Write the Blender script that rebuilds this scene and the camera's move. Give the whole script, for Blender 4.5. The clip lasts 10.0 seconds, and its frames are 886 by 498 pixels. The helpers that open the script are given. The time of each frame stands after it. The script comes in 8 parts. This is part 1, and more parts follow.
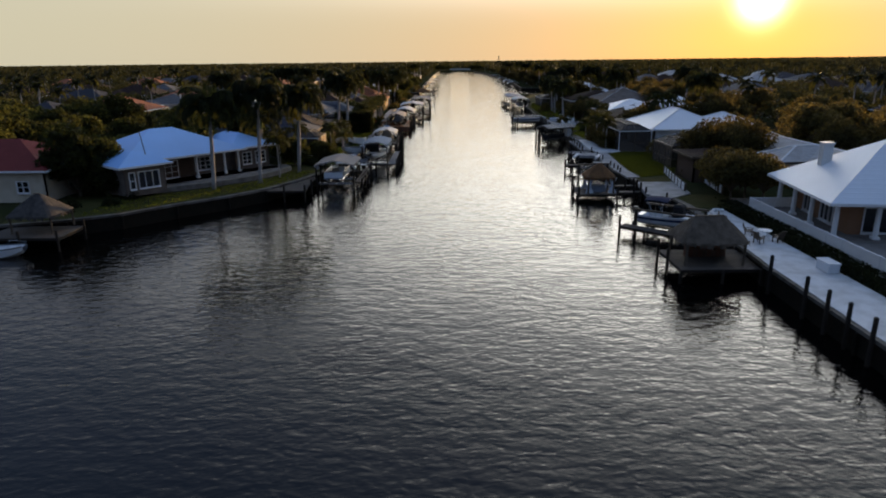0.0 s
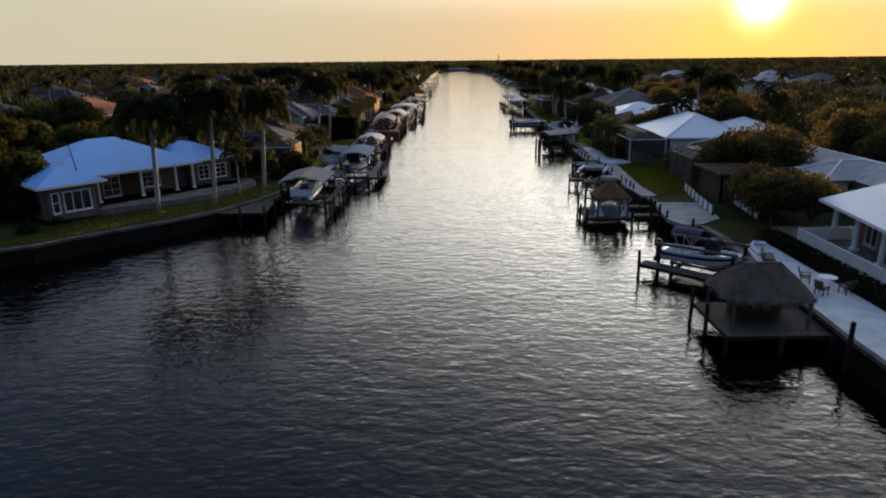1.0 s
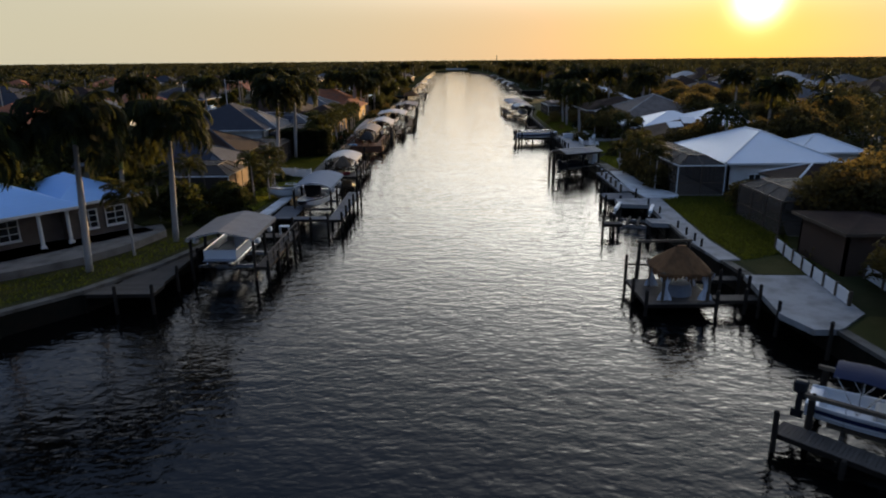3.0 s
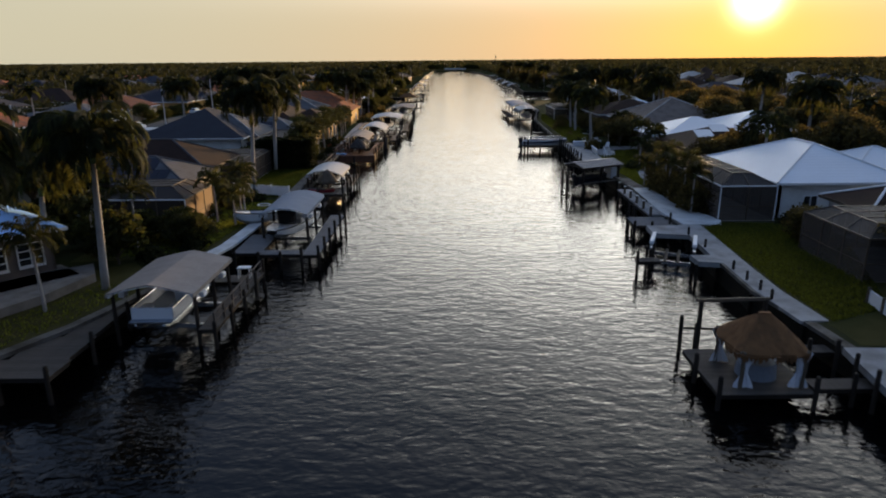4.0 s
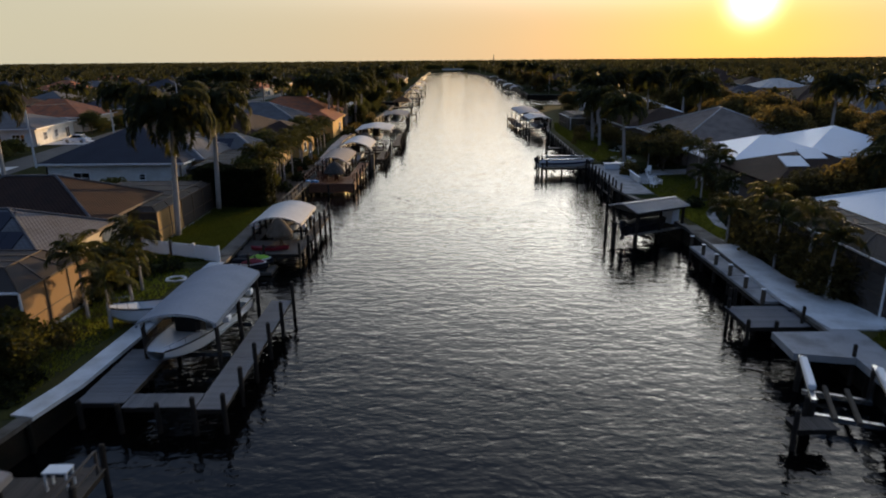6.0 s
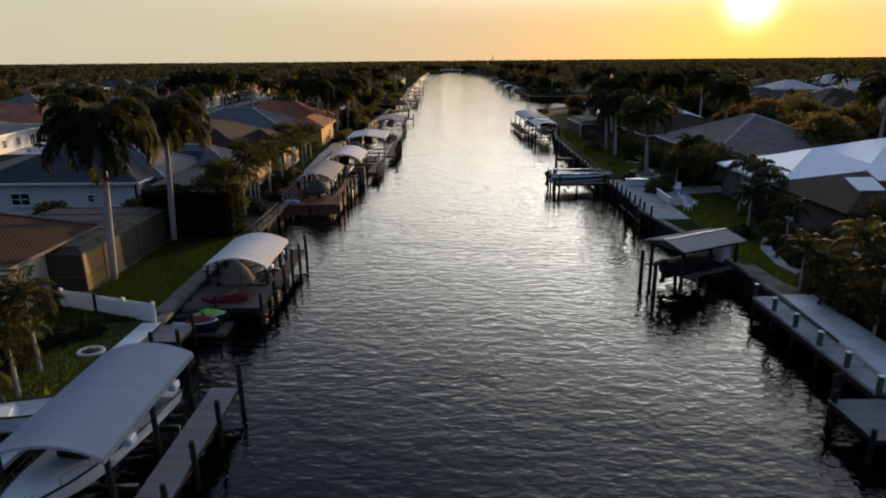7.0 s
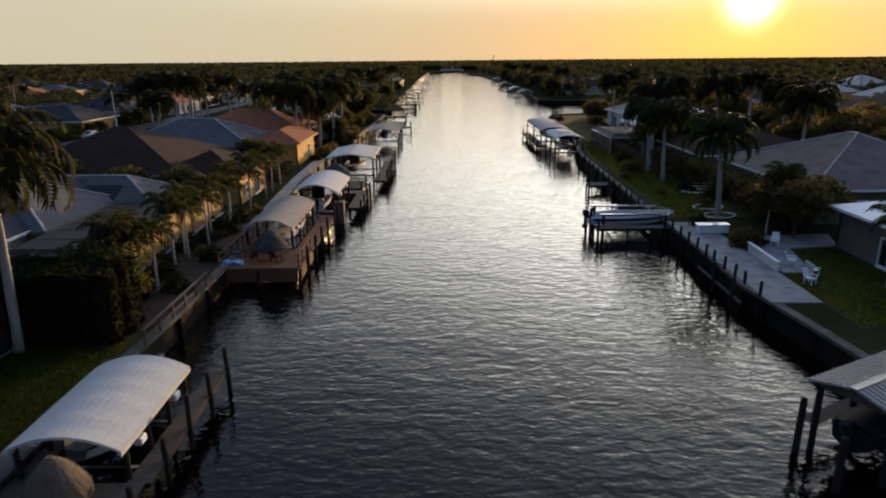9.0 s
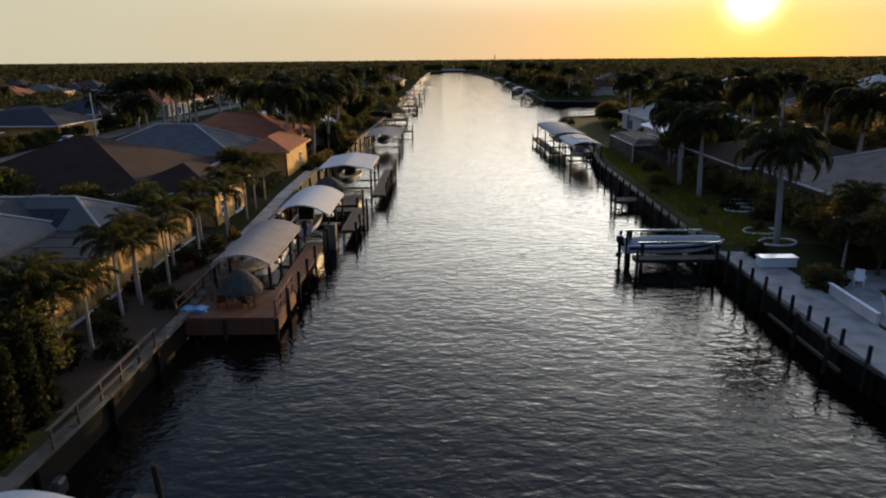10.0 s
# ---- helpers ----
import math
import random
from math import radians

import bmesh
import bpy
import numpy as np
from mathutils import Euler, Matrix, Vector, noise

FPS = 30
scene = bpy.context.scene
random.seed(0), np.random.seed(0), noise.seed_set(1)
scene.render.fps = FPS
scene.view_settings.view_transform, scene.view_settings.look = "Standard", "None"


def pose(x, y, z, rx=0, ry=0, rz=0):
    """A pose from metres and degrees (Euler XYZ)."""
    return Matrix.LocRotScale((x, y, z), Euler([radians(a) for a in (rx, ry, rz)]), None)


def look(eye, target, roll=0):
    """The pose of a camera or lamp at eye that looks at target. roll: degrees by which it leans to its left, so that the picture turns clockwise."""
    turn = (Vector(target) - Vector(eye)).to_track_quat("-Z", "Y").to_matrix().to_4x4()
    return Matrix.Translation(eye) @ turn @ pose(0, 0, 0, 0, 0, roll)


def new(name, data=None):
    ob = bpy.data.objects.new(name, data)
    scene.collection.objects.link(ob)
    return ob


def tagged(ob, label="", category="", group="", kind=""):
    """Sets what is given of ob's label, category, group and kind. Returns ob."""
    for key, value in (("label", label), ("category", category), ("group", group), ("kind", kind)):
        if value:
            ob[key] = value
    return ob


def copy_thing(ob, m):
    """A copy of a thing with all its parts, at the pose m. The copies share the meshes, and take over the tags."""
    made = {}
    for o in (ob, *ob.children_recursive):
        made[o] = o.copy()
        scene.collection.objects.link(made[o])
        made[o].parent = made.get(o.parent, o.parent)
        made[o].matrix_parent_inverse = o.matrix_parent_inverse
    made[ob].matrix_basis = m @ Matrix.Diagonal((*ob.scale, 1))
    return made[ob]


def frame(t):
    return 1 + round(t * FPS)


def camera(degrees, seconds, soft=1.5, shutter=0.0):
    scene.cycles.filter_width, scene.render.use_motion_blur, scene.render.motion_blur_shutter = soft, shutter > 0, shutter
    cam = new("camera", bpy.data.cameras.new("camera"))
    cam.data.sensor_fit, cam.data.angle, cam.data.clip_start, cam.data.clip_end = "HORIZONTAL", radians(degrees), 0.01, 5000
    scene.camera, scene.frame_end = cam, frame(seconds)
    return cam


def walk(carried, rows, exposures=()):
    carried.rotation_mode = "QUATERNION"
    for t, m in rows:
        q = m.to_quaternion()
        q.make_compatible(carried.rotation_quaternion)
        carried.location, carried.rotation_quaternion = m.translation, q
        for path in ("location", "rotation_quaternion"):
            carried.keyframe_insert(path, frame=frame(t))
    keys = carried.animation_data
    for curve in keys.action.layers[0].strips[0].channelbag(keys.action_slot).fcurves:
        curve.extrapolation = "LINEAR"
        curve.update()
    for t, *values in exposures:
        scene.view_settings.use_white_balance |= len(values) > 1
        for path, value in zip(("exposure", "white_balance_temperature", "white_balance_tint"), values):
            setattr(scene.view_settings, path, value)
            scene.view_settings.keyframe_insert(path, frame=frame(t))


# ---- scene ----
cam = camera(70.0, 10.0, soft=1.9, shutter=0.3)
PATH = [
    (0.0, (1.685, -7.615, 15.660), (1.665, -5.699, 15.088), -0.65),
    (0.5, (2.577, -1.876, 15.657), (2.557, 0.040, 15.085), -0.62),
    (1.0, (3.202, 3.805, 15.654), (3.182, 5.721, 15.080), -0.60),
    (1.5, (3.613, 9.444, 15.651), (3.595, 11.360, 15.077), -0.58),
    (2.0, (3.860, 15.055, 15.652), (3.844, 16.971, 15.078), -0.57),
    (2.5, (3.985, 20.650, 15.659), (3.970, 22.566, 15.084), -0.55),
    (3.0, (4.025, 26.235, 15.672), (4.012, 28.151, 15.098), -0.54),
    (3.5, (4.009, 31.816, 15.694), (3.998, 33.732, 15.119), -0.53),
    (4.0, (3.963, 37.395, 15.723), (3.955, 39.311, 15.148), -0.52),
    (4.5, (3.906, 42.972, 15.760), (3.900, 44.888, 15.185), -0.51),
    (5.0, (3.852, 48.543, 15.804), (3.848, 50.459, 15.230), -0.50),
    (5.5, (3.809, 54.102, 15.855), (3.807, 56.018, 15.280), -0.50),
    (6.0, (3.781, 59.640, 15.909), (3.781, 61.556, 15.334), -0.49),
    (6.5, (3.765, 65.144, 15.965), (3.767, 67.060, 15.391), -0.49),
    (7.0, (3.755, 70.601, 16.021), (3.759, 72.517, 15.447), -0.50),
    (7.5, (3.741, 75.992, 16.073), (3.745, 77.907, 15.498), -0.50),
    (8.0, (3.704, 81.296, 16.117), (3.709, 83.212, 15.542), -0.50),
    (8.5, (3.626, 86.491, 16.149), (3.631, 88.406, 15.574), -0.51),
    (9.0, (3.481, 91.550, 16.164), (3.485, 93.466, 15.589), -0.52),
    (9.5, (3.239, 96.444, 16.157), (3.242, 98.360, 15.582), -0.53),
    (10.0, (2.867, 101.142, 16.123), (2.869, 103.057, 15.547), -0.54),
]
walk(cam, [(t, look(eye, target, roll)) for t, eye, target, roll in PATH])

SKY_GAIN = 0.009
HIGH_FILL_RGB = (3.7, 3.65, 3.4)
DISC_RGB, HALO_RGB = (5.0, 4.4, 2.6), (0.26, 0.09, 0.008)
HORIZON_RGB, SUNSIDE_RGB = (0.59, 0.57, 0.43), (1.04, 0.475, 0.09)
BACK_RGB, FRONT_FILL_RGB, DUSK_RGB = (0.21, 0.33, 0.60), (5.25, 5.05, 4.5), (0.09, 0.10, 0.15)

# ---- light: a low sun ahead to the right, and the evening sky ----
SUN_AZ, SUN_EL = 24.8, 4.2
world = bpy.data.worlds.new("evening_sky")
scene.world = world
world.use_nodes = True
wt = world.node_tree
wt.nodes.clear()
w_out = wt.nodes.new("ShaderNodeOutputWorld")
w_bg = wt.nodes.new("ShaderNodeBackground")
w_sky = wt.nodes.new("ShaderNodeTexSky")
w_sky.sky_type = "NISHITA"
w_sky.sun_disc = False
w_sky.sun_elevation = radians(SUN_EL)
w_sky.sun_rotation = radians(SUN_AZ)
w_sky.air_density, w_sky.dust_density, w_sky.ozone_density = 1.0, 1.2, 1.5
sun_dir = Vector((math.sin(radians(SUN_AZ)) * math.cos(radians(SUN_EL)), math.cos(radians(SUN_AZ)) * math.cos(radians(SUN_EL)), math.sin(radians(SUN_EL))))
w_tc = wt.nodes.new("ShaderNodeTexCoord")
w_dot = wt.nodes.new("ShaderNodeVectorMath")
w_dot.operation = "DOT_PRODUCT"
w_dot.inputs[1].default_value = sun_dir
w_nrm = wt.nodes.new("ShaderNodeVectorMath")
w_nrm.operation = "NORMALIZE"
wt.links.new(w_tc.outputs["Generated"], w_nrm.inputs[0])
wt.links.new(w_nrm.outputs[0], w_dot.inputs[0])


def w_math(op, a, b=None):
    n = wt.nodes.new("ShaderNodeMath")
    n.operation = op
    for i, v in enumerate((a, b)):
        if v is None:
            continue
        if isinstance(v, (int, float)):
            n.inputs[i].default_value = v
        else:
            wt.links.new(v, n.inputs[i])
    return n.outputs[0]


def w_add(a, b):
    n = wt.nodes.new("ShaderNodeVectorMath")
    n.operation = "ADD"
    wt.links.new(a, n.inputs[0])
    wt.links.new(b, n.inputs[1])
    return n.outputs[0]


def w_scale(rgb, f):
    n = wt.nodes.new("ShaderNodeVectorMath")
    n.operation = "SCALE"
    if isinstance(rgb, tuple):
        n.inputs[0].default_value = rgb
    else:
        wt.links.new(rgb, n.inputs[0])
    if isinstance(f, (int, float)):
        n.inputs["Scale"].default_value = f
    else:
        wt.links.new(f, n.inputs["Scale"])
    return n.outputs[0]


def w_mix(a, b, f):
    n = wt.nodes.new("ShaderNodeMix")
    n.data_type = "RGBA"
    for key, v in (("A", a), ("B", b)):
        if isinstance(v, tuple):
            n.inputs[key].default_value = (*v, 1)
        else:
            wt.links.new(v, n.inputs[key])
    wt.links.new(f, n.inputs["Factor"])
    return n.outputs["Result"]


# hazy horizon, orange towards the sun; above it a pale western and a blue eastern sky. The western glow above the view
# is added to brighten the water
w_angle = w_math("ARCCOSINE", w_math("MINIMUM", w_dot.outputs["Value"], 1.0))
w_wide = w_math("EXPONENT", w_math("DIVIDE", w_angle, -0.36))
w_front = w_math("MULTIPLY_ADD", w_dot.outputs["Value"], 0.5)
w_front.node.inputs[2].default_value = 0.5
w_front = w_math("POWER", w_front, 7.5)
w_sep = wt.nodes.new("ShaderNodeSeparateXYZ")
wt.links.new(w_nrm.outputs[0], w_sep.inputs[0])
w_low = w_math("EXPONENT", w_math("MULTIPLY", w_math("POWER", w_math("DIVIDE", w_math("ABSOLUTE", w_sep.outputs["Z"]), 0.17), 4.5), -1.0))
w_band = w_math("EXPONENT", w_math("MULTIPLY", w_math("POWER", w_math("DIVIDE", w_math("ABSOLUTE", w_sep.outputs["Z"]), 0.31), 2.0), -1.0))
w_west = wt.nodes.new("ShaderNodeMapRange")
w_west.interpolation_type = "SMOOTHSTEP"
w_west.inputs["From Min"].default_value, w_west.inputs["From Max"].default_value = -0.25, 0.42
wt.links.new(w_dot.outputs["Value"], w_west.inputs["Value"])
w_rise = w_math("MULTIPLY_ADD", w_math("ABSOLUTE", w_sep.outputs["Z"]), 0.78)
w_rise.node.inputs[2].default_value = 0.22
w_sum = w_mix(w_mix(w_scale(BACK_RGB, w_rise), FRONT_FILL_RGB, w_math("MULTIPLY", w_front, w_band)), w_mix(w_mix(DUSK_RGB, HORIZON_RGB, w_west.outputs[0]), SUNSIDE_RGB, w_wide), w_low)
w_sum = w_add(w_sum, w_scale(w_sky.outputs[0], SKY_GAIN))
# a second unseen glow, higher up, added to brighten the near water
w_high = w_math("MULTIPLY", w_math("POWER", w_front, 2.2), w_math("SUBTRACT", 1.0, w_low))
w_sum = w_add(w_sum, w_scale(HIGH_FILL_RGB, w_math("MULTIPLY", w_high, w_math("EXPONENT", w_math("MULTIPLY", w_math("POWER", w_math("DIVIDE", w_math("ABSOLUTE", w_sep.outputs["Z"]), 0.75), 2.0), -1.0)))))
# the sun's white disc and its aureole
w_disc = w_math("EXPONENT", w_math("MULTIPLY", w_math("POWER", w_math("DIVIDE", w_angle, 0.024), 2.0), -1.0))
w_halo = w_math("EXPONENT", w_math("DIVIDE", w_angle, -0.075))
for w_col, w_f in ((DISC_RGB, w_disc), (HALO_RGB, w_halo)):
    w_sum = w_add(w_sum, w_scale(w_col, w_f))
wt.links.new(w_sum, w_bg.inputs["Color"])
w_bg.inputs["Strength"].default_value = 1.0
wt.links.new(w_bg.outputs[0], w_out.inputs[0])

sun = new("sun", bpy.data.lights.new("sun", "SUN"))
sun.data.energy, sun.data.angle, sun.data.color = 5.0, radians(0.6), (1.0, 0.64, 0.29)
sun.matrix_basis = look((0, 0, 60), tuple(Vector((0, 0, 60)) - sun_dir))


# ---- materials ----
def shade(name, base, rough=0.7, metal=0.0, var=0.2, scale=0.6, fine=0.15, fscale=12.0, bump=0.0, bscale=25.0, tint=None, rand=0.0, spec=0.2, courses=0.0, seams=0.0, stretch=(1, 1, 1), glow=0.0):
    """A procedural surface: base colour with large and fine variation, an optional second colour in stains, relief, courses and seams."""
    m = bpy.data.materials.new(name)
    m.use_nodes = True
    nt = m.node_tree
    p = nt.nodes["Principled BSDF"]
    tc = nt.nodes.new("ShaderNodeTexCoord")
    mp = nt.nodes.new("ShaderNodeMapping")
    mp.inputs["Scale"].default_value = stretch
    nt.links.new(tc.outputs["Object"], mp.inputs[0])

    def noise_of(s, detail=4.0):
        n = nt.nodes.new("ShaderNodeTexNoise")
        n.inputs["Scale"].default_value, n.inputs["Detail"].default_value = s, detail
        nt.links.new(mp.outputs[0], n.inputs["Vector"])
        return n.outputs[0]

    def math_of(op, a, b):
        n = nt.nodes.new("ShaderNodeMath")
        n.operation = op
        for i, v in enumerate((a, b)):
            if isinstance(v, (int, float)):
                n.inputs[i].default_value = v
            else:
                nt.links.new(v, n.inputs[i])
        return n.outputs[0]

    big, small = noise_of(scale), noise_of(fscale)
    f = math_of("ADD", 1.0 - var - fine, math_of("ADD", math_of("MULTIPLY", big, 2 * var), math_of("MULTIPLY", small, 2 * fine)))
    if rand:
        oi = nt.nodes.new("ShaderNodeObjectInfo")
        f = math_of("MULTIPLY", f, math_of("ADD", 1.0 - rand, math_of("MULTIPLY", oi.outputs["Random"], 2 * rand)))
    relief = small
    if courses or seams:
        sep = nt.nodes.new("ShaderNodeSeparateXYZ")
        nt.links.new(tc.outputs["Object"], sep.inputs[0])
        if courses:
            line = math_of("FRACT", math_of("DIVIDE", sep.outputs["Z"], courses), 0)
            across = math_of("SINE", math_of("MULTIPLY", math_of("ADD", sep.outputs["X"], sep.outputs["Y"]), 20.0), 0)
            relief = math_of("ADD", math_of("MULTIPLY", line, 1.0), math_of("MULTIPLY", across, 0.25))
            f = math_of("MULTIPLY", f, math_of("ADD", 0.86, math_of("MULTIPLY", line, 0.2)))
        if seams:
            line = math_of("POWER", math_of("ABSOLUTE", math_of("SINE", math_of("MULTIPLY", sep.outputs["Y"], math.pi / seams), 0), 0), 24.0)
            relief = math_of("ADD", relief, math_of("MULTIPLY", line, 2.0))
    col = nt.nodes.new("ShaderNodeVectorMath")
    col.operation = "SCALE"
    nt.links.new(f, col.inputs["Scale"])
    if tint:
        mix = nt.nodes.new("ShaderNodeMix")
        mix.data_type = "RGBA"
        mix.inputs["A"].default_value, mix.inputs["B"].default_value = (*base, 1), (*tint, 1)
        ramp = nt.nodes.new("ShaderNodeMapRange")
        ramp.inputs["From Min"].default_value, ramp.inputs["From Max"].default_value = 0.42, 0.66
        nt.links.new(noise_of(scale * 1.7, 6.0), ramp.inputs["Value"])
        nt.links.new(ramp.outputs[0], mix.inputs["Factor"])
        nt.links.new(mix.outputs["Result"], col.inputs[0])
    else:
        col.inputs[0].default_value = base
    nt.links.new(col.outputs[0], p.inputs["Base Color"])
    p.inputs["Roughness"].default_value, p.inputs["Metallic"].default_value = rough, metal
    p.inputs["Specular IOR Level"].default_value = spec
    if bump:
        b = nt.nodes.new("ShaderNodeBump")
        b.inputs["Strength"].default_value, b.inputs["Distance"].default_value = min(1.0, bump), 0.05
        if not (courses or seams):
            relief = noise_of(bscale, 5.0)
        nt.links.new(relief, b.inputs["Height"])
        nt.links.new(b.outputs[0], p.inputs["Normal"])
    return m


def leaf_shade(name, base, through_rgb, share=0.45, rand=0.25):
    """Leaves: a dull face, light through the blade, and a colour that varies from leaf to leaf."""
    m = bpy.data.materials.new(name)
    m.use_nodes = True
    nt = m.node_tree
    p = nt.nodes["Principled BSDF"]
    out = nt.nodes["Material Output"]
    g = nt.nodes.new("ShaderNodeNewGeometry")
    oi = nt.nodes.new("ShaderNodeObjectInfo")
    tr = nt.nodes.new("ShaderNodeBsdfTranslucent")
    mix = nt.nodes.new("ShaderNodeMixShader")
    add = nt.nodes.new("ShaderNodeMath")
    add.operation = "MULTIPLY_ADD"
    add.inputs[1].default_value, add.inputs[2].default_value = 0.8, 0.6
    mul = nt.nodes.new("ShaderNodeMath")
    mul.operation = "MULTIPLY_ADD"
    mul.inputs[1].default_value, mul.inputs[2].default_value = 2 * rand, 1 - rand
    both = nt.nodes.new("ShaderNodeMath")
    both.operation = "MULTIPLY"
    nt.links.new(g.outputs["Random Per Island"], add.inputs[0])
    nt.links.new(oi.outputs["Random"], mul.inputs[0])
    nt.links.new(add.outputs[0], both.inputs[0])
    nt.links.new(mul.outputs[0], both.inputs[1])
    for rgb, target in ((base, p.inputs["Base Color"]), (through_rgb, tr.inputs["Color"])):
        s = nt.nodes.new("ShaderNodeVectorMath")
        s.operation = "SCALE"
        s.inputs[0].default_value = rgb
        nt.links.new(both.outputs[0], s.inputs["Scale"])
        nt.links.new(s.outputs[0], target)
    p.inputs["Roughness"].default_value = 0.7
    p.inputs["Specular IOR Level"].default_value = 0.1
    mix.inputs[0].default_value = share
    nt.links.new(p.outputs[0], mix.inputs[1])
    nt.links.new(tr.outputs[0], mix.inputs[2])
    nt.links.new(mix.outputs[0], out.inputs["Surface"])
    return m


def glass_shade(name, base, rough=0.05):
    m = bpy.data.materials.new(name)
    m.use_nodes = True
    p = m.node_tree.nodes["Principled BSDF"]
    p.inputs["Base Color"].default_value = (*base, 1)
    p.inputs["Roughness"].default_value = rough
    p.inputs["Specular IOR Level"].default_value = 0.6
    return m


def screen_shade(name, rgb, clear):
    """Insect screen: a fine dark mesh that lets part of the light through."""
    m = bpy.data.materials.new(name)
    m.use_nodes = True
    nt = m.node_tree
    p = nt.nodes["Principled BSDF"]
    p.inputs["Base Color"].default_value = (*rgb, 1)
    p.inputs["Roughness"].default_value = 0.8
    t = nt.nodes.new("ShaderNodeBsdfTransparent")
    mix = nt.nodes.new("ShaderNodeMixShader")
    mix.inputs[0].default_value = clear
    nt.links.new(p.outputs[0], mix.inputs[1])
    nt.links.new(t.outputs[0], mix.inputs[2])
    nt.links.new(mix.outputs[0], nt.nodes["Material Output"].inputs["Surface"])
    return m


def water_shade():
    m = bpy.data.materials.new("canal_water")
    m.use_nodes = True
    nt = m.node_tree
    p = nt.nodes["Principled BSDF"]
    p.inputs["Base Color"].default_value = (0.0020, 0.0018, 0.0016, 1)
    p.inputs["Roughness"].default_value = 0.06
    p.inputs["IOR"].default_value = 1.33
    tc = nt.nodes.new("ShaderNodeTexCoord")
    last = None
    # long swell, wind ripples that run across the canal, and small chop
    for scale, stretch, dist, dep in ((0.16, (1, 1.3, 1), 0.07, 2.0), (1.15, (0.72, 1.3, 1), 0.056, 2.3), (3.1, (0.7, 1.3, 1), 0.020, 2.0)):
        mp = nt.nodes.new("ShaderNodeMapping")
        mp.inputs["Scale"].default_value = stretch
        mp.inputs["Rotation"].default_value = (0, 0, 0.12)
        n = nt.nodes.new("ShaderNodeTexNoise")
        n.inputs["Scale"].default_value, n.inputs["Detail"].default_value = scale, dep
        n.inputs["Distortion"].default_value = 0.4
        b = nt.nodes.new("ShaderNodeBump")
        b.inputs["Strength"].default_value, b.inputs["Distance"].default_value = 1.0, dist
        nt.links.new(tc.outputs["Object"], mp.inputs[0])
        nt.links.new(mp.outputs[0], n.inputs["Vector"])
        nt.links.new(n.outputs[0], b.inputs["Height"])
        if last:
            nt.links.new(last, b.inputs["Normal"])
        last = b.outputs[0]
    nt.links.new(last, p.inputs["Normal"])
    return m


WATER = water_shade()
CONCRETE = shade("seawall_concrete", (0.124, 0.112, 0.096), 0.85, var=0.25, scale=0.5, fscale=6, bump=0.4, tint=(0.06, 0.0496, 0.0384))
# near-black for wet concrete and for the opposite bank's shade, put into the colour
WET_SHADED = shade("wet_shaded_seawall", (0.018, 0.014, 0.010), 0.6, var=0.3, scale=0.8, fscale=5, bump=0.6, tint=(0.012, 0.012, 0.009), spec=0.05)
PALE = shade("pale_concrete", (0.60, 0.60, 0.59), 0.8, var=0.12, scale=0.4, fscale=7, bump=0.25, tint=(0.44, 0.43, 0.41))
DOCK_GREY = shade("grey_dock_concrete", (0.30, 0.29, 0.28), 0.85, var=0.15, scale=0.5, fscale=7, bump=0.3, tint=(0.20, 0.19, 0.18))
PAVER = shade("patio_pavers", (0.20, 0.18, 0.16), 0.85, var=0.2, scale=0.6, fscale=9, bump=0.4, tint=(0.13, 0.115, 0.10))
WOOD = shade("weathered_dock_wood", (0.085, 0.070, 0.057), 0.85, var=0.25, scale=1.2, fscale=14, bump=0.5, stretch=(1, 0.25, 1), rand=0.15)
DOCK_PALE = shade("bleached_dock_wood", (0.156, 0.1482, 0.1443), 0.85, var=0.2, scale=1.2, fscale=14, bump=0.4, stretch=(1, 0.25, 1), rand=0.12)
DECK = shade("stained_deck_wood", (0.15, 0.068, 0.038), 0.7, var=0.25, scale=1.2, fscale=14, bump=0.4, rand=0.12)
PILE = shade("wet_piling_wood", (0.030, 0.023, 0.017), 0.85, var=0.3, scale=2.0, fscale=10, bump=0.6, stretch=(1, 1, 0.3), rand=0.25)
PILE_CAP = shade("pale_piling_wood", (0.11, 0.085, 0.06), 0.85, var=0.25, scale=2.0, fscale=10, bump=0.5, stretch=(1, 1, 0.3), rand=0.2)
THATCH = shade("palm_thatch", (0.19, 0.092, 0.038), 0.95, var=0.3, scale=1.2, fscale=14, bump=0.8, stretch=(1, 1, 0.3), tint=(0.125, 0.063, 0.028))
THATCH_GREY = shade("weathered_thatch", (0.125, 0.095, 0.068), 0.95, var=0.3, scale=1.2, fscale=14, bump=0.8, stretch=(1, 1, 0.3), tint=(0.08, 0.06, 0.042))
THATCH_DARK = shade("old_grey_thatch", (0.075, 0.065, 0.058), 0.95, var=0.3, scale=1.2, fscale=14, bump=0.8, stretch=(1, 1, 0.3), tint=(0.045, 0.04, 0.035))
WHITE_ROOF = shade("white_metal_roof", (0.74, 0.75, 0.76), 0.45, var=0.08, scale=0.3, fscale=4, fine=0.04, bump=0.15, seams=0.45, spec=0.5)
BLUE_ROOF = shade("light_blue_metal_roof", (0.28, 0.50, 0.84), 0.45, var=0.08, scale=0.3, fscale=4, fine=0.04, bump=0.15, seams=0.45, spec=0.5)
STUCCO_TAUPE = shade("taupe_stucco", (0.17, 0.135, 0.11), 0.85, var=0.1, scale=0.5, fscale=10, bump=0.3, tint=(0.13, 0.105, 0.09))
GALV = shade("galvanised_roof", (0.42, 0.38, 0.34), 0.5, metal=0.3, var=0.2, scale=0.5, fscale=5, bump=0.5, seams=0.3)
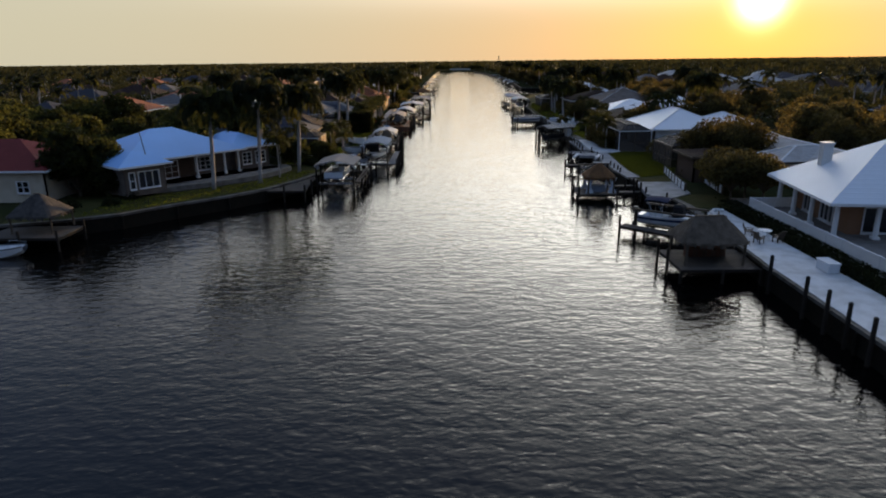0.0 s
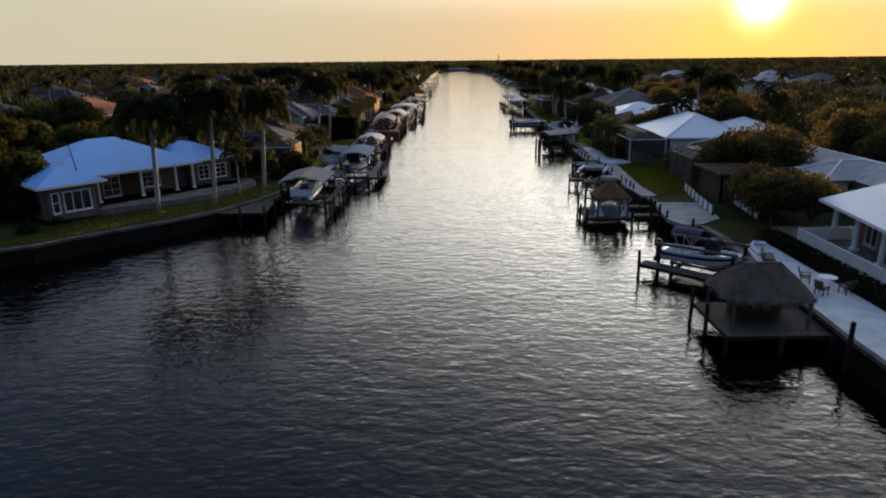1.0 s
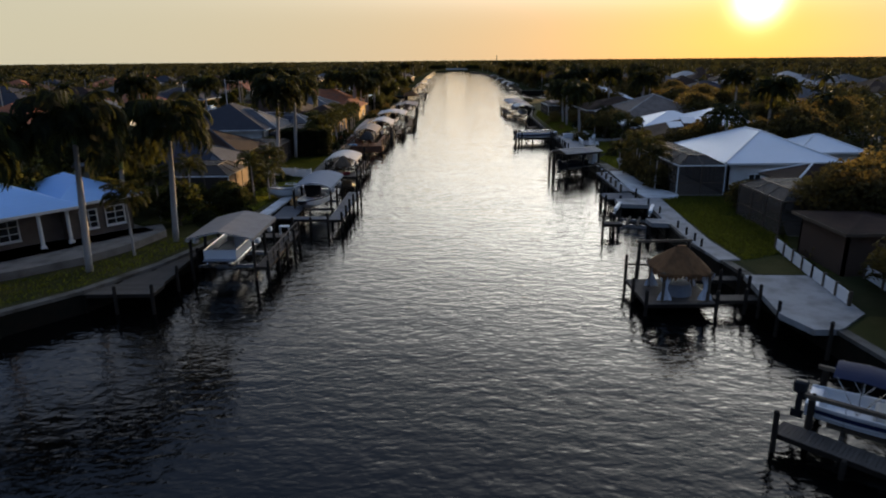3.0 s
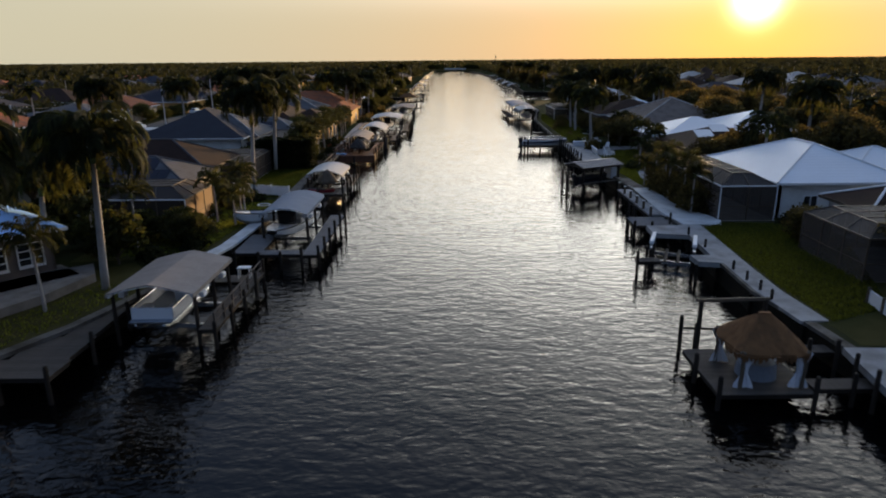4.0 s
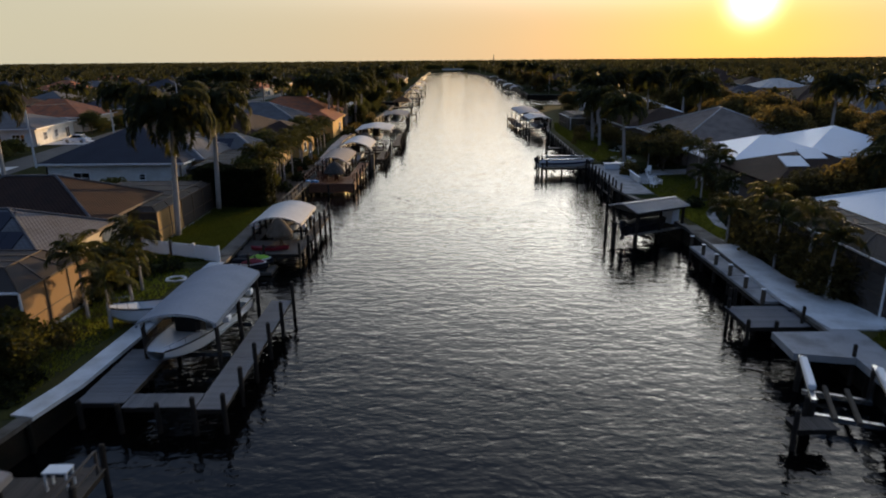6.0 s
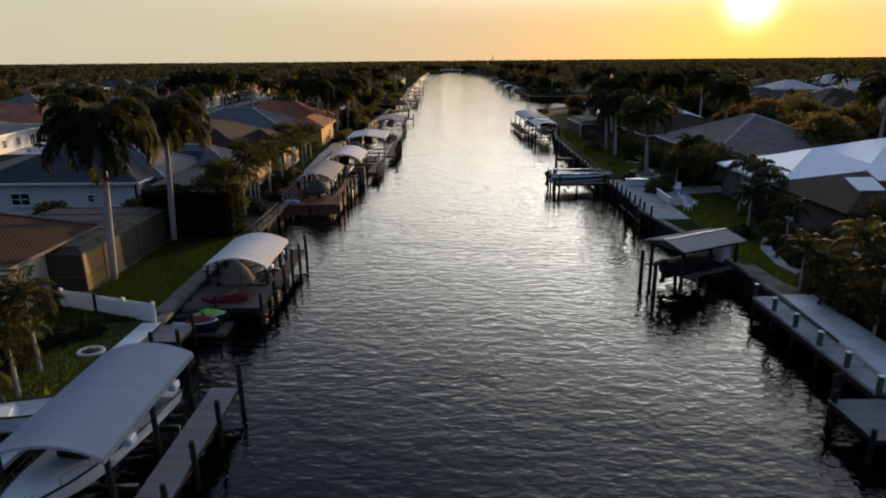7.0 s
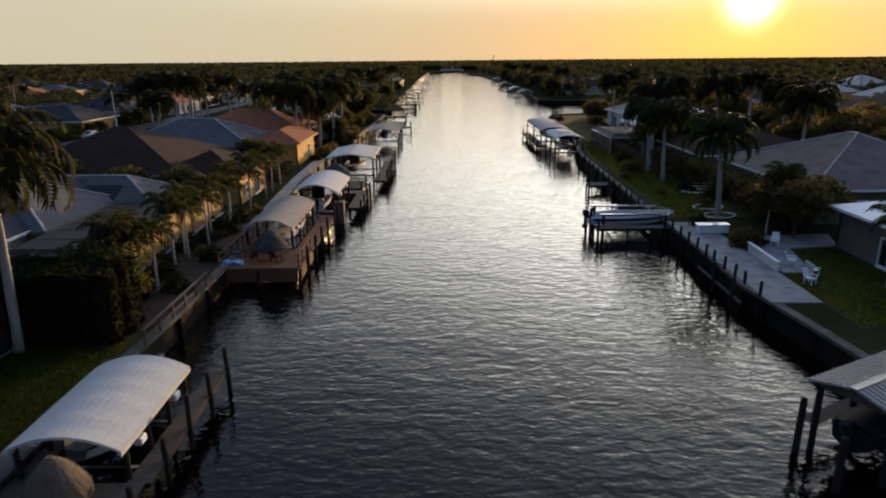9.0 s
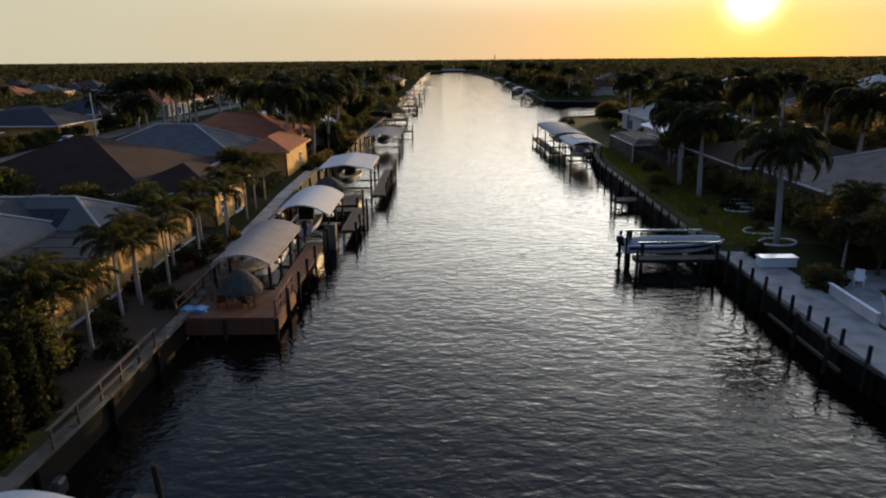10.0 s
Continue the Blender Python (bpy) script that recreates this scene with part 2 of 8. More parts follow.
TILE_BROWN = shade("brown_roof_tiles", (0.0396, 0.0216, 0.0156), 0.85, var=0.2, scale=0.5, fscale=6, bump=0.6, courses=0.14, tint=(0.0276, 0.0168, 0.0132), spec=0.1)
TILE_GREY = shade("grey_roof_tiles", (0.1148, 0.113, 0.119), 0.85, var=0.18, scale=0.5, fscale=6, bump=0.6, courses=0.14, tint=(0.09775, 0.0935, 0.0918), spec=0.1)
TILE_TAUPE = shade("taupe_roof_tiles", (0.20, 0.16, 0.135), 0.85, var=0.18, scale=0.5, fscale=6, bump=0.6, courses=0.14, tint=(0.15, 0.12, 0.10), spec=0.1)
TILE_DARK = shade("charcoal_shingles", (0.045, 0.046, 0.055), 0.9, var=0.2, scale=0.5, fscale=8, bump=0.6, courses=0.12, spec=0.1)
TILE_CLAY = shade("terracotta_roof_tiles", (0.36, 0.12, 0.055), 0.85, var=0.25, scale=0.5, fscale=6, bump=0.6, courses=0.14, tint=(0.22, 0.10, 0.06), spec=0.1)
TILE_RED = shade("dark_red_roof_tiles", (0.17, 0.035, 0.03), 0.75, var=0.2, scale=0.5, fscale=6, bump=0.5, courses=0.14, spec=0.1)
TILE_PALE = shade("pale_roof_tiles", (0.48, 0.45, 0.42), 0.8, var=0.15, scale=0.5, fscale=6, bump=0.5, courses=0.14, tint=(0.38, 0.35, 0.32), spec=0.1)
STUCCO_WHITE = shade("white_stucco", (0.70, 0.69, 0.66), 0.85, var=0.08, scale=0.5, fscale=10, bump=0.3, tint=(0.60, 0.58, 0.54))
STUCCO_CREAM = shade("cream_stucco", (0.58, 0.50, 0.38), 0.85, var=0.1, scale=0.5, fscale=10, bump=0.3, tint=(0.50, 0.42, 0.31))
STUCCO_TAN = shade("ochre_stucco", (0.58, 0.35, 0.11), 0.85, var=0.12, scale=0.5, fscale=10, bump=0.3, tint=(0.50, 0.29, 0.09))
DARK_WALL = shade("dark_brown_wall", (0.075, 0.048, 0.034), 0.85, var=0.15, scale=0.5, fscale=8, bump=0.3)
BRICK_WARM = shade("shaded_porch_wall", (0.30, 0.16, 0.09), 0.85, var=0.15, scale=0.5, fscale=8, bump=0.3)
WHITE_PAINT = shade("white_paint", (0.75, 0.74, 0.72), 0.55, var=0.06, scale=1.0, fscale=8, fine=0.05)
BRONZE = shade("bronze_aluminium", (0.10, 0.075, 0.055), 0.5, metal=0.2, var=0.1, fine=0.05)
GLASS = glass_shade("dark_window_glass", (0.012, 0.014, 0.018))
SCREEN = screen_shade("insect_screen", (0.06, 0.045, 0.035), 0.28)
SCREEN_BLACK = screen_shade("black_insect_screen", (0.014, 0.012, 0.011), 0.06)
SCREEN_DARK = screen_shade("dark_insect_screen", (0.035, 0.024, 0.018), 0.12)
SOLAR = shade("solar_glass", (0.006, 0.007, 0.018), 0.35, var=0.1, scale=0.6, fine=0.05, spec=0.12)
# the next two carry low sunlight in their colour, for east-facing screens
SUNLIT_TAN = screen_shade("tan_shade_cloth", (0.30, 0.18, 0.085), 0.12)
SUNLIT_OCHRE = screen_shade("sunlit_ochre_screen", (0.34, 0.20, 0.067), 0.08)
CANVAS_GREY = shade("grey_canvas", (0.215, 0.235, 0.27), 0.85, var=0.12, scale=0.8, fscale=6, bump=0.2)
CANVAS_TAN = shade("tan_canvas", (0.248, 0.212, 0.188), 0.85, var=0.12, scale=0.8, fscale=6, bump=0.2, tint=(0.27, 0.235, 0.21))
CANVAS_WHITE = shade("white_canvas", (0.49, 0.48, 0.46), 0.8, var=0.08, scale=0.8, fscale=6, bump=0.15)
CANVAS_NAVY = shade("navy_canvas", (0.025, 0.03, 0.06), 0.85, var=0.2, scale=2, fscale=10, bump=0.2)
CANVAS_BLACK = shade("black_canvas", (0.022, 0.020, 0.020), 0.8, var=0.2, scale=2, fscale=10, bump=0.2)
CLOTH_WHITE = shade("white_curtain_cloth", (0.72, 0.74, 0.78), 0.9, var=0.1, scale=2, fscale=8, bump=0.2)
GELCOAT = shade("white_gelcoat", (0.68, 0.69, 0.70), 0.25, var=0.05, scale=0.8, fine=0.03, spec=0.6)
GELCOAT_NAVY = shade("navy_gelcoat", (0.02, 0.03, 0.08), 0.2, var=0.1, scale=0.8, fine=0.03, spec=0.6)
BLACK = shade("black_plastic", (0.02, 0.02, 0.022), 0.45, var=0.15, scale=3)
CHROME = shade("brushed_steel", (0.55, 0.55, 0.55), 0.25, metal=1.0, var=0.05, fine=0.05)
RED_PLASTIC = shade("red_plastic", (0.17, 0.018, 0.025), 0.4, var=0.12, scale=2)
LIME_PLASTIC = shade("lime_plastic", (0.25, 0.46, 0.05), 0.35, var=0.08, scale=2)
TEAL_PLASTIC = shade("blue_plastic", (0.10, 0.28, 0.50), 0.4, var=0.1, scale=2)
BLADE = leaf_shade("grass_blade", (0.040, 0.052, 0.010), (0.20, 0.21, 0.025), 0.5)
GROUND = shade("scrub_ground", (0.030, 0.034, 0.014), 0.95, var=0.3, scale=0.06, fscale=1.5, bump=0.6, bscale=4, tint=(0.045, 0.042, 0.022), spec=0.0)
GRASS = shade("mown_grass", (0.042, 0.042, 0.013), 0.95, var=0.25, scale=0.25, fscale=9, bump=0.9, bscale=14, tint=(0.060, 0.052, 0.018), spec=0.03)
MULCH = shade("garden_mulch", (0.045, 0.03, 0.02), 0.95, var=0.3, scale=0.8, fscale=10, bump=0.8)
ASPHALT = shade("street_asphalt", (0.07, 0.068, 0.065), 0.9, var=0.2, scale=0.2, fscale=9, bump=0.3)
BARK = shade("tree_bark", (0.11, 0.085, 0.06), 0.95, var=0.3, scale=2, fscale=12, bump=0.9, stretch=(1, 1, 0.25))
PALM_BARK = shade("pale_palm_trunk", (0.36, 0.33, 0.30), 0.85, var=0.2, scale=1.2, fscale=5, bump=0.4, stretch=(1, 1, 2.5))
SHAFT = shade("palm_crownshaft", (0.12, 0.16, 0.05), 0.5, var=0.15, scale=1.5)
PALM_LEAF = leaf_shade("palm_leaf", (0.015, 0.019, 0.007), (0.075, 0.075, 0.017), 0.40)
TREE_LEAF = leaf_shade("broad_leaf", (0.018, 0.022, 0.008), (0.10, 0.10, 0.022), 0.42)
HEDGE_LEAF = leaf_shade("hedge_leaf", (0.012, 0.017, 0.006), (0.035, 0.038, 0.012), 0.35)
# lighter and warmer than TREE_LEAF: the sunward bank's glow is put into the colour
GLOW_LEAF = leaf_shade("sun_glow_bush_leaf", (0.046, 0.041, 0.016), (0.155, 0.115, 0.032), 0.45)
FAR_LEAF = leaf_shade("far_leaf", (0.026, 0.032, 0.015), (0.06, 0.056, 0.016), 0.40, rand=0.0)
FLOWER_LEAF = leaf_shade("red_croton_leaf", (0.10, 0.035, 0.02), (0.20, 0.07, 0.03), 0.4)


# ---- building helpers ----
class Build:
    """Collects the faces of one mesh."""

    def __init__(self):
        self.v, self.f = [], []

    def add(self, verts, faces):
        n = len(self.v)
        self.v.extend([tuple(p) for p in verts])
        self.f.extend([tuple(i + n for i in f) for f in faces])
        return self

    def ring_kerb(self, ax, ay, w=0.12, h=0.16):
        """A low kerb round a rectangle."""
        for sx in (-1, 1):
            self.box(sx * (ax + w) - w / 2, -ay - 1.5 * w, 0, sx * (ax + w) + w / 2, ay + 1.5 * w, h)
        for sy in (-1, 1):
            self.box(-ax - w / 2, sy * (ay + w) - w / 2, 0, ax + w / 2, sy * (ay + w) + w / 2, h)
        return self

    def box(self, x0, y0, z0, x1, y1, z1, c=0.0):
        if not c:
            v = [(x, y, z) for z in (z0, z1) for y in (y0, y1) for x in (x0, x1)]
            return self.add(v, [(0, 2, 3, 1), (4, 5, 7, 6), (0, 1, 5, 4), (2, 6, 7, 3), (0, 4, 6, 2), (1, 3, 7, 5)])
        mid, half = ((x0 + x1) / 2, (y0 + y1) / 2, (z0 + z1) / 2), ((x1 - x0) / 2, (y1 - y0) / 2, (z1 - z0) / 2)
        c = min(c, 0.45 * min(half))
        idx, v = {}, []
        for sx in (-1, 1):
            for sy in (-1, 1):
                for sz in (-1, 1):
                    s = (sx, sy, sz)
                    for a in range(3):
                        idx[(s, a)] = len(v)
                        v.append(tuple(mid[k] + s[k] * (half[k] - (0 if k == a else c)) for k in range(3)))
        f = []
        for a in range(3):
            b, d = (a + 1) % 3, (a + 2) % 3
            for s in (-1, 1):
                ring = []
                for sb, sd in ((-1, -1), (1, -1), (1, 1), (-1, 1)):
                    k = [0, 0, 0]
                    k[a], k[b], k[d] = s, sb, sd
                    ring.append(idx[(tuple(k), a)])
                f.append(tuple(ring if s > 0 else ring[::-1]))
            for sb in (-1, 1):
                for sd in (-1, 1):
                    k0, k1 = [0, 0, 0], [0, 0, 0]
                    k0[a], k1[a] = -1, 1
                    k0[b] = k1[b] = sb
                    k0[d] = k1[d] = sd
                    k0, k1 = tuple(k0), tuple(k1)
                    f.append((idx[(k0, b)], idx[(k1, b)], idx[(k1, d)], idx[(k0, d)]))
        for sx in (-1, 1):
            for sy in (-1, 1):
                for sz in (-1, 1):
                    f.append(tuple(idx[((sx, sy, sz), a)] for a in range(3)))
        return self.add(v, f)

    def tube(self, p0, p1, r0, r1=None, n=8):
        r1 = r0 if r1 is None else r1
        p0, p1 = Vector(p0), Vector(p1)
        q = (p1 - p0).to_track_quat("Z", "Y")
        v = []
        for p, r in ((p0, r0), (p1, r1)):
            for i in range(n):
                a = 2 * math.pi * i / n
                v.append(p + q @ Vector((r * math.cos(a), r * math.sin(a), 0)))
        f = [(i, (i + 1) % n, n + (i + 1) % n, n + i) for i in range(n)]
        f += [tuple(range(n))[::-1], tuple(range(n, 2 * n))]
        return self.add(v, f)

    def path(self, pts, radii, n=7):
        """A bent tube through points, with a radius at each."""
        pts = [Vector(p) for p in pts]
        v, f = [], []
        for k, (p, r) in enumerate(zip(pts, radii)):
            d = (pts[min(k + 1, len(pts) - 1)] - pts[max(k - 1, 0)])
            q = d.to_track_quat("Z", "Y")
            v += [p + q @ Vector((r * math.cos(2 * math.pi * i / n), r * math.sin(2 * math.pi * i / n), 0)) for i in range(n)]
            if k:
                f += [((k - 1) * n + i, (k - 1) * n + (i + 1) % n, k * n + (i + 1) % n, k * n + i) for i in range(n)]
        f += [tuple(range(n))[::-1], tuple(range((len(pts) - 1) * n, len(pts) * n))]
        return self.add(v, f)

    def beam(self, p0, p1, w, h):
        """A straight rectangular bar from p0 to p1, w wide and h high."""
        p0, p1 = Vector(p0), Vector(p1)
        d = (p1 - p0).normalized()
        side = d.cross(Vector((0, 0, 1)))
        side = side.normalized() if side.length > 1e-3 else Vector((1, 0, 0))
        up = side.cross(d)
        v = [p + side * (a * w / 2) + up * (b * h / 2) for p in (p0, p1) for a, b in ((-1, -1), (1, -1), (1, 1), (-1, 1))]
        return self.add(v, [(0, 1, 2, 3), (7, 6, 5, 4), (0, 4, 5, 1), (1, 5, 6, 2), (2, 6, 7, 3), (3, 7, 4, 0)])

    def prism(self, poly, z0, z1):
        n = len(poly)
        v = [(x, y, z0) for x, y in poly] + [(x, y, z1) for x, y in poly]
        return self.add(v, [tuple(range(n))[::-1], tuple(range(n, 2 * n))] + [(i, (i + 1) % n, n + (i + 1) % n, n + i) for i in range(n)])

    def grid(self, fn, nu, nv, closed=False):
        v = [fn(i / nu, j / nv) for j in range(nv + 1) for i in range(nu + 1)]
        f = [(j * (nu + 1) + i, j * (nu + 1) + i + 1, (j + 1) * (nu + 1) + i + 1, (j + 1) * (nu + 1) + i) for j in range(nv) for i in range(nu)]
        return self.add(v, f)

    def sheet(self, fn, nu, nv, thick):
        """A grid with thickness downwards and closed rims."""
        top = [Vector(fn(i / nu, j / nv)) for j in range(nv + 1) for i in range(nu + 1)]
        low = [p - Vector((0, 0, thick)) for p in top]
        m, n = (nu + 1) * (nv + 1), nu + 1
        f = []
        for j in range(nv):
            for i in range(nu):
                a = (j * n + i, j * n + i + 1, (j + 1) * n + i + 1, (j + 1) * n + i)
                f += [a, tuple(k + m for k in a[::-1])]
        for i in range(nu):
            for j, s in ((0, 1), (nv, -1)):
                a = (j * n + i, j * n + i + 1)
                f.append((a[0], a[0] + m, a[1] + m, a[1]) if s > 0 else (a[1], a[1] + m, a[0] + m, a[0]))
        for j in range(nv):
            for i, s in ((0, -1), (nu, 1)):
                a = (j * n + i, (j + 1) * n + i)
                f.append((a[0], a[0] + m, a[1] + m, a[1]) if s > 0 else (a[1], a[1] + m, a[0] + m, a[0]))
        return self.add(top + low, f)

    def lattice(self, origin, d, n, us, vs, solid, depth):
        """A flat grille in one piece: solid(i, j) says which cells of the lines us and vs are filled."""
        o, nu, nv = Vector(origin), len(us), len(vs)
        v = [o + d * u + Vector((0, 0, w)) + n * (k * depth) for k in (0, 1) for w in vs for u in us]
        at = lambda k, i, j: k * nu * nv + j * nu + i
        f = []
        for i in range(nu - 1):
            for j in range(nv - 1):
                if not solid(i, j):
                    continue
                f.append((at(1, i, j), at(1, i + 1, j), at(1, i + 1, j + 1), at(1, i, j + 1)))
                f.append((at(0, i, j + 1), at(0, i + 1, j + 1), at(0, i + 1, j), at(0, i, j)))
                for di, dj, p, q in ((-1, 0, (i, j), (i, j + 1)), (1, 0, (i + 1, j + 1), (i + 1, j)), (0, -1, (i + 1, j), (i, j)), (0, 1, (i, j + 1), (i + 1, j + 1))):
                    a, b = i + di, j + dj
                    if not (0 <= a < nu - 1 and 0 <= b < nv - 1 and solid(a, b)):
                        f.append((at(0, *p), at(1, *p), at(1, *q), at(0, *q)))
        return self.add(v, f)

    def ring(self, x0, y0, x1, y1, z0, z1, t):
        """A closed rectangular band of thickness t."""
        c = [(x0, y0), (x1, y0), (x1, y1), (x0, y1)]
        i = [(x0 + t, y0 + t), (x1 - t, y0 + t), (x1 - t, y1 - t), (x0 + t, y1 - t)]
        v = [(*p, z) for z in (z0, z1) for p in c + i]
        f = []
        for k in range(4):
            m = (k + 1) % 4
            f += [(k, m, 8 + m, 8 + k), (4 + m, 4 + k, 12 + k, 12 + m), (8 + k, 8 + m, 12 + m, 12 + k), (m, k, 4 + k, 4 + m)]
        return self.add(v, f)

    def wall(self, p0, p1, z0, z1, thick, openings=()):
        """A wall from p0 to p1 with openings (from, to, low, high) that go right through."""
        p0, p1 = Vector((*p0, 0)), Vector((*p1, 0))
        d = (p1 - p0).normalized()
        n = Vector((-d.y, d.x, 0))
        length = (p1 - p0).length

        def piece(a, b, lo, hi):
            if b - a < 0.01 or hi - lo < 0.01:
                return
            q = [p0 + d * a, p0 + d * b, p0 + d * b + n * thick, p0 + d * a + n * thick]
            self.prism([(k.x, k.y) for k in q], lo, hi)

        at = 0.0
        for a, b, lo, hi in sorted(openings):
            piece(at, a, z0, z1)
            piece(a, b, z0, lo)
            piece(a, b, hi, z1)
            at = b
        piece(at, length, z0, z1)
        return self

    def mesh(self, name, material, smooth=False):
        me = bpy.data.meshes.new(name)
        me.from_pydata(self.v, [], self.f)
        me.materials.append(material)
        if smooth:
            me.shade_smooth()
        me.update()
        return me


def part(name, b, material, parent, label="", smooth=False):
    ob = new(name, b.mesh(name, material, smooth) if isinstance(b, Build) else b)
    ob.parent = parent
    if label:
        ob["label"] = label
    return ob


def thing(name, m, label, category, group="", kind=""):
    ob = new(name)
    ob.matrix_basis = m
    ob.empty_display_size = 0.2
    return tagged(ob, label, category, group, kind)


def single(name, b, material, label, category, kind="", group="", smooth=False, m=None):
    ob = new(name, b.mesh(name, material, smooth) if isinstance(b, Build) else b)
    if m is not None:
        ob.matrix_basis = m
    return tagged(ob, label, category, group, kind)


def quad_mesh(name, verts, material):
    """A mesh of loose quads from an array of shape (n, 4, 3)."""
    verts = np.asarray(verts, dtype=np.float32)
    n = len(verts)
    me = bpy.data.meshes.new(name)
    me.vertices.add(4 * n)
    me.vertices.foreach_set("co", verts.reshape(-1))
    me.loops.add(4 * n)
    me.loops.foreach_set("vertex_index", np.arange(4 * n, dtype=np.int32))
    me.polygons.add(n)
    me.polygons.foreach_set("loop_start", np.arange(0, 4 * n, 4, dtype=np.int32))
    me.polygons.foreach_set("loop_total", np.full(n, 4, dtype=np.int32))
    me.materials.append(material)
    me.update(calc_edges=True)
    return me


def leaf_quads(centres, size, rng, flat=0.0):
    """Leaf-shaped quads at the centres, turned at random; flat presses them towards level."""
    n = len(centres)
    a = rng.normal(size=(n, 3))
    a[:, 2] *= 1 - flat
    a /= np.linalg.norm(a, axis=1)[:, None]
    b = rng.normal(size=(n, 3))
    b[:, 2] *= 1 - flat
    b -= a * (a * b).sum(1)[:, None]
    b /= np.linalg.norm(b, axis=1)[:, None] + 1e-9
    s = (size * rng.uniform(0.6, 1.4, n))[:, None]
    bend = np.cross(a, b) * s * 0.18
    return np.stack([centres - a * s, centres - b * s * 0.55 + bend, centres + a * s, centres + b * s * 0.55 + bend], 1)


# ---- kinds of things ----
def hip_roof(b, x0, y0, x1, y1, z, slope, thick=0.22):
    """A hipped roof over the eaves' rectangle; returns the ridge's two ends."""
    w, d = x1 - x0, y1 - y0
    h = min(w, d) / 2
    zr = z + slope * h
    if w >= d:
        r0, r1 = (x0 + h, (y0 + y1) / 2, zr), (x1 - h, (y0 + y1) / 2, zr)
    else:
        r0, r1 = ((x0 + x1) / 2, y0 + h, zr), ((x0 + x1) / 2, y1 - h, zr)
    lo = [(x0, y0, z - thick), (x1, y0, z - thick), (x1, y1, z - thick), (x0, y1, z - thick)]
    hi = [(x, y, z) for x, y, _ in lo]
    f = [(3, 2, 1, 0), (0, 1, 5, 4), (1, 2, 6, 5), (2, 3, 7, 6), (3, 0, 4, 7)]
    if w >= d:
        f += [(4, 5, 9, 8), (5, 6, 9), (6, 7, 8, 9), (7, 4, 8)]
    else:
        f += [(4, 5, 8), (5, 6, 9, 8), (6, 7, 9), (7, 4, 8, 9)]
    b.add(lo + hi + [r0, r1], f)
    return r0, r1


def window(parent, p0, p1, z0, z1, frame=WHITE_PAINT, bars=(1, 1), name="window"):
    """A window in an opening of a wall that runs from p0 to p1: frame, glazing bars, sill and pane."""
    a, c = Vector((*p0, 0)), Vector((*p1, 0))
    d = (c - a).normalized()
    n = Vector((d.y, -d.x, 0))
    w, length = 0.09, (c - a).length
    us, vs = [0.0, w], [z0, z0 + w]
    for k in range(1, bars[0] + 1):
        m = length * k / (bars[0] + 1)
        us += [m - 0.025, m + 0.025]
    for k in range(1, bars[1] + 1):
        m = z0 + (z1 - z0) * k / (bars[1] + 1)
        vs += [m - 0.025, m + 0.025]
    us += [length - w, length]
    vs += [z1 - w, z1]
    b = Build().lattice(a - n * 0.03, d, n, us, vs, lambda i, j: i % 2 == 0 or j % 2 == 0, 0.12)
    win = part(name, b, frame, parent)
    s = Build()
    s.beam(a + n * 0.08 + Vector((0, 0, z0 - 0.05)), c + n * 0.08 + Vector((0, 0, z0 - 0.05)), 0.2, 0.07)
    part("sill", s, frame, win)
    g = Build()
    i = -n * 0.04
    g.beam(a + i + Vector((0, 0, (z0 + z1) / 2)), c + i + Vector((0, 0, (z0 + z1) / 2)), 0.02, z1 - z0)
    part("pane", g, GLASS, win)
    return win


def rect_sides(x0, y0, x1, y1):
    return {"s": ((x0, y0), (x1, y0)), "e": ((x1, y0), (x1, y1)), "n": ((x1, y1), (x0, y1)), "w": ((x0, y1), (x0, y0))}


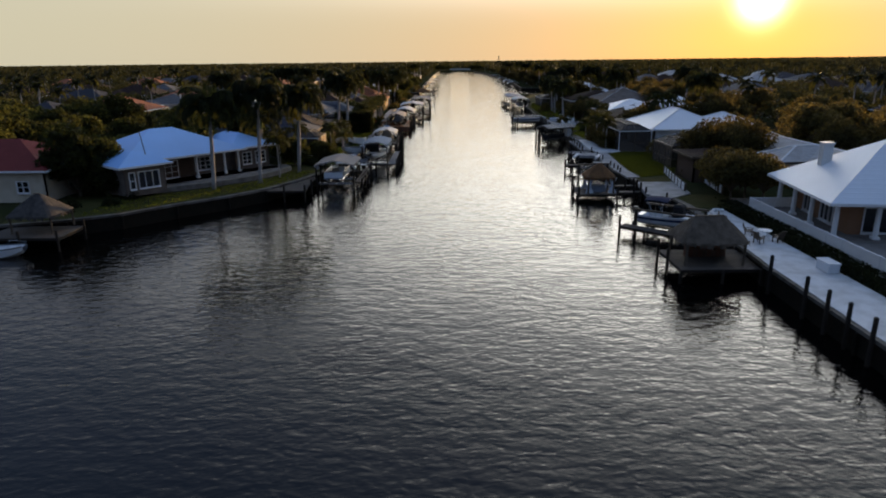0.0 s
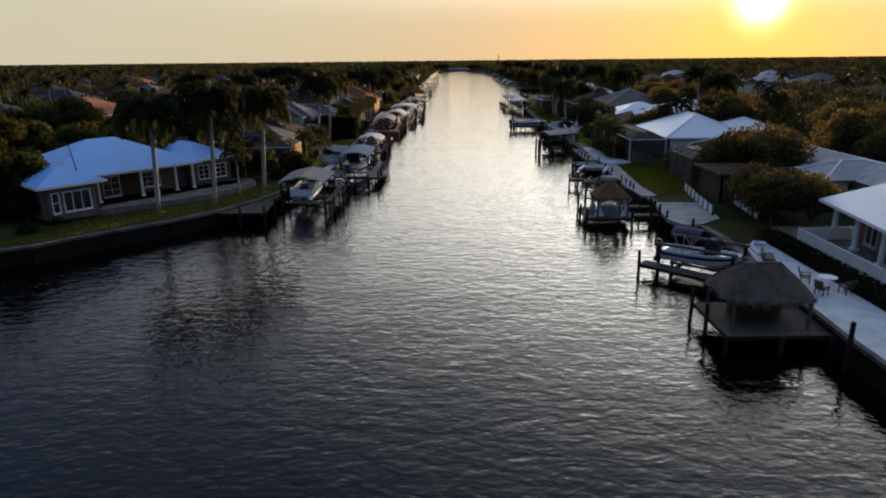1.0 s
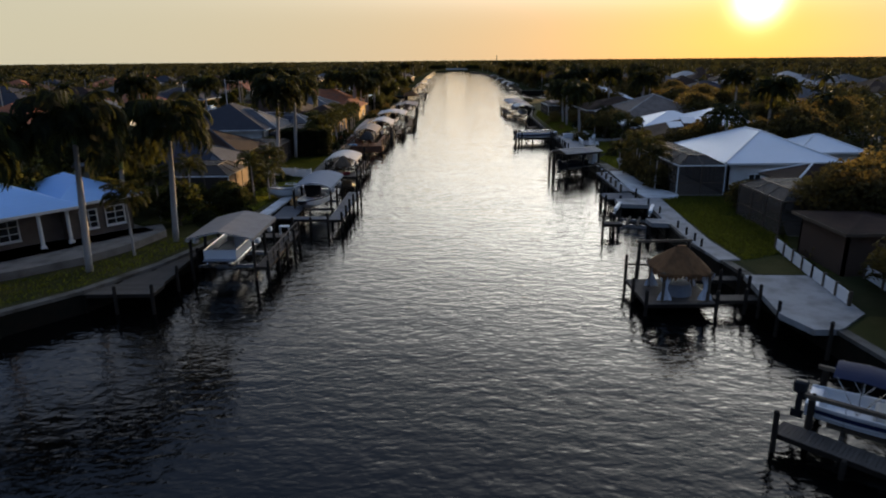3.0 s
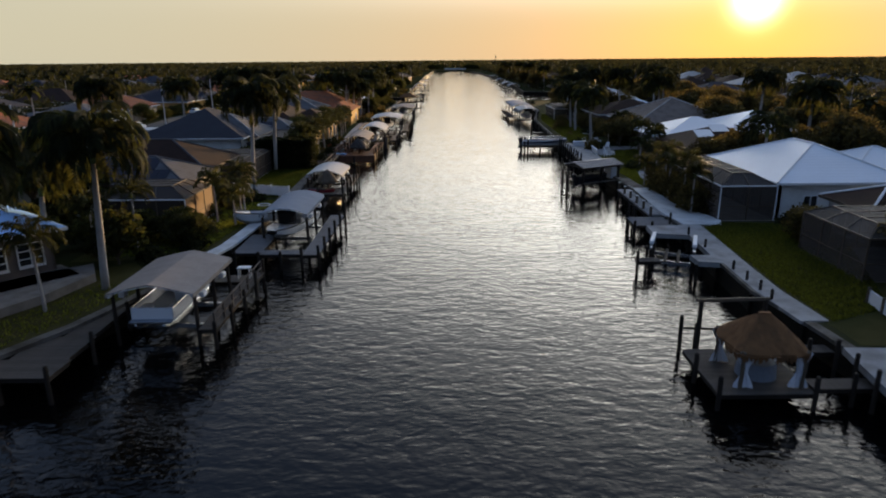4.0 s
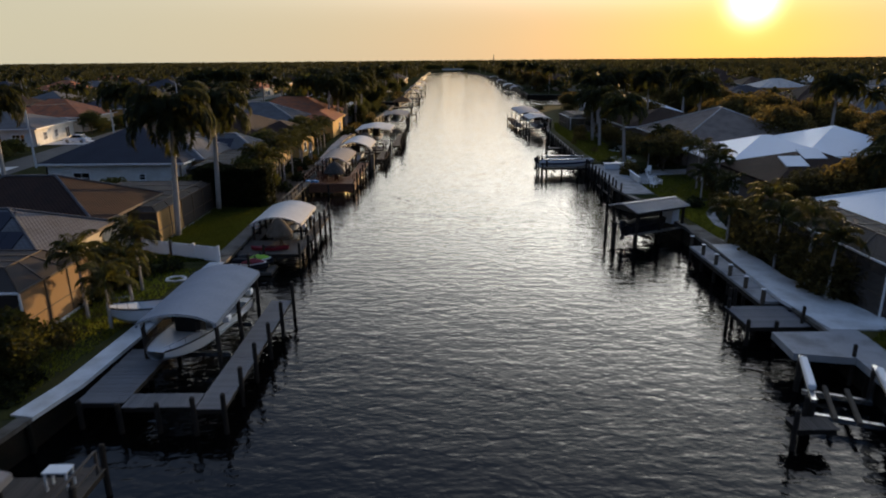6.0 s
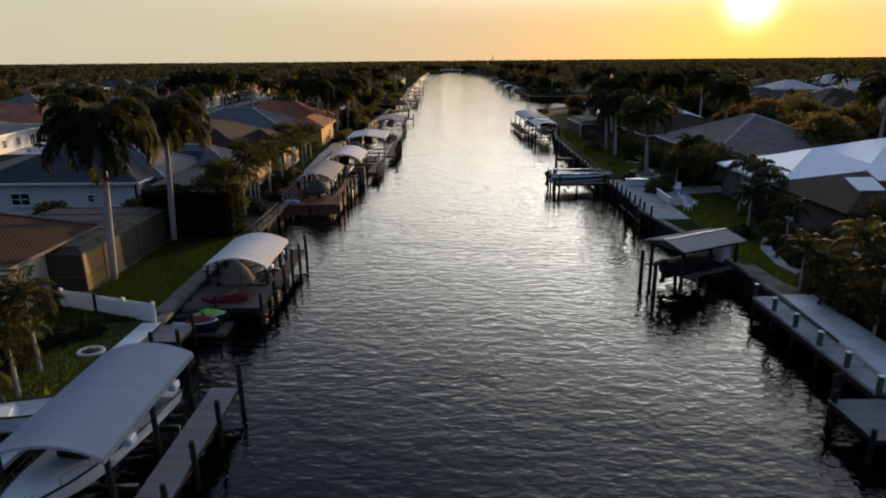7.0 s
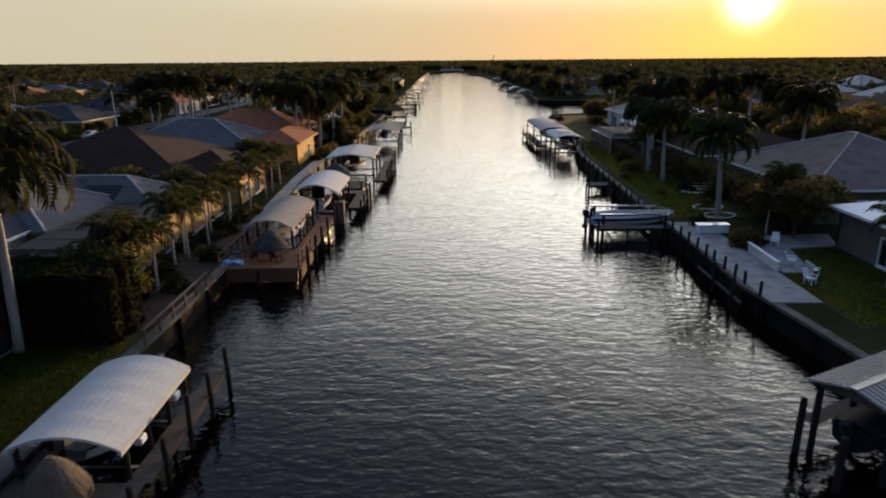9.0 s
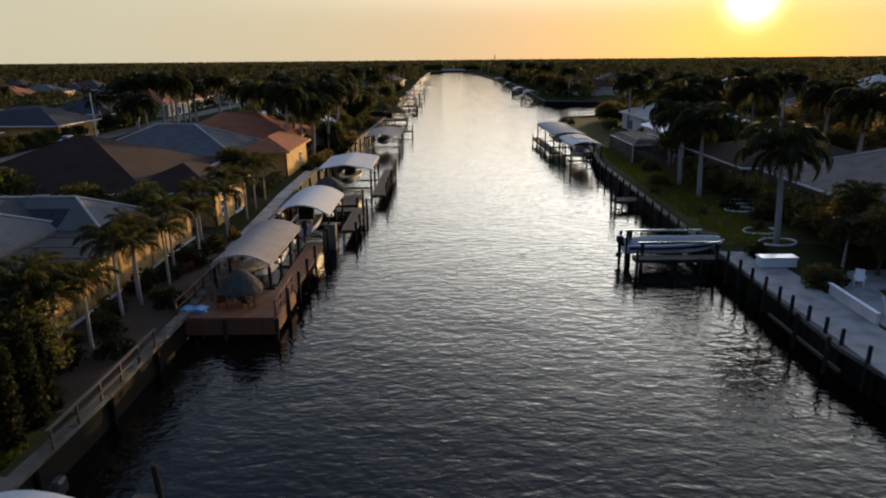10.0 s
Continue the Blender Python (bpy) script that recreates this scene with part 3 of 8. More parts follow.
def house(m, wings, eave, slope, wall_mat, roof_mat, label, windows=(), over=0.6, caps=None, group="", name="house", roofs=None, roof_mats=None, trim=WHITE_PAINT):
    """A one-storey house from rectangular wings under hipped roofs. windows: (wing, side, from, to, low, high, bars)."""
    root = thing(name, m, label, "house", group)
    wb, rb = Build(), Build()
    cap_lines = []
    for k, (x0, y0, x1, y1) in enumerate(wings):
        sides = rect_sides(x0, y0, x1, y1)
        for s, (p0, p1) in sides.items():
            wb.wall(p0, p1, -0.3, eave - 0.02, 0.2, [(a, b, lo, hi) for w, side, a, b, lo, hi, bars in windows if w == k and side == s])
    extra = []
    for k, (x0, y0, x1, y1) in enumerate(roofs or wings):
        rk = rb
        if k:
            rk = Build()
            extra.append((rk, roof_mats[k] if roof_mats else roof_mat))
        r0, r1 = hip_roof(rk, x0 - over, y0 - over, x1 + over, y1 + over, eave + 0.2 + 0.03 * k, slope)
        z = eave + 0.2 + 0.03 * k
        cap_lines.append((r0, r1))
        for cx in (x0 - over, x1 + over):
            for cy in (y0 - over, y1 + over):
                near = min((r0, r1), key=lambda r: (r[0] - cx) ** 2 + (r[1] - cy) ** 2)
                cap_lines.append(((cx, cy, z), near))
    part("wall", wb, wall_mat, root)
    roof = part("roof", rb, roof_mat, root)
    for rk, mat in extra:
        part("roof_wing", rk, mat, root)
    if caps:
        for p, q in cap_lines:
            part("ridge_cap", Build().tube((p[0], p[1], p[2] + 0.02), (q[0], q[1], q[2] + 0.02), 0.11, n=6), caps, roof)
    for k, (x0, y0, x1, y1) in enumerate(roofs or wings):
        z, o = eave + 0.03 * k, over + 0.045
        part("fascia", Build().ring(x0 - o, y0 - o, x1 + o, y1 + o, z - 0.02, z + 0.19, 0.04), trim, roof)
    for w, side, a, b, lo, hi, bars in windows:
        p0, p1 = rect_sides(*wings[w])[side]
        d = Vector((p1[0] - p0[0], p1[1] - p0[1])).normalized()
        q0, q1 = (p0[0] + d.x * a, p0[1] + d.y * a), (p0[0] + d.x * b, p0[1] + d.y * b)
        window(root, q0, q1, lo, hi, bars=bars, name="window" if lo > 0.3 else "glass_door")
    return root


def column(parent, x, y, z0, z1, r=0.16, mat=WHITE_PAINT):
    b = Build()
    b.box(x - r * 1.35, y - r * 1.35, z0, x + r * 1.35, y + r * 1.35, z0 + 0.22, 0.02)
    b.tube((x, y, z0 + 0.22), (x, y, z1 - 0.18), r, r * 0.9, 12)
    b.box(x - r * 1.3, y - r * 1.3, z1 - 0.18, x + r * 1.3, y + r * 1.3, z1, 0.02)
    part("column", b, mat, parent)


def screen_cage(x0, y0, x1, y1, z, h, rise, label, nx=3, ny=5, frame=BRONZE, mesh=SCREEN, white_edge=False, sides=None, side_share=1.0):
    """A pool cage: posts, eave beams, a mansard of sloping bars and flat top, screen panels between them."""
    root = thing("screen_cage", pose((x0 + x1) / 2, (y0 + y1) / 2, z), label, "screen enclosure")
    ax, ay = (x1 - x0) / 2, (y1 - y0) / 2
    inset = min(rise / 0.55, ax * 0.75, ay * 0.75) if rise else 0.0
    t = 0.09
    edge = WHITE_PAINT if white_edge else frame
    xs = [-ax + 2 * ax * i / nx for i in range(nx + 1)]
    ys = [-ay + 2 * ay * i / ny for i in range(ny + 1)]
    for x in xs:
        for y in (-ay, ay):
            part("post", Build().box(x - t / 2, y - t / 2, 0, x + t / 2, y + t / 2, h), edge if (abs(x) == ax and y < 0) else frame, root)
    for y in ys[1:-1]:
        for x in (-ax, ax):
            part("post", Build().box(x - t / 2, y - t / 2, 0, x + t / 2, y + t / 2, h), frame, root)
    for zz in (h, h * 0.42):
        for k, (p, q) in enumerate((((-ax, -ay), (ax, -ay)), ((ax, -ay), (ax, ay)), ((ax, ay), (-ax, ay)), ((-ax, ay), (-ax, -ay)))):
            part("eave_beam" if zz == h else "side_rail", Build().beam((*p, zz), (*q, zz), t if zz == h else 0.05, t * 1.2 if zz == h else 0.05), edge if (zz == h and k in (0, 3)) else frame, root)
    zi = h + rise
    bar = frame
    bx, by = ax - inset, ay - inset
    for y in ys:
        f = by * y / ay
        for p, q in (((-ax, y, h), (-bx, f, zi)), ((-bx, f, zi), (bx, f, zi)), ((bx, f, zi), (ax, y, h))):
            part("roof_bar", Build().beam(p, q, 0.07, 0.1), bar, root)
    for x in xs:
        f = bx * x / ax
        for t0 in (-1, 1):
            part("roof_bar", Build().beam((x, t0 * ay, h), (f, t0 * by, zi), 0.07, 0.1), bar, root)
    for sx in (-1, 1):
        part("roof_bar", Build().beam((sx * bx, -by, zi), (sx * bx, by, zi), 0.08, 0.1), bar, root)
    s = Build()
    e = Build() if sides else s
    # sides paints sunlight on the east panels; side_share is how far it reaches
    ym = -ay + 2 * ay * side_share
    e.add([(ax, -ay, 0), (ax, ym, 0), (ax, ym, h), (ax, -ay, h)], [(0, 1, 2, 3)])
    if side_share < 1:
        s.add([(ax, ym, 0), (ax, ay, 0), (ax, ay, h), (ax, ym, h)], [(0, 1, 2, 3)])
    for p, q in (((-ax, -ay), (ax, -ay)), ((ax, ay), (-ax, ay)), ((-ax, ay), (-ax, -ay))):
        s.add([(*p, 0), (*q, 0), (*q, h), (*p, h)], [(0, 1, 2, 3)])
    if sides:
        part("side_screen", e, sides, root, "tan shade cloth")
        part("kerb", Build().ring_kerb(ax, ay), PALE, root)
    s.add([(-ax, -ay, h), (ax, -ay, h), (ax, ay, h), (-ax, ay, h), (-bx, -by, zi), (bx, -by, zi), (bx, by, zi), (-bx, by, zi)],
          [(0, 1, 5, 4), (1, 2, 6, 5), (2, 3, 7, 6), (3, 0, 4, 7), (4, 5, 6, 7)])
    part("screen", s, mesh, root, "dark insect screen")
    part("slab", Build().box(-ax - 0.15, -ay - 0.15, -0.3, ax + 0.15, ay + 0.15, 0.03), PAVER, root)
    return root


def piling(parent, x, y, top, r=0.12, low=-1.2, mat=PILE):
    lean = random.uniform(-0.04, 0.04)
    b = Build()
    b.path([(x, y, low), (x + lean * 0.5, y, 0.5 * top), (x + lean, y + lean, top - 0.02), (x + lean, y + lean, top + 0.03)], [r * 1.05, r, r * 0.94, r * 0.6], 9)
    return part("piling", b, mat, parent)


def planks(b, x0, y0, x1, y1, z, along, width=0.16, thick=0.04):
    """Deck boards with gaps, laid along x or y."""
    span = (y1 - y0) if along == "x" else (x1 - x0)
    n = max(1, int(span / width))
    w = span / n
    for i in range(n):
        j = random.uniform(-0.004, 0.004)
        if along == "x":
            b.box(x0 + random.uniform(-.02, .02), y0 + i * w + 0.008, z - thick + j, x1 + random.uniform(-.02, .02), y0 + (i + 1) * w - 0.008, z + j)
        else:
            b.box(x0 + i * w + 0.008, y0 + random.uniform(-.02, .02), z - thick + j, x0 + (i + 1) * w - 0.008, y1 + random.uniform(-.02, .02), z + j)


def boards(root, x0, y0, x1, y1, z, along, wood, width=0.16):
    """The same deck with every board an object of its own, on one shared mesh."""
    span, run = ((y1 - y0), (x1 - x0)) if along == "x" else ((x1 - x0), (y1 - y0))
    n = max(1, int(span / width))
    w = span / n
    g = w / 2 - 0.008
    b = Build()
    b.box(*((0, -g, -0.04, run, g, 0) if along == "x" else (-g, 0, -0.04, g, run, 0)))
    me = b.mesh("plank", wood)
    for i in range(n):
        j, e = random.uniform(-0.004, 0.004), random.uniform(-0.02, 0.02)
        part("plank", me, None, root).location = (x0 + e, y0 + (i + 0.5) * w, z + j) if along == "x" else (x0 + (i + 0.5) * w, y0 + e, z + j)


def dock(m, decks, piles, label, wood=WOOD, pile_top=2.2, group="", rails=(), name="dock"):
    """A timber dock: decks (x0, y0, x1, y1, z, board direction), pilings (x, y, top), rails (p0, p1)."""
    root = thing(name, m, label, "dock", group)
    b = Build()
    for x0, y0, x1, y1, z, along in decks:
        if group:
            planks(b, x0, y0, x1, y1, z, along)
        else:
            boards(root, x0, y0, x1, y1, z, along, wood)
        for y in (y0 + 0.12, (y0 + y1) / 2, y1 - 0.12):
            part("stringer", Build().box(x0 + 0.05, y - 0.05, z - 0.28, x1 - 0.05, y + 0.05, z - 0.045), PILE, root)
        for x in (x0 + 0.1, x1 - 0.1):
            part("joist", Build().box(x - 0.05, y0 + 0.05, z - 0.285, x + 0.05, y1 - 0.05, z - 0.05), PILE, root)
    if b.v:
        part("decking", b, wood, root)
    for p in piles:
        piling(root, p[0], p[1], p[2] if len(p) > 2 else pile_top)
    if rails:
        for p, q in rails:
            r = Build()
            p, q = Vector(p), Vector(q)
            n = max(1, round((q - p).length / 1.6))
            for k in range(n + 1):
                c = p.lerp(q, k / n)
                r.box(c.x - 0.05, c.y - 0.05, c.z, c.x + 0.05, c.y + 0.05, c.z + 1.0)
            for h in (0.5, 1.0):
                r.beam(p + Vector((0, 0, h)), q + Vector((0, 0, h)), 0.1, 0.06)
            part("railing", r, wood, root)
    return root


def canopy(x0, y0, x1, y1, z, rise, fabric, label, posts=3, beams=True, flat=False, frame=WHITE_PAINT, side_drop=0.25, pile_top=None, group="boat lift canopies"):
    """A boat lift under an arched fabric roof: pilings, side beams, hoops, cradle beams, motors."""
    cx, cy = (x0 + x1) / 2, (y0 + y1) / 2
    ax, ay = (x1 - x0) / 2, (y1 - y0) / 2
    root = thing("boat_lift", pose(cx, cy, 0), label, "boat lift", group)

    def skin(u, v):
        x = -ax + 2 * ax * u
        k = 1 - abs(2 * u - 1) ** (2.0 if not flat else 1.2)
        sag = 0.014 * math.sin(v * math.pi * 5) ** 2 * (0 if u in (0, 1) else 1)
        return (x, -ay + 2 * ay * v, z + rise * k - sag)

    part("fabric_roof", Build().sheet(skin, 14, 20, 0.03), fabric, root, smooth=False)
    for s in (-1, 1):
        b = Build()
        b.box(s * ax - 0.02, -ay, z - side_drop, s * ax + 0.02, ay, z - 0.035)
        part("valance", b, fabric, root)
    for k in range(6):
        y = -ay + 0.05 + (2 * ay - 0.1) * k / 5
        pts = [skin(i / 10, 0) for i in range(11)]
        part("hoop", Build().path([(p[0], y, p[2] - 0.1) for p in pts], [0.03] * 11, 5), frame, root)
    top = pile_top or z - 0.1
    for s in (-1, 1):
        for k in range(posts):
            y = -ay + 0.5 + (2 * ay - 1.0) * k / max(1, posts - 1)
            piling(root, s * (ax - 0.12), y, top)
        part("side_beam", Build().beam((s * (ax - 0.12), -ay + 0.1, z - 0.18), (s * (ax - 0.12), ay - 0.1, z - 0.18), 0.12, 0.16), frame, root)
    if beams:
        for k, y in enumerate((-ay * 0.5, ay * 0.5)):
            part("cradle_beam", Build().beam((-ax + 0.1, y, 0.75), (ax - 0.1, y, 0.75), 0.15, 0.25), CHROME, root)
            for s in (-1, 1):
                part("lift_motor", Build().box(s * (ax - 0.12) - 0.18, y - 0.25, z - 0.75, s * (ax - 0.12) + 0.18, y + 0.25, z - 0.42, 0.05), WHITE_PAINT, root)
    return root


def boat(m, length=7.0, beam=2.5, label="", stripe=None, top="none", console="dark", outboards=1, cover=None, hull=GELCOAT, group="", crown=0.55, helm_at=-0.1):
    """A motor boat, bow towards +x, keel at z = 0: hull, deck, rub rail, console, windscreen, seats, outboard."""
    root = thing("motor_boat", m, label, "boat", group)
    L, B2 = length, beam / 2

    def half(s):
        return B2 * (min(1.0, 0.86 + 0.14 * s / 0.3) if s < 0.3 else math.sqrt(max(0.0, 1 - ((s - 0.3) / 0.72) ** 2.6)))

    def sheer(s):
        return 1.0 + 0.28 * s * s

    def keel(s):
        return 0.0 if s < 0.6 else 0.85 * ((s - 0.6) / 0.4) ** 2.2

    prof = ((0.0, 0.0), (0.55, 0.22), (0.86, 0.38), (0.95, 0.7), (1.0, 1.0))

    def skin(u, v):
        s = u * 0.985
        side = -1 if v < 0.5 else 1
        k = abs(v - 0.5) * 2 * 4
        i = min(3, int(k))
        f = k - i
        w = prof[i][0] * (1 - f) + prof[i + 1][0] * f
        hh = prof[i][1] * (1 - f) + prof[i + 1][1] * f
        return ((s - 0.5) * L, side * half(s) * w, keel(s) + (sheer(s) - keel(s)) * hh)

    hb = Build().grid(skin, 22, 8)
    n = 23
    hb.f.append(tuple(k * n for k in range(9)))
    part("hull", hb, hull, root, smooth=False)
    deck = Build()
    deck.grid(lambda u, v: ((u * 0.98 - 0.5) * L, (2 * v - 1) * half(u * 0.98) * 0.97, sheer(u * 0.98) - (0.03 if (u > 0.62 or u < 0.1) else 0.42)), 24, 6)
    part("deck", deck, GELCOAT if not cover else cover, root)
    for s in (-1, 1):
        r = Build()
        r.path([((k / 20 * 0.985 - 0.5) * L, s * half(k / 20 * 0.985), sheer(k / 20 * 0.985)) for k in range(21)], [0.05] * 21, 5)
        part("rub_rail", r, BLACK if not stripe else WHITE_PAINT, root)
        if stripe:
            q = Build()
            q.grid(lambda u, v: ((0.02 + u * 0.95 - 0.5) * L, s * (half(0.02 + u * 0.95) * (0.962 + 0.035 * v) + 0.012), keel(0.02 + u * 0.95) + (sheer(0.02 + u * 0.95) - keel(0.02 + u * 0.95)) * (0.66 + 0.2 * v)), 20, 1)
            part("stripe", q, stripe, root)
    for s in (-1, 1):
        r = Build()
        r.path([((0.70 + 0.285 * k / 8 - 0.5) * L, s * half(0.70 + 0.285 * k / 8) * 0.9, sheer(0.8) + 0.3 + 0.05 * math.sin(k / 8 * math.pi)) for k in range(9)], [0.018] * 9, 5)
        for k in (0, 4, 7):
            f = 0.70 + 0.285 * k / 8
            r.tube(((f - 0.5) * L, s * half(f) * 0.9, sheer(f) - 0.02), ((f - 0.5) * L, s * half(f) * 0.9, sheer(0.8) + 0.32), 0.015, n=5)
        part("bow_rail", r, CHROME, root)
    if cover:
        c = Build()
        c.grid(lambda u, v: ((0.05 + u * 0.9 - 0.5) * L, (2 * v - 1) * half(0.05 + u * 0.9) * 1.01, sheer(0.05 + u * 0.9) + 0.02 + crown * (1 - (2 * v - 1) ** 2) * math.sin(min(1.0, u * 1.6 + 0.15) * math.pi * 0.5) * (1.15 - u)), 18, 8)
        part("boat_cover", c, cover, root, smooth=True)
    elif console == "none":
        for f in (-0.22, 0.08):
            part("thwart", Build().box(f * L - 0.14, -0.8 * B2, 0.62, f * L + 0.14, 0.8 * B2, 0.70, 0.02), CANVAS_WHITE, root)
    else:
        part("console", Build().box(helm_at * L - 0.5, -0.42 * B2 - 0.15, 0.55, helm_at * L + 0.45, 0.42 * B2 + 0.15, 2.25 if console == "dark" else 1.75, 0.2), GELCOAT if console != "dark" else CANVAS_BLACK, root)
        w = Build()
        w.add([(helm_at * L + 0.45, -0.5 * B2, 1.7), (helm_at * L + 0.45, 0.5 * B2, 1.7), (helm_at * L + 0.1, 0.42 * B2, 2.25), (helm_at * L + 0.1, -0.42 * B2, 2.25),
               (helm_at * L + 0.41, -0.5 * B2, 1.7), (helm_at * L + 0.41, 0.5 * B2, 1.7), (helm_at * L + 0.06, 0.42 * B2, 2.25), (helm_at * L + 0.06, -0.42 * B2, 2.25)],
              [(0, 1, 2, 3), (7, 6, 5, 4), (0, 4, 5, 1), (1, 5, 6, 2), (2, 6, 7, 3), (3, 7, 4, 0)])
        part("windscreen", w, GLASS, root)
        part("seat", Build().box((helm_at - 0.18) * L - 0.3, -0.6 * B2, 0.55, (helm_at - 0.18) * L + 0.3, 0.6 * B2, 1.2, 0.1), CANVAS_WHITE, root)
    if top == "hard":
        for sx in (-0.02, -0.26):
            for s in (-1, 1):
                part("top_leg", Build().tube((sx * L, s * 0.62 * B2, 0.9), ((sx - 0.01) * L, s * 0.55 * B2, 2.9), 0.035, n=6), CHROME, root)
        part("hard_top", Build().box(-0.36 * L, -0.75 * B2, 2.88, 0.06 * L, 0.75 * B2, 2.98, 0.04), CANVAS_WHITE, root)
    elif top == "bimini":
        b = Build()
        b.sheet(lambda u, v: (-0.36 * L + 0.36 * L * u, (2 * v - 1) * 0.85 * B2, 2.55 + 0.22 * (1 - (2 * v - 1) ** 2) - 0.08 * abs(2 * u - 1)), 8, 8, 0.03)
        part("bimini_top", b, CANVAS_NAVY, root)
        for sx in (-0.34, -0.18, -0.02):
            for s in (-1, 1):
                part("bimini_leg", Build().tube((-0.18 * L, s * 0.88 * B2, 1.05), (sx * L, s * 0.84 * B2, 2.55), 0.02, n=5), CHROME, root)
    for k in range(outboards):
        y = 0 if outboards == 1 else (-0.4 + 0.8 * k / (outboards - 1))
        o = Build()
        o.box(-0.5 * L - 0.62, y - 0.2, 0.95, -0.5 * L - 0.05, y + 0.2, 1.55, 0.1)
        o.box(-0.5 * L - 0.45, y - 0.1, 0.1, -0.5 * L - 0.2, y + 0.1, 0.96, 0.04)
        o.box(-0.5 * L - 0.6, y - 0.06, -0.25, -0.5 * L - 0.1, y + 0.06, 0.12, 0.03)
        o.box(-0.5 * L - 0.2, y - 0.15, 0.7, -0.5 * L + 0.02, y + 0.15, 1.05, 0.02)
        part("outboard", o, BLACK, root)
    return root


def thatch_roof(ax, ay, z, rise, rng, ridge=0.25, rough=0.12):
    """A shaggy hipped thatch with rounded corners and ragged, overlapping rings of fronds."""
    b = Build()
    n, rings = 44, 7

    def ring(f, dz=0.0, jag=0.0):
        out = []
        for i in range(n):
            a = 2 * math.pi * i / n
            c, s = math.cos(a), math.sin(a)
            k = (abs(c) ** 5 + abs(s) ** 5) ** (-1 / 5)
            x, y = c * k, s * k
            hx = ax * (ridge + (1 - ridge) * f) if ax >= ay else ax * f
            hy = ay * (ridge + (1 - ridge) * f) if ay > ax else ay * f
            j = 1 + jag * rng.uniform(-1, 1)
            out.append((x * hx * j, y * hy * j, z + rise * (1 - f ** 1.15) + dz + jag * rng.uniform(-0.6, 0.6)))
        return out

    for k in range(rings):
        f0, f1 = k / rings, (k + 1) / rings
        up, lo, un = ring(max(f0 - 0.03, 0.01), 0.04, rough * 0.1), ring(f1 + 0.02, -0.02, rough * 0.28), ring(f1 - 0.03, -0.18, rough * 0.2)
        b.add(up + lo + un, [(i, n + i, n + (i + 1) % n, (i + 1) % n) for i in range(n)] + [(n + i, 2 * n + i, 2 * n + (i + 1) % n, n + (i + 1) % n) for i in range(n)])
    b.add(ring(0.06, 0.1), [tuple(range(n))])
    # hanging frond ends round the eave
    for i in range(140):
        a = rng.uniform(0, 2 * math.pi)
        c, s = math.cos(a), math.sin(a)
        k = (abs(c) ** 5 + abs(s) ** 5) ** (-1 / 5)
        x, y, w = c * k * ax, s * k * ay, rng.uniform(0.06, 0.14)
        t = (-s * w, c * w)
        d = rng.uniform(0.15, 0.4)
        b.add([(x - t[0], y - t[1], z + 0.05), (x + t[0], y + t[1], z + 0.05), (x * 1.02 + t[0] * 0.3, y * 1.02 + t[1] * 0.3, z - d), (x * 1.02 - t[0] * 0.3, y * 1.02 - t[1] * 0.3, z - d)], [(0, 1, 2, 3)])
    return b


def tiki_hut(m, ax, ay, z, rise, label, base=0.0, mat=THATCH, ridge=0.3, seed=1, group=""):
    """A thatched hut: four log posts, eave beams, roof poles, thatch. z is the eave's height over the base."""
    rng = np.random.default_rng(seed)
    root = thing("tiki_hut", m, label, "thatched hut", group)
    part("thatch", thatch_roof(ax, ay, z, rise, rng, ridge), mat, root)
    px, py = ax * 0.82, ay * 0.8
    for sx in (-1, 1):
        for sy in (-1, 1):
            part("post", Build().path([(sx * px, sy * py, base), (sx * px + 0.03, sy * py, z * 0.5), (sx * px, sy * py, z + 0.1)], [0.11, 0.1, 0.1], 8), PILE_CAP, root)
    for sy in (-1, 1):
        part("eave_beam", Build().tube((-px - 0.2, sy * py, z), (px + 0.2, sy * py, z), 0.08, n=7), PILE_CAP, root)
    for sx in (-1, 1):
        part("eave_beam", Build().tube((sx * px, -py - 0.2, z + 0.02), (sx * px, py + 0.2, z + 0.02), 0.08, n=7), PILE_CAP, root)
    return root


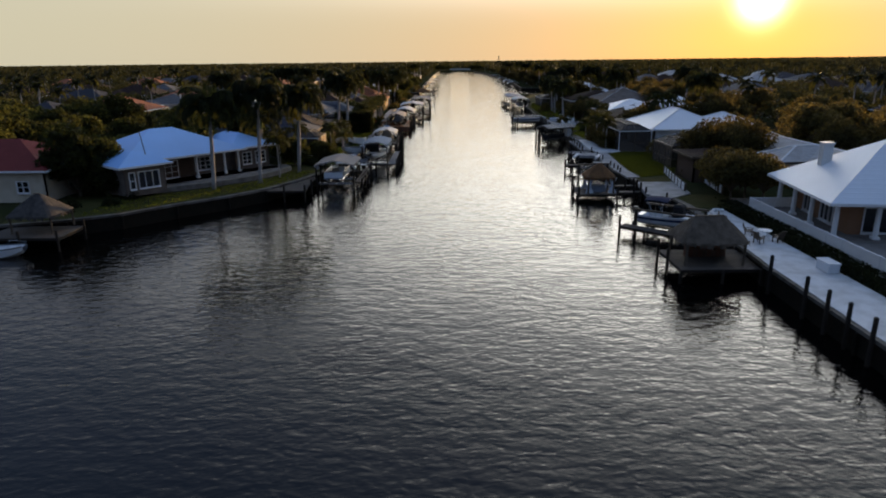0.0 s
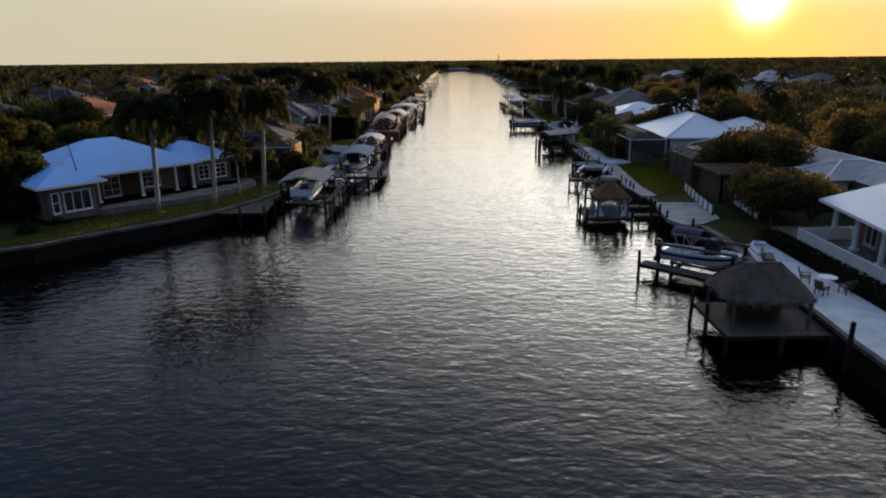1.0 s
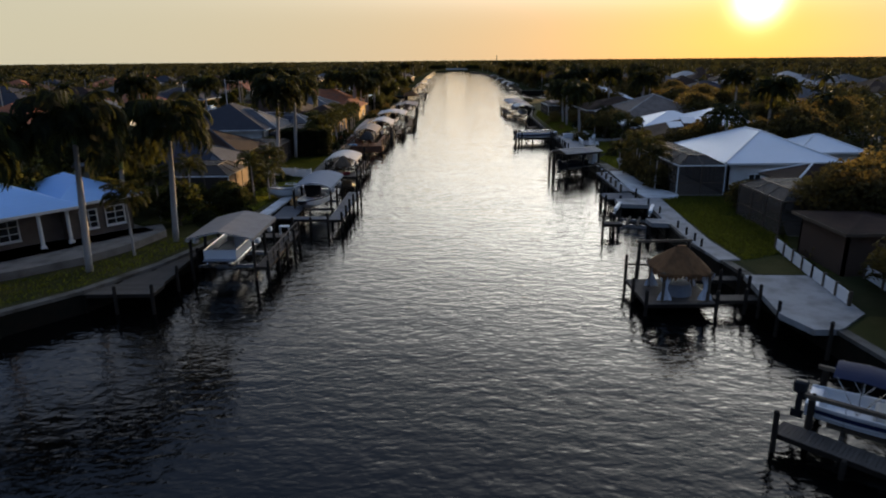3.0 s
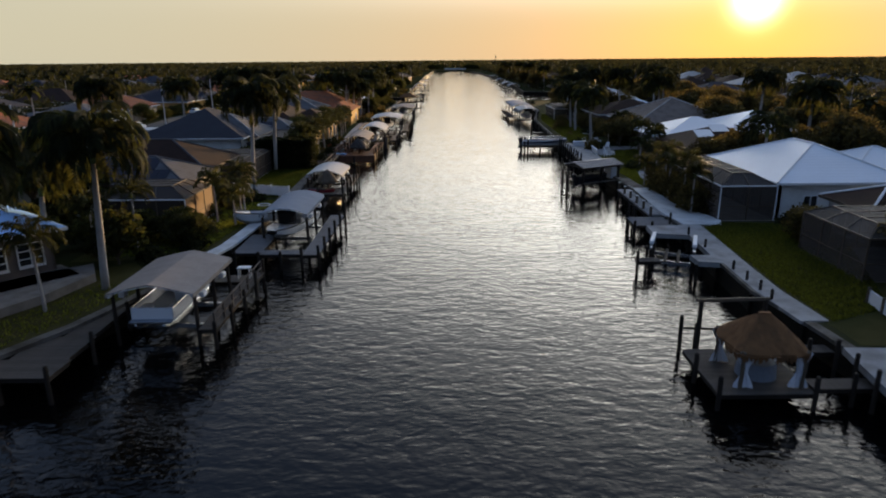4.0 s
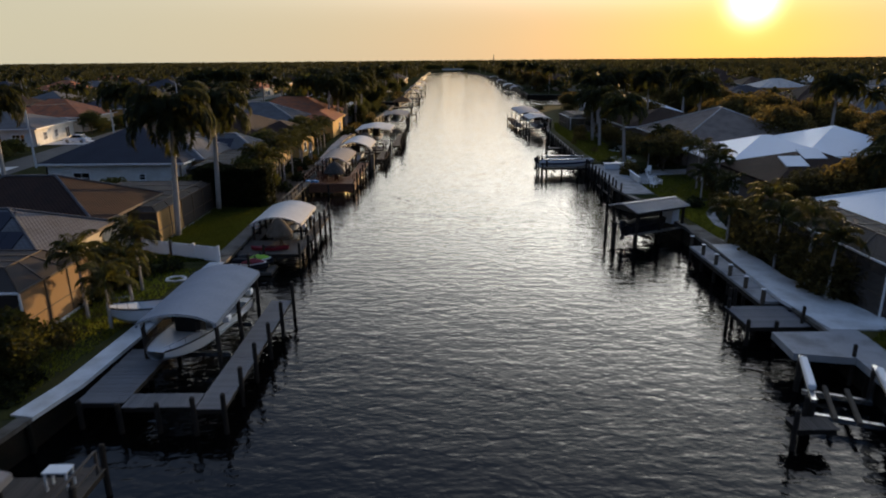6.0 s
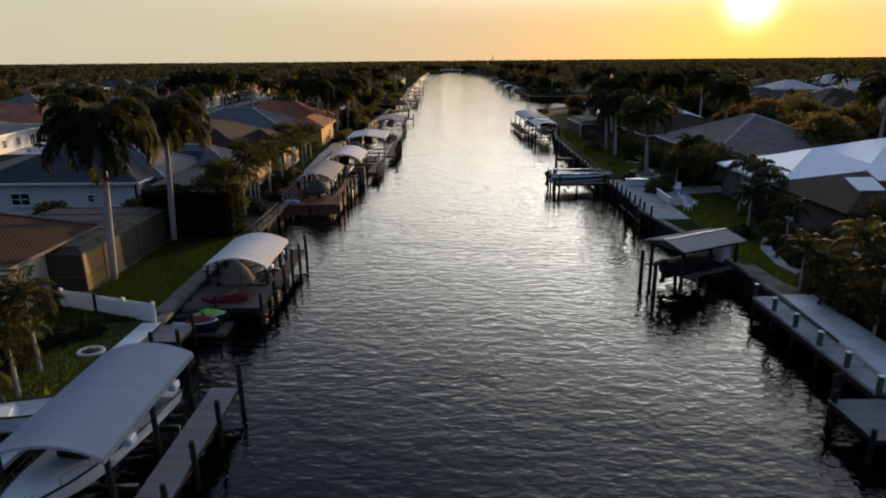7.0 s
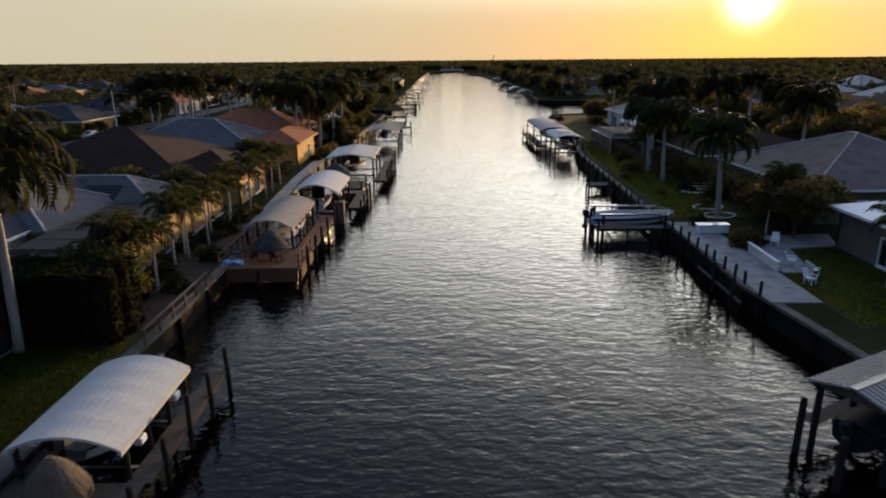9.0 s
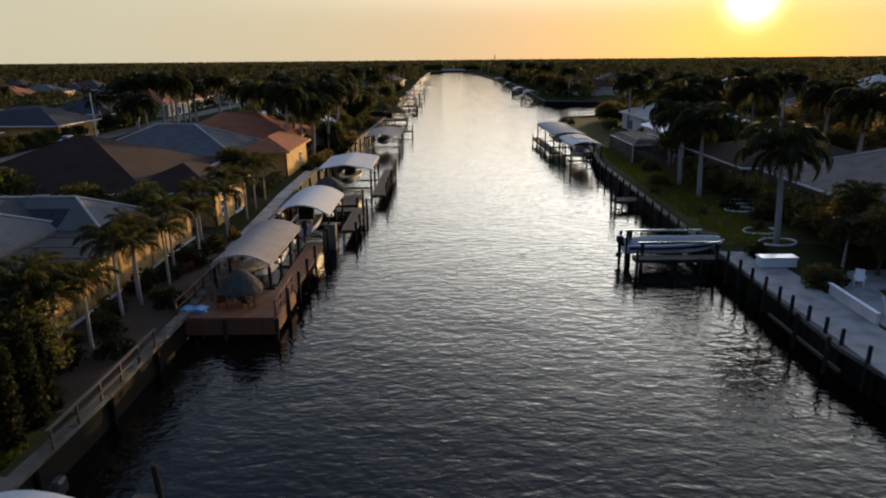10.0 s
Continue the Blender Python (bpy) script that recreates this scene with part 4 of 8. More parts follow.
def thatch_parasol(m, r, z, rise, label, seed=1, mat=None):
    """A round thatched sunshade on one pole: a domed cap with ragged hanging fronds."""
    rng = np.random.default_rng(seed)
    root = thing("thatch_parasol", m, label, "sunshade", "thatched sunshades")
    b = Build()
    n, rings = 46, 7
    for k in range(rings):
        f0, f1 = max(0.03, k / rings - 0.04), (k + 1) / rings
        up, lo, un = [], [], []
        for i in range(n):
            t, j = 2 * math.pi * i / n, rng.uniform(0.97, 1.03)
            c, q = math.cos(t), math.sin(t)
            up.append((c * r * f0, q * r * f0, z + rise * (1 - f0 ** 1.7)))
            h = z + rise * (1 - f1 ** 1.7)
            lo.append((c * r * f1 * j, q * r * f1 * j, h - 0.03 * rng.uniform(0.2, 2.2)))
            un.append((c * r * f1 * 0.94, q * r * f1 * 0.94, h - 0.14))
        b.add(up + lo + un, [(i, n + i, n + (i + 1) % n, (i + 1) % n) for i in range(n)] + [(n + i, 2 * n + i, 2 * n + (i + 1) % n, n + (i + 1) % n) for i in range(n)])
    b.add([(0.12 * math.cos(2 * math.pi * i / 8), 0.12 * math.sin(2 * math.pi * i / 8), z + rise + 0.02) for i in range(8)], [tuple(range(8))])
    part("thatch", b, mat or THATCH_DARK, root)
    fr = Build()
    for i in range(110):
        t, w, d = rng.uniform(0, 2 * math.pi), rng.uniform(0.03, 0.08), rng.uniform(0.12, 0.38)
        c, q = math.cos(t), math.sin(t)
        fr.add([(c * r * 0.98 - q * w, q * r * 0.98 + c * w, z + 0.02), (c * r * 0.98 + q * w, q * r * 0.98 - c * w, z + 0.02), (c * r * 1.02 + q * w * 0.3, q * r * 1.02 - c * w * 0.3, z - d), (c * r * 1.02 - q * w * 0.3, q * r * 1.02 + c * w * 0.3, z - d)], [(0, 1, 2, 3)])
    part("fringe", fr, mat or THATCH_DARK, root, "ragged hanging frond ends")
    part("pole", Build().path([(0, 0, 0), (0.02, 0, z * 0.6), (0, 0, z + rise * 0.9)], [0.08, 0.07, 0.06], 8), PILE_CAP, root)
    for i in range(6):
        t = math.pi * i / 3
        part("rib", Build().tube((0, 0, z + rise * 0.55), (0.9 * r * math.cos(t), 0.9 * r * math.sin(t), z + 0.05), 0.03, n=5), PILE_CAP, root)
    return root


def palm_meshes(h, fronds, length, seed, leaf=PALM_LEAF, r=0.2, droop=1.0, width=0.19, stations=22):
    """The meshes of a feather palm: trunk, crownshaft, crown."""
    rng = np.random.default_rng(seed)
    lean = rng.uniform(-0.12, 0.12, 2)
    t = Build()
    ks = np.linspace(0, 1, 9)
    pts = [(lean[0] * k * k, lean[1] * k * k, h * k - (0.25 if k == 0 else 0)) for k in ks]
    t.path(pts, [r * (1.35 - 0.9 * k if k < 0.12 else (1.22 + 0.16 * math.sin(k * math.pi)) * (1 - 0.38 * k)) for k in ks], 10)
    top = Vector(pts[-1])
    s = Build()
    s.path([top - Vector((0, 0, 0.05)), top + Vector((0, 0, 0.4)), top + Vector((0, 0, 0.9)), top + Vector((0, 0, 1.25))], [r * 0.82, r * 0.9, r * 0.6, r * 0.25], 9)
    c0 = np.array(top) + np.array([0, 0, 1.0 if r > 0.12 else 0.4])
    quads = []
    for i in range(fronds):
        az = 2 * math.pi * (i * 0.381966 + rng.uniform(-0.03, 0.03))
        e0 = math.radians(86 - 84 * (i / fronds) ** 1.05 + rng.uniform(-9, 9))
        ln = length * rng.uniform(0.85, 1.1)
        out = np.array([math.cos(az), math.sin(az), 0.0])
        side = np.array([-math.sin(az), math.cos(az), 0.0])
        p = c0.copy()
        prev = p.copy()
        for k in range(stations):
            f = k / stations
            e = e0 - droop * (0.55 * f + 1.25 * f * f)
            d = out * math.cos(e) + np.array([0, 0, math.sin(e)])
            up = -out * math.sin(e) + np.array([0, 0, math.cos(e)])
            prev = p.copy()
            p = p + d * ln / stations
            w = 0.045 * (1 - f) + 0.012
            quads.append([prev - side * w, prev + side * w, p + side * w, p - side * w])
            if f < 0.12:
                continue
            ll = length * 0.30 * math.sin(math.pi * (0.16 + 0.78 * f)) * rng.uniform(0.85, 1.15)
            for sgn in (-1, 1):
                tip = p + (side * sgn * 0.6 + d * 0.5 + up * rng.uniform(-0.3, 0.2)) * ll + np.array([0, 0, -0.5 * ll])
                mid = p + (side * sgn * 0.42 + d * 0.22) * ll + up * 0.05 * ll
                quads.append([p - d * width * 0.4, mid - d * width * 0.6, tip, mid + d * width * 0.6])
    return t.mesh("trunk", PALM_BARK, True), s.mesh("crownshaft", SHAFT, True), quad_mesh("crown", quads, leaf)


def palm(m, meshes, label, group="palms"):
    root = thing("palm_tree", m, label, "palm tree", group)
    for name, me in zip(("trunk", "crownshaft", "crown"), meshes):
        part(name, me, None, root)
    return root


def tree_meshes(h, r, n, size, seed, leaf=TREE_LEAF, trunk_h=None, squash=0.75):
    """The meshes of a broadleaf tree: trunk with limbs, and a crown of leaf sprays in uneven clumps."""
    rng = np.random.default_rng(seed)
    th = trunk_h or h * 0.38
    b = Build()
    b.path([(0, 0, -0.2), (0.05, 0.02, th * 0.5), (0.0, 0.05, th)], [0.055 * h * 0.6, 0.04 * h * 0.6, 0.032 * h * 0.6], 9)
    blobs = []
    for i in range(13):
        a, q = 2 * math.pi * i * 0.381966, math.sqrt((i + 0.5) / 13)
        c = np.array([math.cos(a) * r * 0.68 * q, math.sin(a) * r * 0.68 * q, th + (h - th) * (0.30 + 0.42 * (1 - q * q)) + rng.uniform(-0.1, 0.1) * h])
        blobs.append((c, r * rng.uniform(0.32, 0.5)))
        b.path([(0, 0.05, th * 0.95), tuple(c * np.array([0.45, 0.45, 0]) + np.array([0, 0, th + (c[2] - th) * 0.55])), tuple(c)], [0.018 * h, 0.011 * h, 0.004 * h], 5)
    pts = []
    for i in range(n):
        c, rr = blobs[int(rng.integers(len(blobs)))]
        v = rng.normal(size=3)
        v /= np.linalg.norm(v)
        v[2] *= squash
        pts.append(c + v * rr * rng.uniform(0.55, 1.08))
    return b.mesh("trunk", BARK), quad_mesh("crown", leaf_quads(np.array(pts), size, rng, 0.2), leaf)


def tree(m, meshes, label, category="tree", name="tree", group=""):
    root = thing(name, m, label, category, group)
    for nm, me in zip(("trunk", "crown"), meshes):
        part(nm, me, None, root)
    return root


def hedge(x0, y0, x1, y1, z0, z1, n, size, seed, label, leaf=HEDGE_LEAF, name="hedge"):
    """A clipped hedge: dense leaf sprays over and through its body, round woody stems."""
    rng = np.random.default_rng(seed)
    root = thing(name, pose((x0 + x1) / 2, (y0 + y1) / 2, z0), label, "hedge")
    ax, ay, h = (x1 - x0) / 2, (y1 - y0) / 2, z1 - z0
    p = rng.uniform(-1, 1, (n, 3))
    face = rng.random(n) < 0.75
    for i in np.nonzero(face)[0]:
        areas = np.array([ay * h, ax * h, ax * ay])
        a = rng.choice(3, p=areas / areas.sum())
        p[i, a] = 1.0 if (a == 2 or rng.random() < 0.5) else -1.0
    wob = 1 + 0.06 * np.sin(p[:, [1, 2, 0]] * 7.0) + rng.normal(0, 0.03, (n, 3))
    c = p * wob * np.array([ax, ay, h / 2]) + np.array([0, 0, h / 2])
    c[:, 2] = np.maximum(c[:, 2], 0.05)
    part("foliage", quad_mesh("foliage", leaf_quads(c, size, rng), leaf), None, root)
    m = max(2, int((x1 - x0 + y1 - y0) / 1.2))
    for i in range(m):
        f = (i + 0.5) / m
        x, y = (-ax + 2 * ax * f, 0) if ax > ay else (0, -ay + 2 * ay * f)
        part("stem", Build().path([(x, y, -0.1), (x + rng.uniform(-.1, .1), y, h * 0.4), (x, y + rng.uniform(-.1, .1), h * 0.8)], [0.06, 0.045, 0.02], 6), BARK, root)
    return root


def bush_mesh(r, h, n, size, seed, leaf):
    rng = np.random.default_rng(seed)
    v = rng.normal(size=(n, 3))
    v /= np.linalg.norm(v, axis=1)[:, None]
    v[:, 2] = np.abs(v[:, 2])
    c = v * rng.uniform(0.45, 1.0, (n, 1)) * np.array([r, r, h]) * (1 + 0.18 * np.sin(v[:, [1, 2, 0]] * 5 + seed))
    c[:, 2] += 0.05
    return quad_mesh("foliage", leaf_quads(c, size, rng), leaf)


def stem_mesh():
    s = Build()
    for i in range(4):
        a = i * 1.57 + 0.4
        s.path([(0.05 * math.cos(a), 0.05 * math.sin(a), -0.1), (0.2 * math.cos(a), 0.2 * math.sin(a), 0.5)], [0.03, 0.015], 5)
    return s.mesh("stem", BARK)


STEM = stem_mesh()


def bush(m, mesh, label, group="garden shrubs"):
    root = thing("shrub", m, label, "shrub", group)
    part("foliage", mesh, None, root)
    part("stem", STEM, None, root)
    return root


def mooring_post(x, y, top, label="dark wooden mooring post beside the seawall", r=0.13, group="mooring posts"):
    b = Build()
    lean = random.uniform(-0.05, 0.05)
    b.path([(0, 0, -1.2), (lean * 0.4, 0, top * 0.6), (lean, lean * 0.5, top), (lean, lean * 0.5, top + 0.05)], [r * 1.08, r, r * 0.95, r * 0.55], 9)
    return single("mooring_post", b, PILE, label, "post", group=group, m=pose(x, y, 0))


def pontoon_boat(m, label):
    """A pontoon boat, bow towards +x: two tubes, deck, white side panels with rails, helm, seats, folded top."""
    root = thing("pontoon_boat", m, label, "boat")
    for sy in (-0.8, 0.8):
        part("pontoon", Build().path([(-3.2, sy, 0.32), (2.2, sy, 0.32), (2.9, sy, 0.42), (3.2, sy, 0.58)], [0.31, 0.31, 0.22, 0.05], 12), CHROME, root)
    part("deck", Build().box(-3.2, -1.2, 0.66, 3.1, 1.2, 0.76, 0.02), CANVAS_GREY, root)
    for sy in (-1, 1):
        part("side_panel", Build().box(-2.9, sy * 1.18 - 0.025, 0.765, 2.7, sy * 1.18 + 0.025, 1.4, 0.01), GELCOAT, root)
        part("side_rail", Build().tube((-2.9, sy * 1.18, 1.44), (2.7, sy * 1.18, 1.44), 0.03, n=6), CHROME, root)
    part("bow_panel", Build().box(2.72, -1.18, 0.765, 2.78, 1.18, 1.45, 0.01), GELCOAT, root)
    for sy in (-1, 1):
        part("bow_seat", Build().box(1.2, sy * 0.8 - 0.32, 0.765, 2.65, sy * 0.8 + 0.32, 1.2, 0.08), CANVAS_WHITE, root)
    part("helm", Build().box(-0.5, 0.25, 0.765, 0.2, 1.05, 1.75, 0.08), GELCOAT, root)
    part("windscreen", Build().box(0.16, 0.25, 1.755, 0.2, 1.05, 2.05), GLASS, root)
    part("rear_seat", Build().box(-2.8, -1.05, 0.765, -2.0, 1.05, 1.25, 0.08), CANVAS_WHITE, root)
    part("outboard", Build().box(-3.7, -0.22, 0.55, -3.22, 0.22, 1.45, 0.1), BLACK, root)
    return root


def grass_blades(name, poly, n, seed, label, h=0.16):
    """Upright grass blades scattered over a lawn's outline."""
    rng = np.random.default_rng(seed)
    p = np.array(poly)
    lo, hi = p.min(0), p.max(0)
    c = rng.uniform(lo, hi, (n * 3, 2))
    inside = np.zeros(len(c), bool)
    for (x0, y0), (x1, y1) in zip(poly, poly[1:] + poly[:1]):
        cross = (y0 > c[:, 1]) != (y1 > c[:, 1])
        with np.errstate(divide="ignore", invalid="ignore"):
            inside ^= cross & (c[:, 0] < (x1 - x0) * (c[:, 1] - y0) / (y1 - y0) + x0)
    c = c[inside][:n]
    m = len(c)
    a = rng.uniform(0, 2 * np.pi, m)
    w = rng.uniform(0.03, 0.07, m)
    hh = h * rng.uniform(0.5, 1.2, m)
    d = np.stack([np.cos(a) * w, np.sin(a) * w], 1)
    lean = rng.normal(0, 0.05, (m, 2))
    z = np.full((m, 1), LAND)
    base = np.concatenate([c, z], 1)
    q = np.stack([base - np.concatenate([d, 0 * z], 1), base + np.concatenate([d, 0 * z], 1),
                  base + np.concatenate([d * 0.4 + lean, hh[:, None]], 1), base + np.concatenate([-d * 0.4 + lean, hh[:, None]], 1)], 1)
    return single(name, quad_mesh(name, q, BLADE), None, label, "grass", "stuff")


# ---- water, ground, seawalls ----
LAND = 1.5
LEFT = [(-150, 5), (-60, 44), (-40, 48.3), (-34.5, 50.2), (-30.5, 52.6), (-26.8, 56.8), (-22.7, 60.7), (-19.6, 64.6), (-17.0, 70.0), (-14.8, 77.0), (-13.8, 83.0), (-12.9, 92),
        (-12.6, 104), (-12.9, 116.5), (-12.5, 127), (-12.6, 137), (-13.4, 155), (-14.6, 178), (-14.3, 200), (-12.6, 236), (-11.8, 271), (-58, 274), (-58, 289), (-11.5, 291), (-12.0, 420), (-12.5, 583), (-11.0, 800), (-6, 900)]
RIGHT = [(24.0, -220), (23.7, 10), (23.8, 24), (24.0, 35), (24.8, 46), (25.4, 54), (24.8, 60), (24.0, 70), (23.4, 75), (23.8, 81), (24.6, 90), (24.9, 100), (25.2, 114), (24.4, 124),
         (23.6, 131), (24.2, 143), (24.4, 157), (25.6, 192), (28.0, 208), (31.0, 245), (33.4, 266), (62, 282), (190, 296), (190, 326), (62, 322), (39.5, 330), (41.7, 380), (44, 441), (45, 546), (42, 744), (30, 900)]
FAR = 4700

g = Build()
g.add([(-FAR, 5, LAND), *[(x, y, LAND) for x, y in LEFT], (-6, FAR, LAND), (-FAR, FAR, LAND)], [tuple(range(len(LEFT) + 3))])
g.add([*[(x, y, LAND) for x, y in RIGHT], (30, FAR, LAND), (FAR, FAR, LAND), (FAR, -220, LAND)], [tuple(range(len(RIGHT) + 3))[::-1]])
g.add([(-6, 900, LAND), (30, 900, LAND), (30, FAR, LAND), (-6, FAR, LAND)], [(0, 1, 2, 3)])
g.add([(-FAR, 5, LAND), (-150, 5, LAND), (-150, -220, LAND), (FAR, -220, LAND), (FAR, -900, LAND), (-FAR, -900, LAND)], [(0, 1, 2, 5), (2, 3, 4, 5)])
g.add([(-6, 900, -2), (30, 900, -2), (30, 900, LAND), (-6, 900, LAND)], [(0, 1, 2, 3)])
g.prism([(-14, 842), (6.5, 842), (6.5, 905), (-10, 905)], -2, LAND)
g.prism([(28.5, 842), (46, 842), (44, 905), (28.5, 905)], -2, LAND)
single("ground", g, GROUND, "scrubby grass and sandy soil of the canal-side suburb", "ground", "structure")

w = Build()
w.grid(lambda u, v: (-152 + 350 * u, -222 + 1130 * v, 0.0), 7, 24)
single("water", w, WATER, "dark rippled canal water reflecting the evening sky", "water", "structure")


def seawall(name, line, side, label, back=0.5):
    """Concrete seawall along a shore line: wet panels, shade put into their colour, with buttress piles, and a cap.
    side: +1 where the land lies to the left of the line.
    """
    root = thing(name, pose(0, 0, 0), label, "seawall", kind="structure")
    face, cap = Build(), Build()
    pts = [Vector((x, y, 0)) for x, y in line]
    for a, b in zip(pts, pts[1:]):
        d = (b - a).normalized()
        n = Vector((-d.y, d.x, 0)) * side
        e = d * 0.03
        q = [a - e, b + e, b + e + n * 0.3, a - e + n * 0.3]
        q = q if side > 0 else q[::-1]
        face.prism([(p.x, p.y) for p in q], -2.0, LAND - 0.16)
        length = (b - a).length
        if length < 70:
            k = max(1, round(length / 2.6))
            for i in range(k):
                p, r = a.lerp(b, i / k), a.lerp(b, (i + 1) / k - 0.012 / max(0.1, length / k))
                q = [p - n * 0.12, r - n * 0.12, r + n * back, p + n * back]
                q = q if side > 0 else q[::-1]
                cap.prism([(c.x, c.y) for c in q], LAND - 0.16, LAND + 0.06 + random.uniform(-0.008, 0.008))
                if i % 2 == 0 and a.y < 260:
                    c = p - n * 0.1
                    face.tube((c.x, c.y, -1.5), (c.x, c.y, LAND - 0.2), 0.13, n=7)
        else:
            q = [a - n * 0.12, b - n * 0.12, b + n * back, a + n * back]
            q = q if side > 0 else q[::-1]
            cap.prism([(c.x, c.y) for c in q], LAND - 0.16, LAND + 0.06)
    part("wall_face", face, WET_SHADED, root, "wet dark seawall panels with algae")
    part("cap", cap, CONCRETE, root, "weathered concrete cap")
    return root


seawall("seawall_west", LEFT, 1, "weathered concrete seawall along the canal bank")
seawall("seawall_east", RIGHT, -1, "stained concrete seawall with a pale cap")


def pad(name, poly, z0, z1, mat, label, category, kind="structure"):
    return single(name, Build().prism(poly, z0, z1), mat, label, category, kind)


def strip(line, width, side=1):
    """The outline of a band of some width along a line."""
    left, right = [], []
    for i, (x, y) in enumerate(line):
        a, b = Vector(line[max(0, i - 1)]), Vector(line[min(len(line) - 1, i + 1)])
        d = (b - a).normalized()
        left.append((x, y))
        right.append((x + d.y * width * side, y - d.x * width * side))
    out = left + right[::-1]
    return out if side < 0 else out[::-1]


# lawns, paths and pavements
pad("lawn_west_bend", [(-40, 49), (-34.4, 50.9), (-30.6, 53.3), (-27.0, 57.4), (-23.0, 61.3), (-20.0, 65.0), (-17.6, 70.3), (-15.4, 77.4), (-19, 82), (-30, 72), (-42, 58)], LAND - 0.2, LAND + 0.012, GRASS, "mown lawn curving along the seawall", "lawn")
pad("lawn_west", [(-24, 103.5), (-13.1, 104.2), (-13.4, 116.6), (-13.0, 124), (-24, 124.5)], LAND - 0.2, LAND + 0.012, GRASS, "sunlit green lawn behind the seawall", "lawn")
pad("lawn_west_garden", [(-24, 82), (-14.4, 83.2), (-13.5, 92), (-13.1, 104), (-24, 103.2)], LAND - 0.2, LAND + 0.010, GRASS, "shaded lawn with plants", "lawn")
pad("lawn_west_street", [(-49, 98), (-41, 98), (-41, 130), (-52.5, 130), (-50, 110)], LAND - 0.2, LAND + 0.012, GRASS, "lawn between a house and the street", "lawn")
pad("mulch_west", [(-19, 125.5), (-13.0, 125.5), (-13.1, 137), (-14, 155), (-19, 155)], LAND - 0.2, LAND + 0.011, MULCH, "dark planted bed along the house", "garden bed")
pad("lawn_east", [(25.2, 67), (24.9, 75), (25.4, 81), (25.6, 92), (28.5, 92.5), (34, 92), (42, 88), (42, 66)], LAND - 0.2, LAND + 0.012, GRASS, "green lawn sloping to the seawall", "lawn")
pad("lawn_east_round", [(25.9, 53.5), (25.4, 57.5), (27.9, 59.6), (31, 59), (33, 56), (32, 53), (28.6, 52.6)], LAND - 0.2, LAND + 0.013, GRASS, "small rounded lawn by the pier", "lawn")
pad("lawn_east_curve", [(26.0, 107), (25.8, 114), (25.6, 119), (28, 122), (32, 125), (33, 121), (29.2, 118), (28.4, 112), (30, 108.5), (32, 105)], LAND - 0.2, LAND + 0.012, GRASS, "lawn with a curved mulch edge", "lawn")
pad("lawn_east_far", [(25.2, 150), (25.3, 158), (26.4, 192), (28.8, 208), (31.6, 243), (33.6, 262), (46, 266), (46, 205), (36, 150)], LAND - 0.2, LAND + 0.012, GRASS, "lawns with palms along the canal", "lawn")
pad("walkway_east", [(23.95, -40), (28.1, -40), (28.1, 51.5), (26.2, 51.5), (25.0, 46), (24.2, 35), (24.0, 24)], LAND - 0.1, LAND + 0.09, PALE, "pale concrete seawall walk", "pavement")
pad("walkway_east_lawn", strip([(23.7, 70), (23.5, 75), (23.9, 81), (24.7, 90), (25.0, 100), (25.2, 110)], 1.6), LAND - 0.1, LAND + 0.085, DOCK_GREY, "grey concrete walk behind the seawall", "pavement")
pad("terrace_east_white", [(24.5, 96), (25.2, 108), (27.2, 108), (27.0, 100), (28.9, 93), (28.2, 91.3), (25.0, 91.5)], LAND - 0.1, LAND + 0.10, PALE, "white terrace by the screened pool", "pavement")
pad("walkway_east_boat", strip([(23.8, 128), (24.0, 134), (24.2, 143), (24.3, 148)], 3.2), LAND - 0.1, LAND + 0.088, DOCK_GREY, "wide grey concrete terrace on the seawall", "pavement")
pad("lawn_east_terrace", [(27.0, 124), (27.0, 133.4), (29.6, 133.4), (31.2, 139.3), (35, 139.8), (34.4, 126)], LAND - 0.2, LAND + 0.013, GRASS, "lawn beside the seawall terrace", "lawn")
pad("terrace_east_far", [(27.5, 133.6), (27.8, 139.6), (29.4, 143), (36.5, 143.6), (35.2, 140.0), (31.0, 139.5), (29.6, 133.6)], LAND - 0.1, LAND + 0.095, DOCK_GREY, "pale patio slabs", "pavement")
pad("walkway_east_dock", strip([(25.2, 103), (25.3, 108), (25.1, 114)], 1.3), LAND - 0.1, LAND + 0.092, CONCRETE, "concrete walk to the roofed dock", "pavement")
pad("garden_path", strip([(28.2, 111.8), (27.9, 114), (28.7, 118), (30.4, 121), (33.5, 125), (35, 128.5)], 0.8), LAND - 0.1, LAND + 0.17, DOCK_GREY, "curved concrete edging path", "path")
pad("walkway_west", strip([(-13.6, 83.2), (-13.0, 86), (-12.7, 92), (-12.5, 104.5)], 1.1, -1), LAND - 0.1, LAND + 0.088, PALE, "pale concrete seawall walk", "pavement")
pad("walkway_west_dock", strip([(-12.7, 106), (-12.9, 116.5), (-12.8, 121)], 1.0, -1), LAND - 0.1, LAND + 0.086, CONCRETE, "concrete walk beside the dock", "pavement")
pad("pavement_west_far", strip([(-13.4, 150), (-14.4, 172), (-14.6, 190)], 1.3, -1), LAND - 0.1, LAND + 0.08, DOCK_GREY, "cream concrete seawall walk", "pavement")
pad("street_west", strip([(-50, 110), (-54, 140), (-58, 170), (-62, 205), (-64, 245), (-64, 420)], 6.0, -1), LAND - 0.1, LAND + 0.03, ASPHALT, "grey asphalt street", "road")
pad("street_east", strip([(78, 20), (78, 420)], 6.0), LAND - 0.1, LAND + 0.03, ASPHALT, "grey asphalt street", "road")
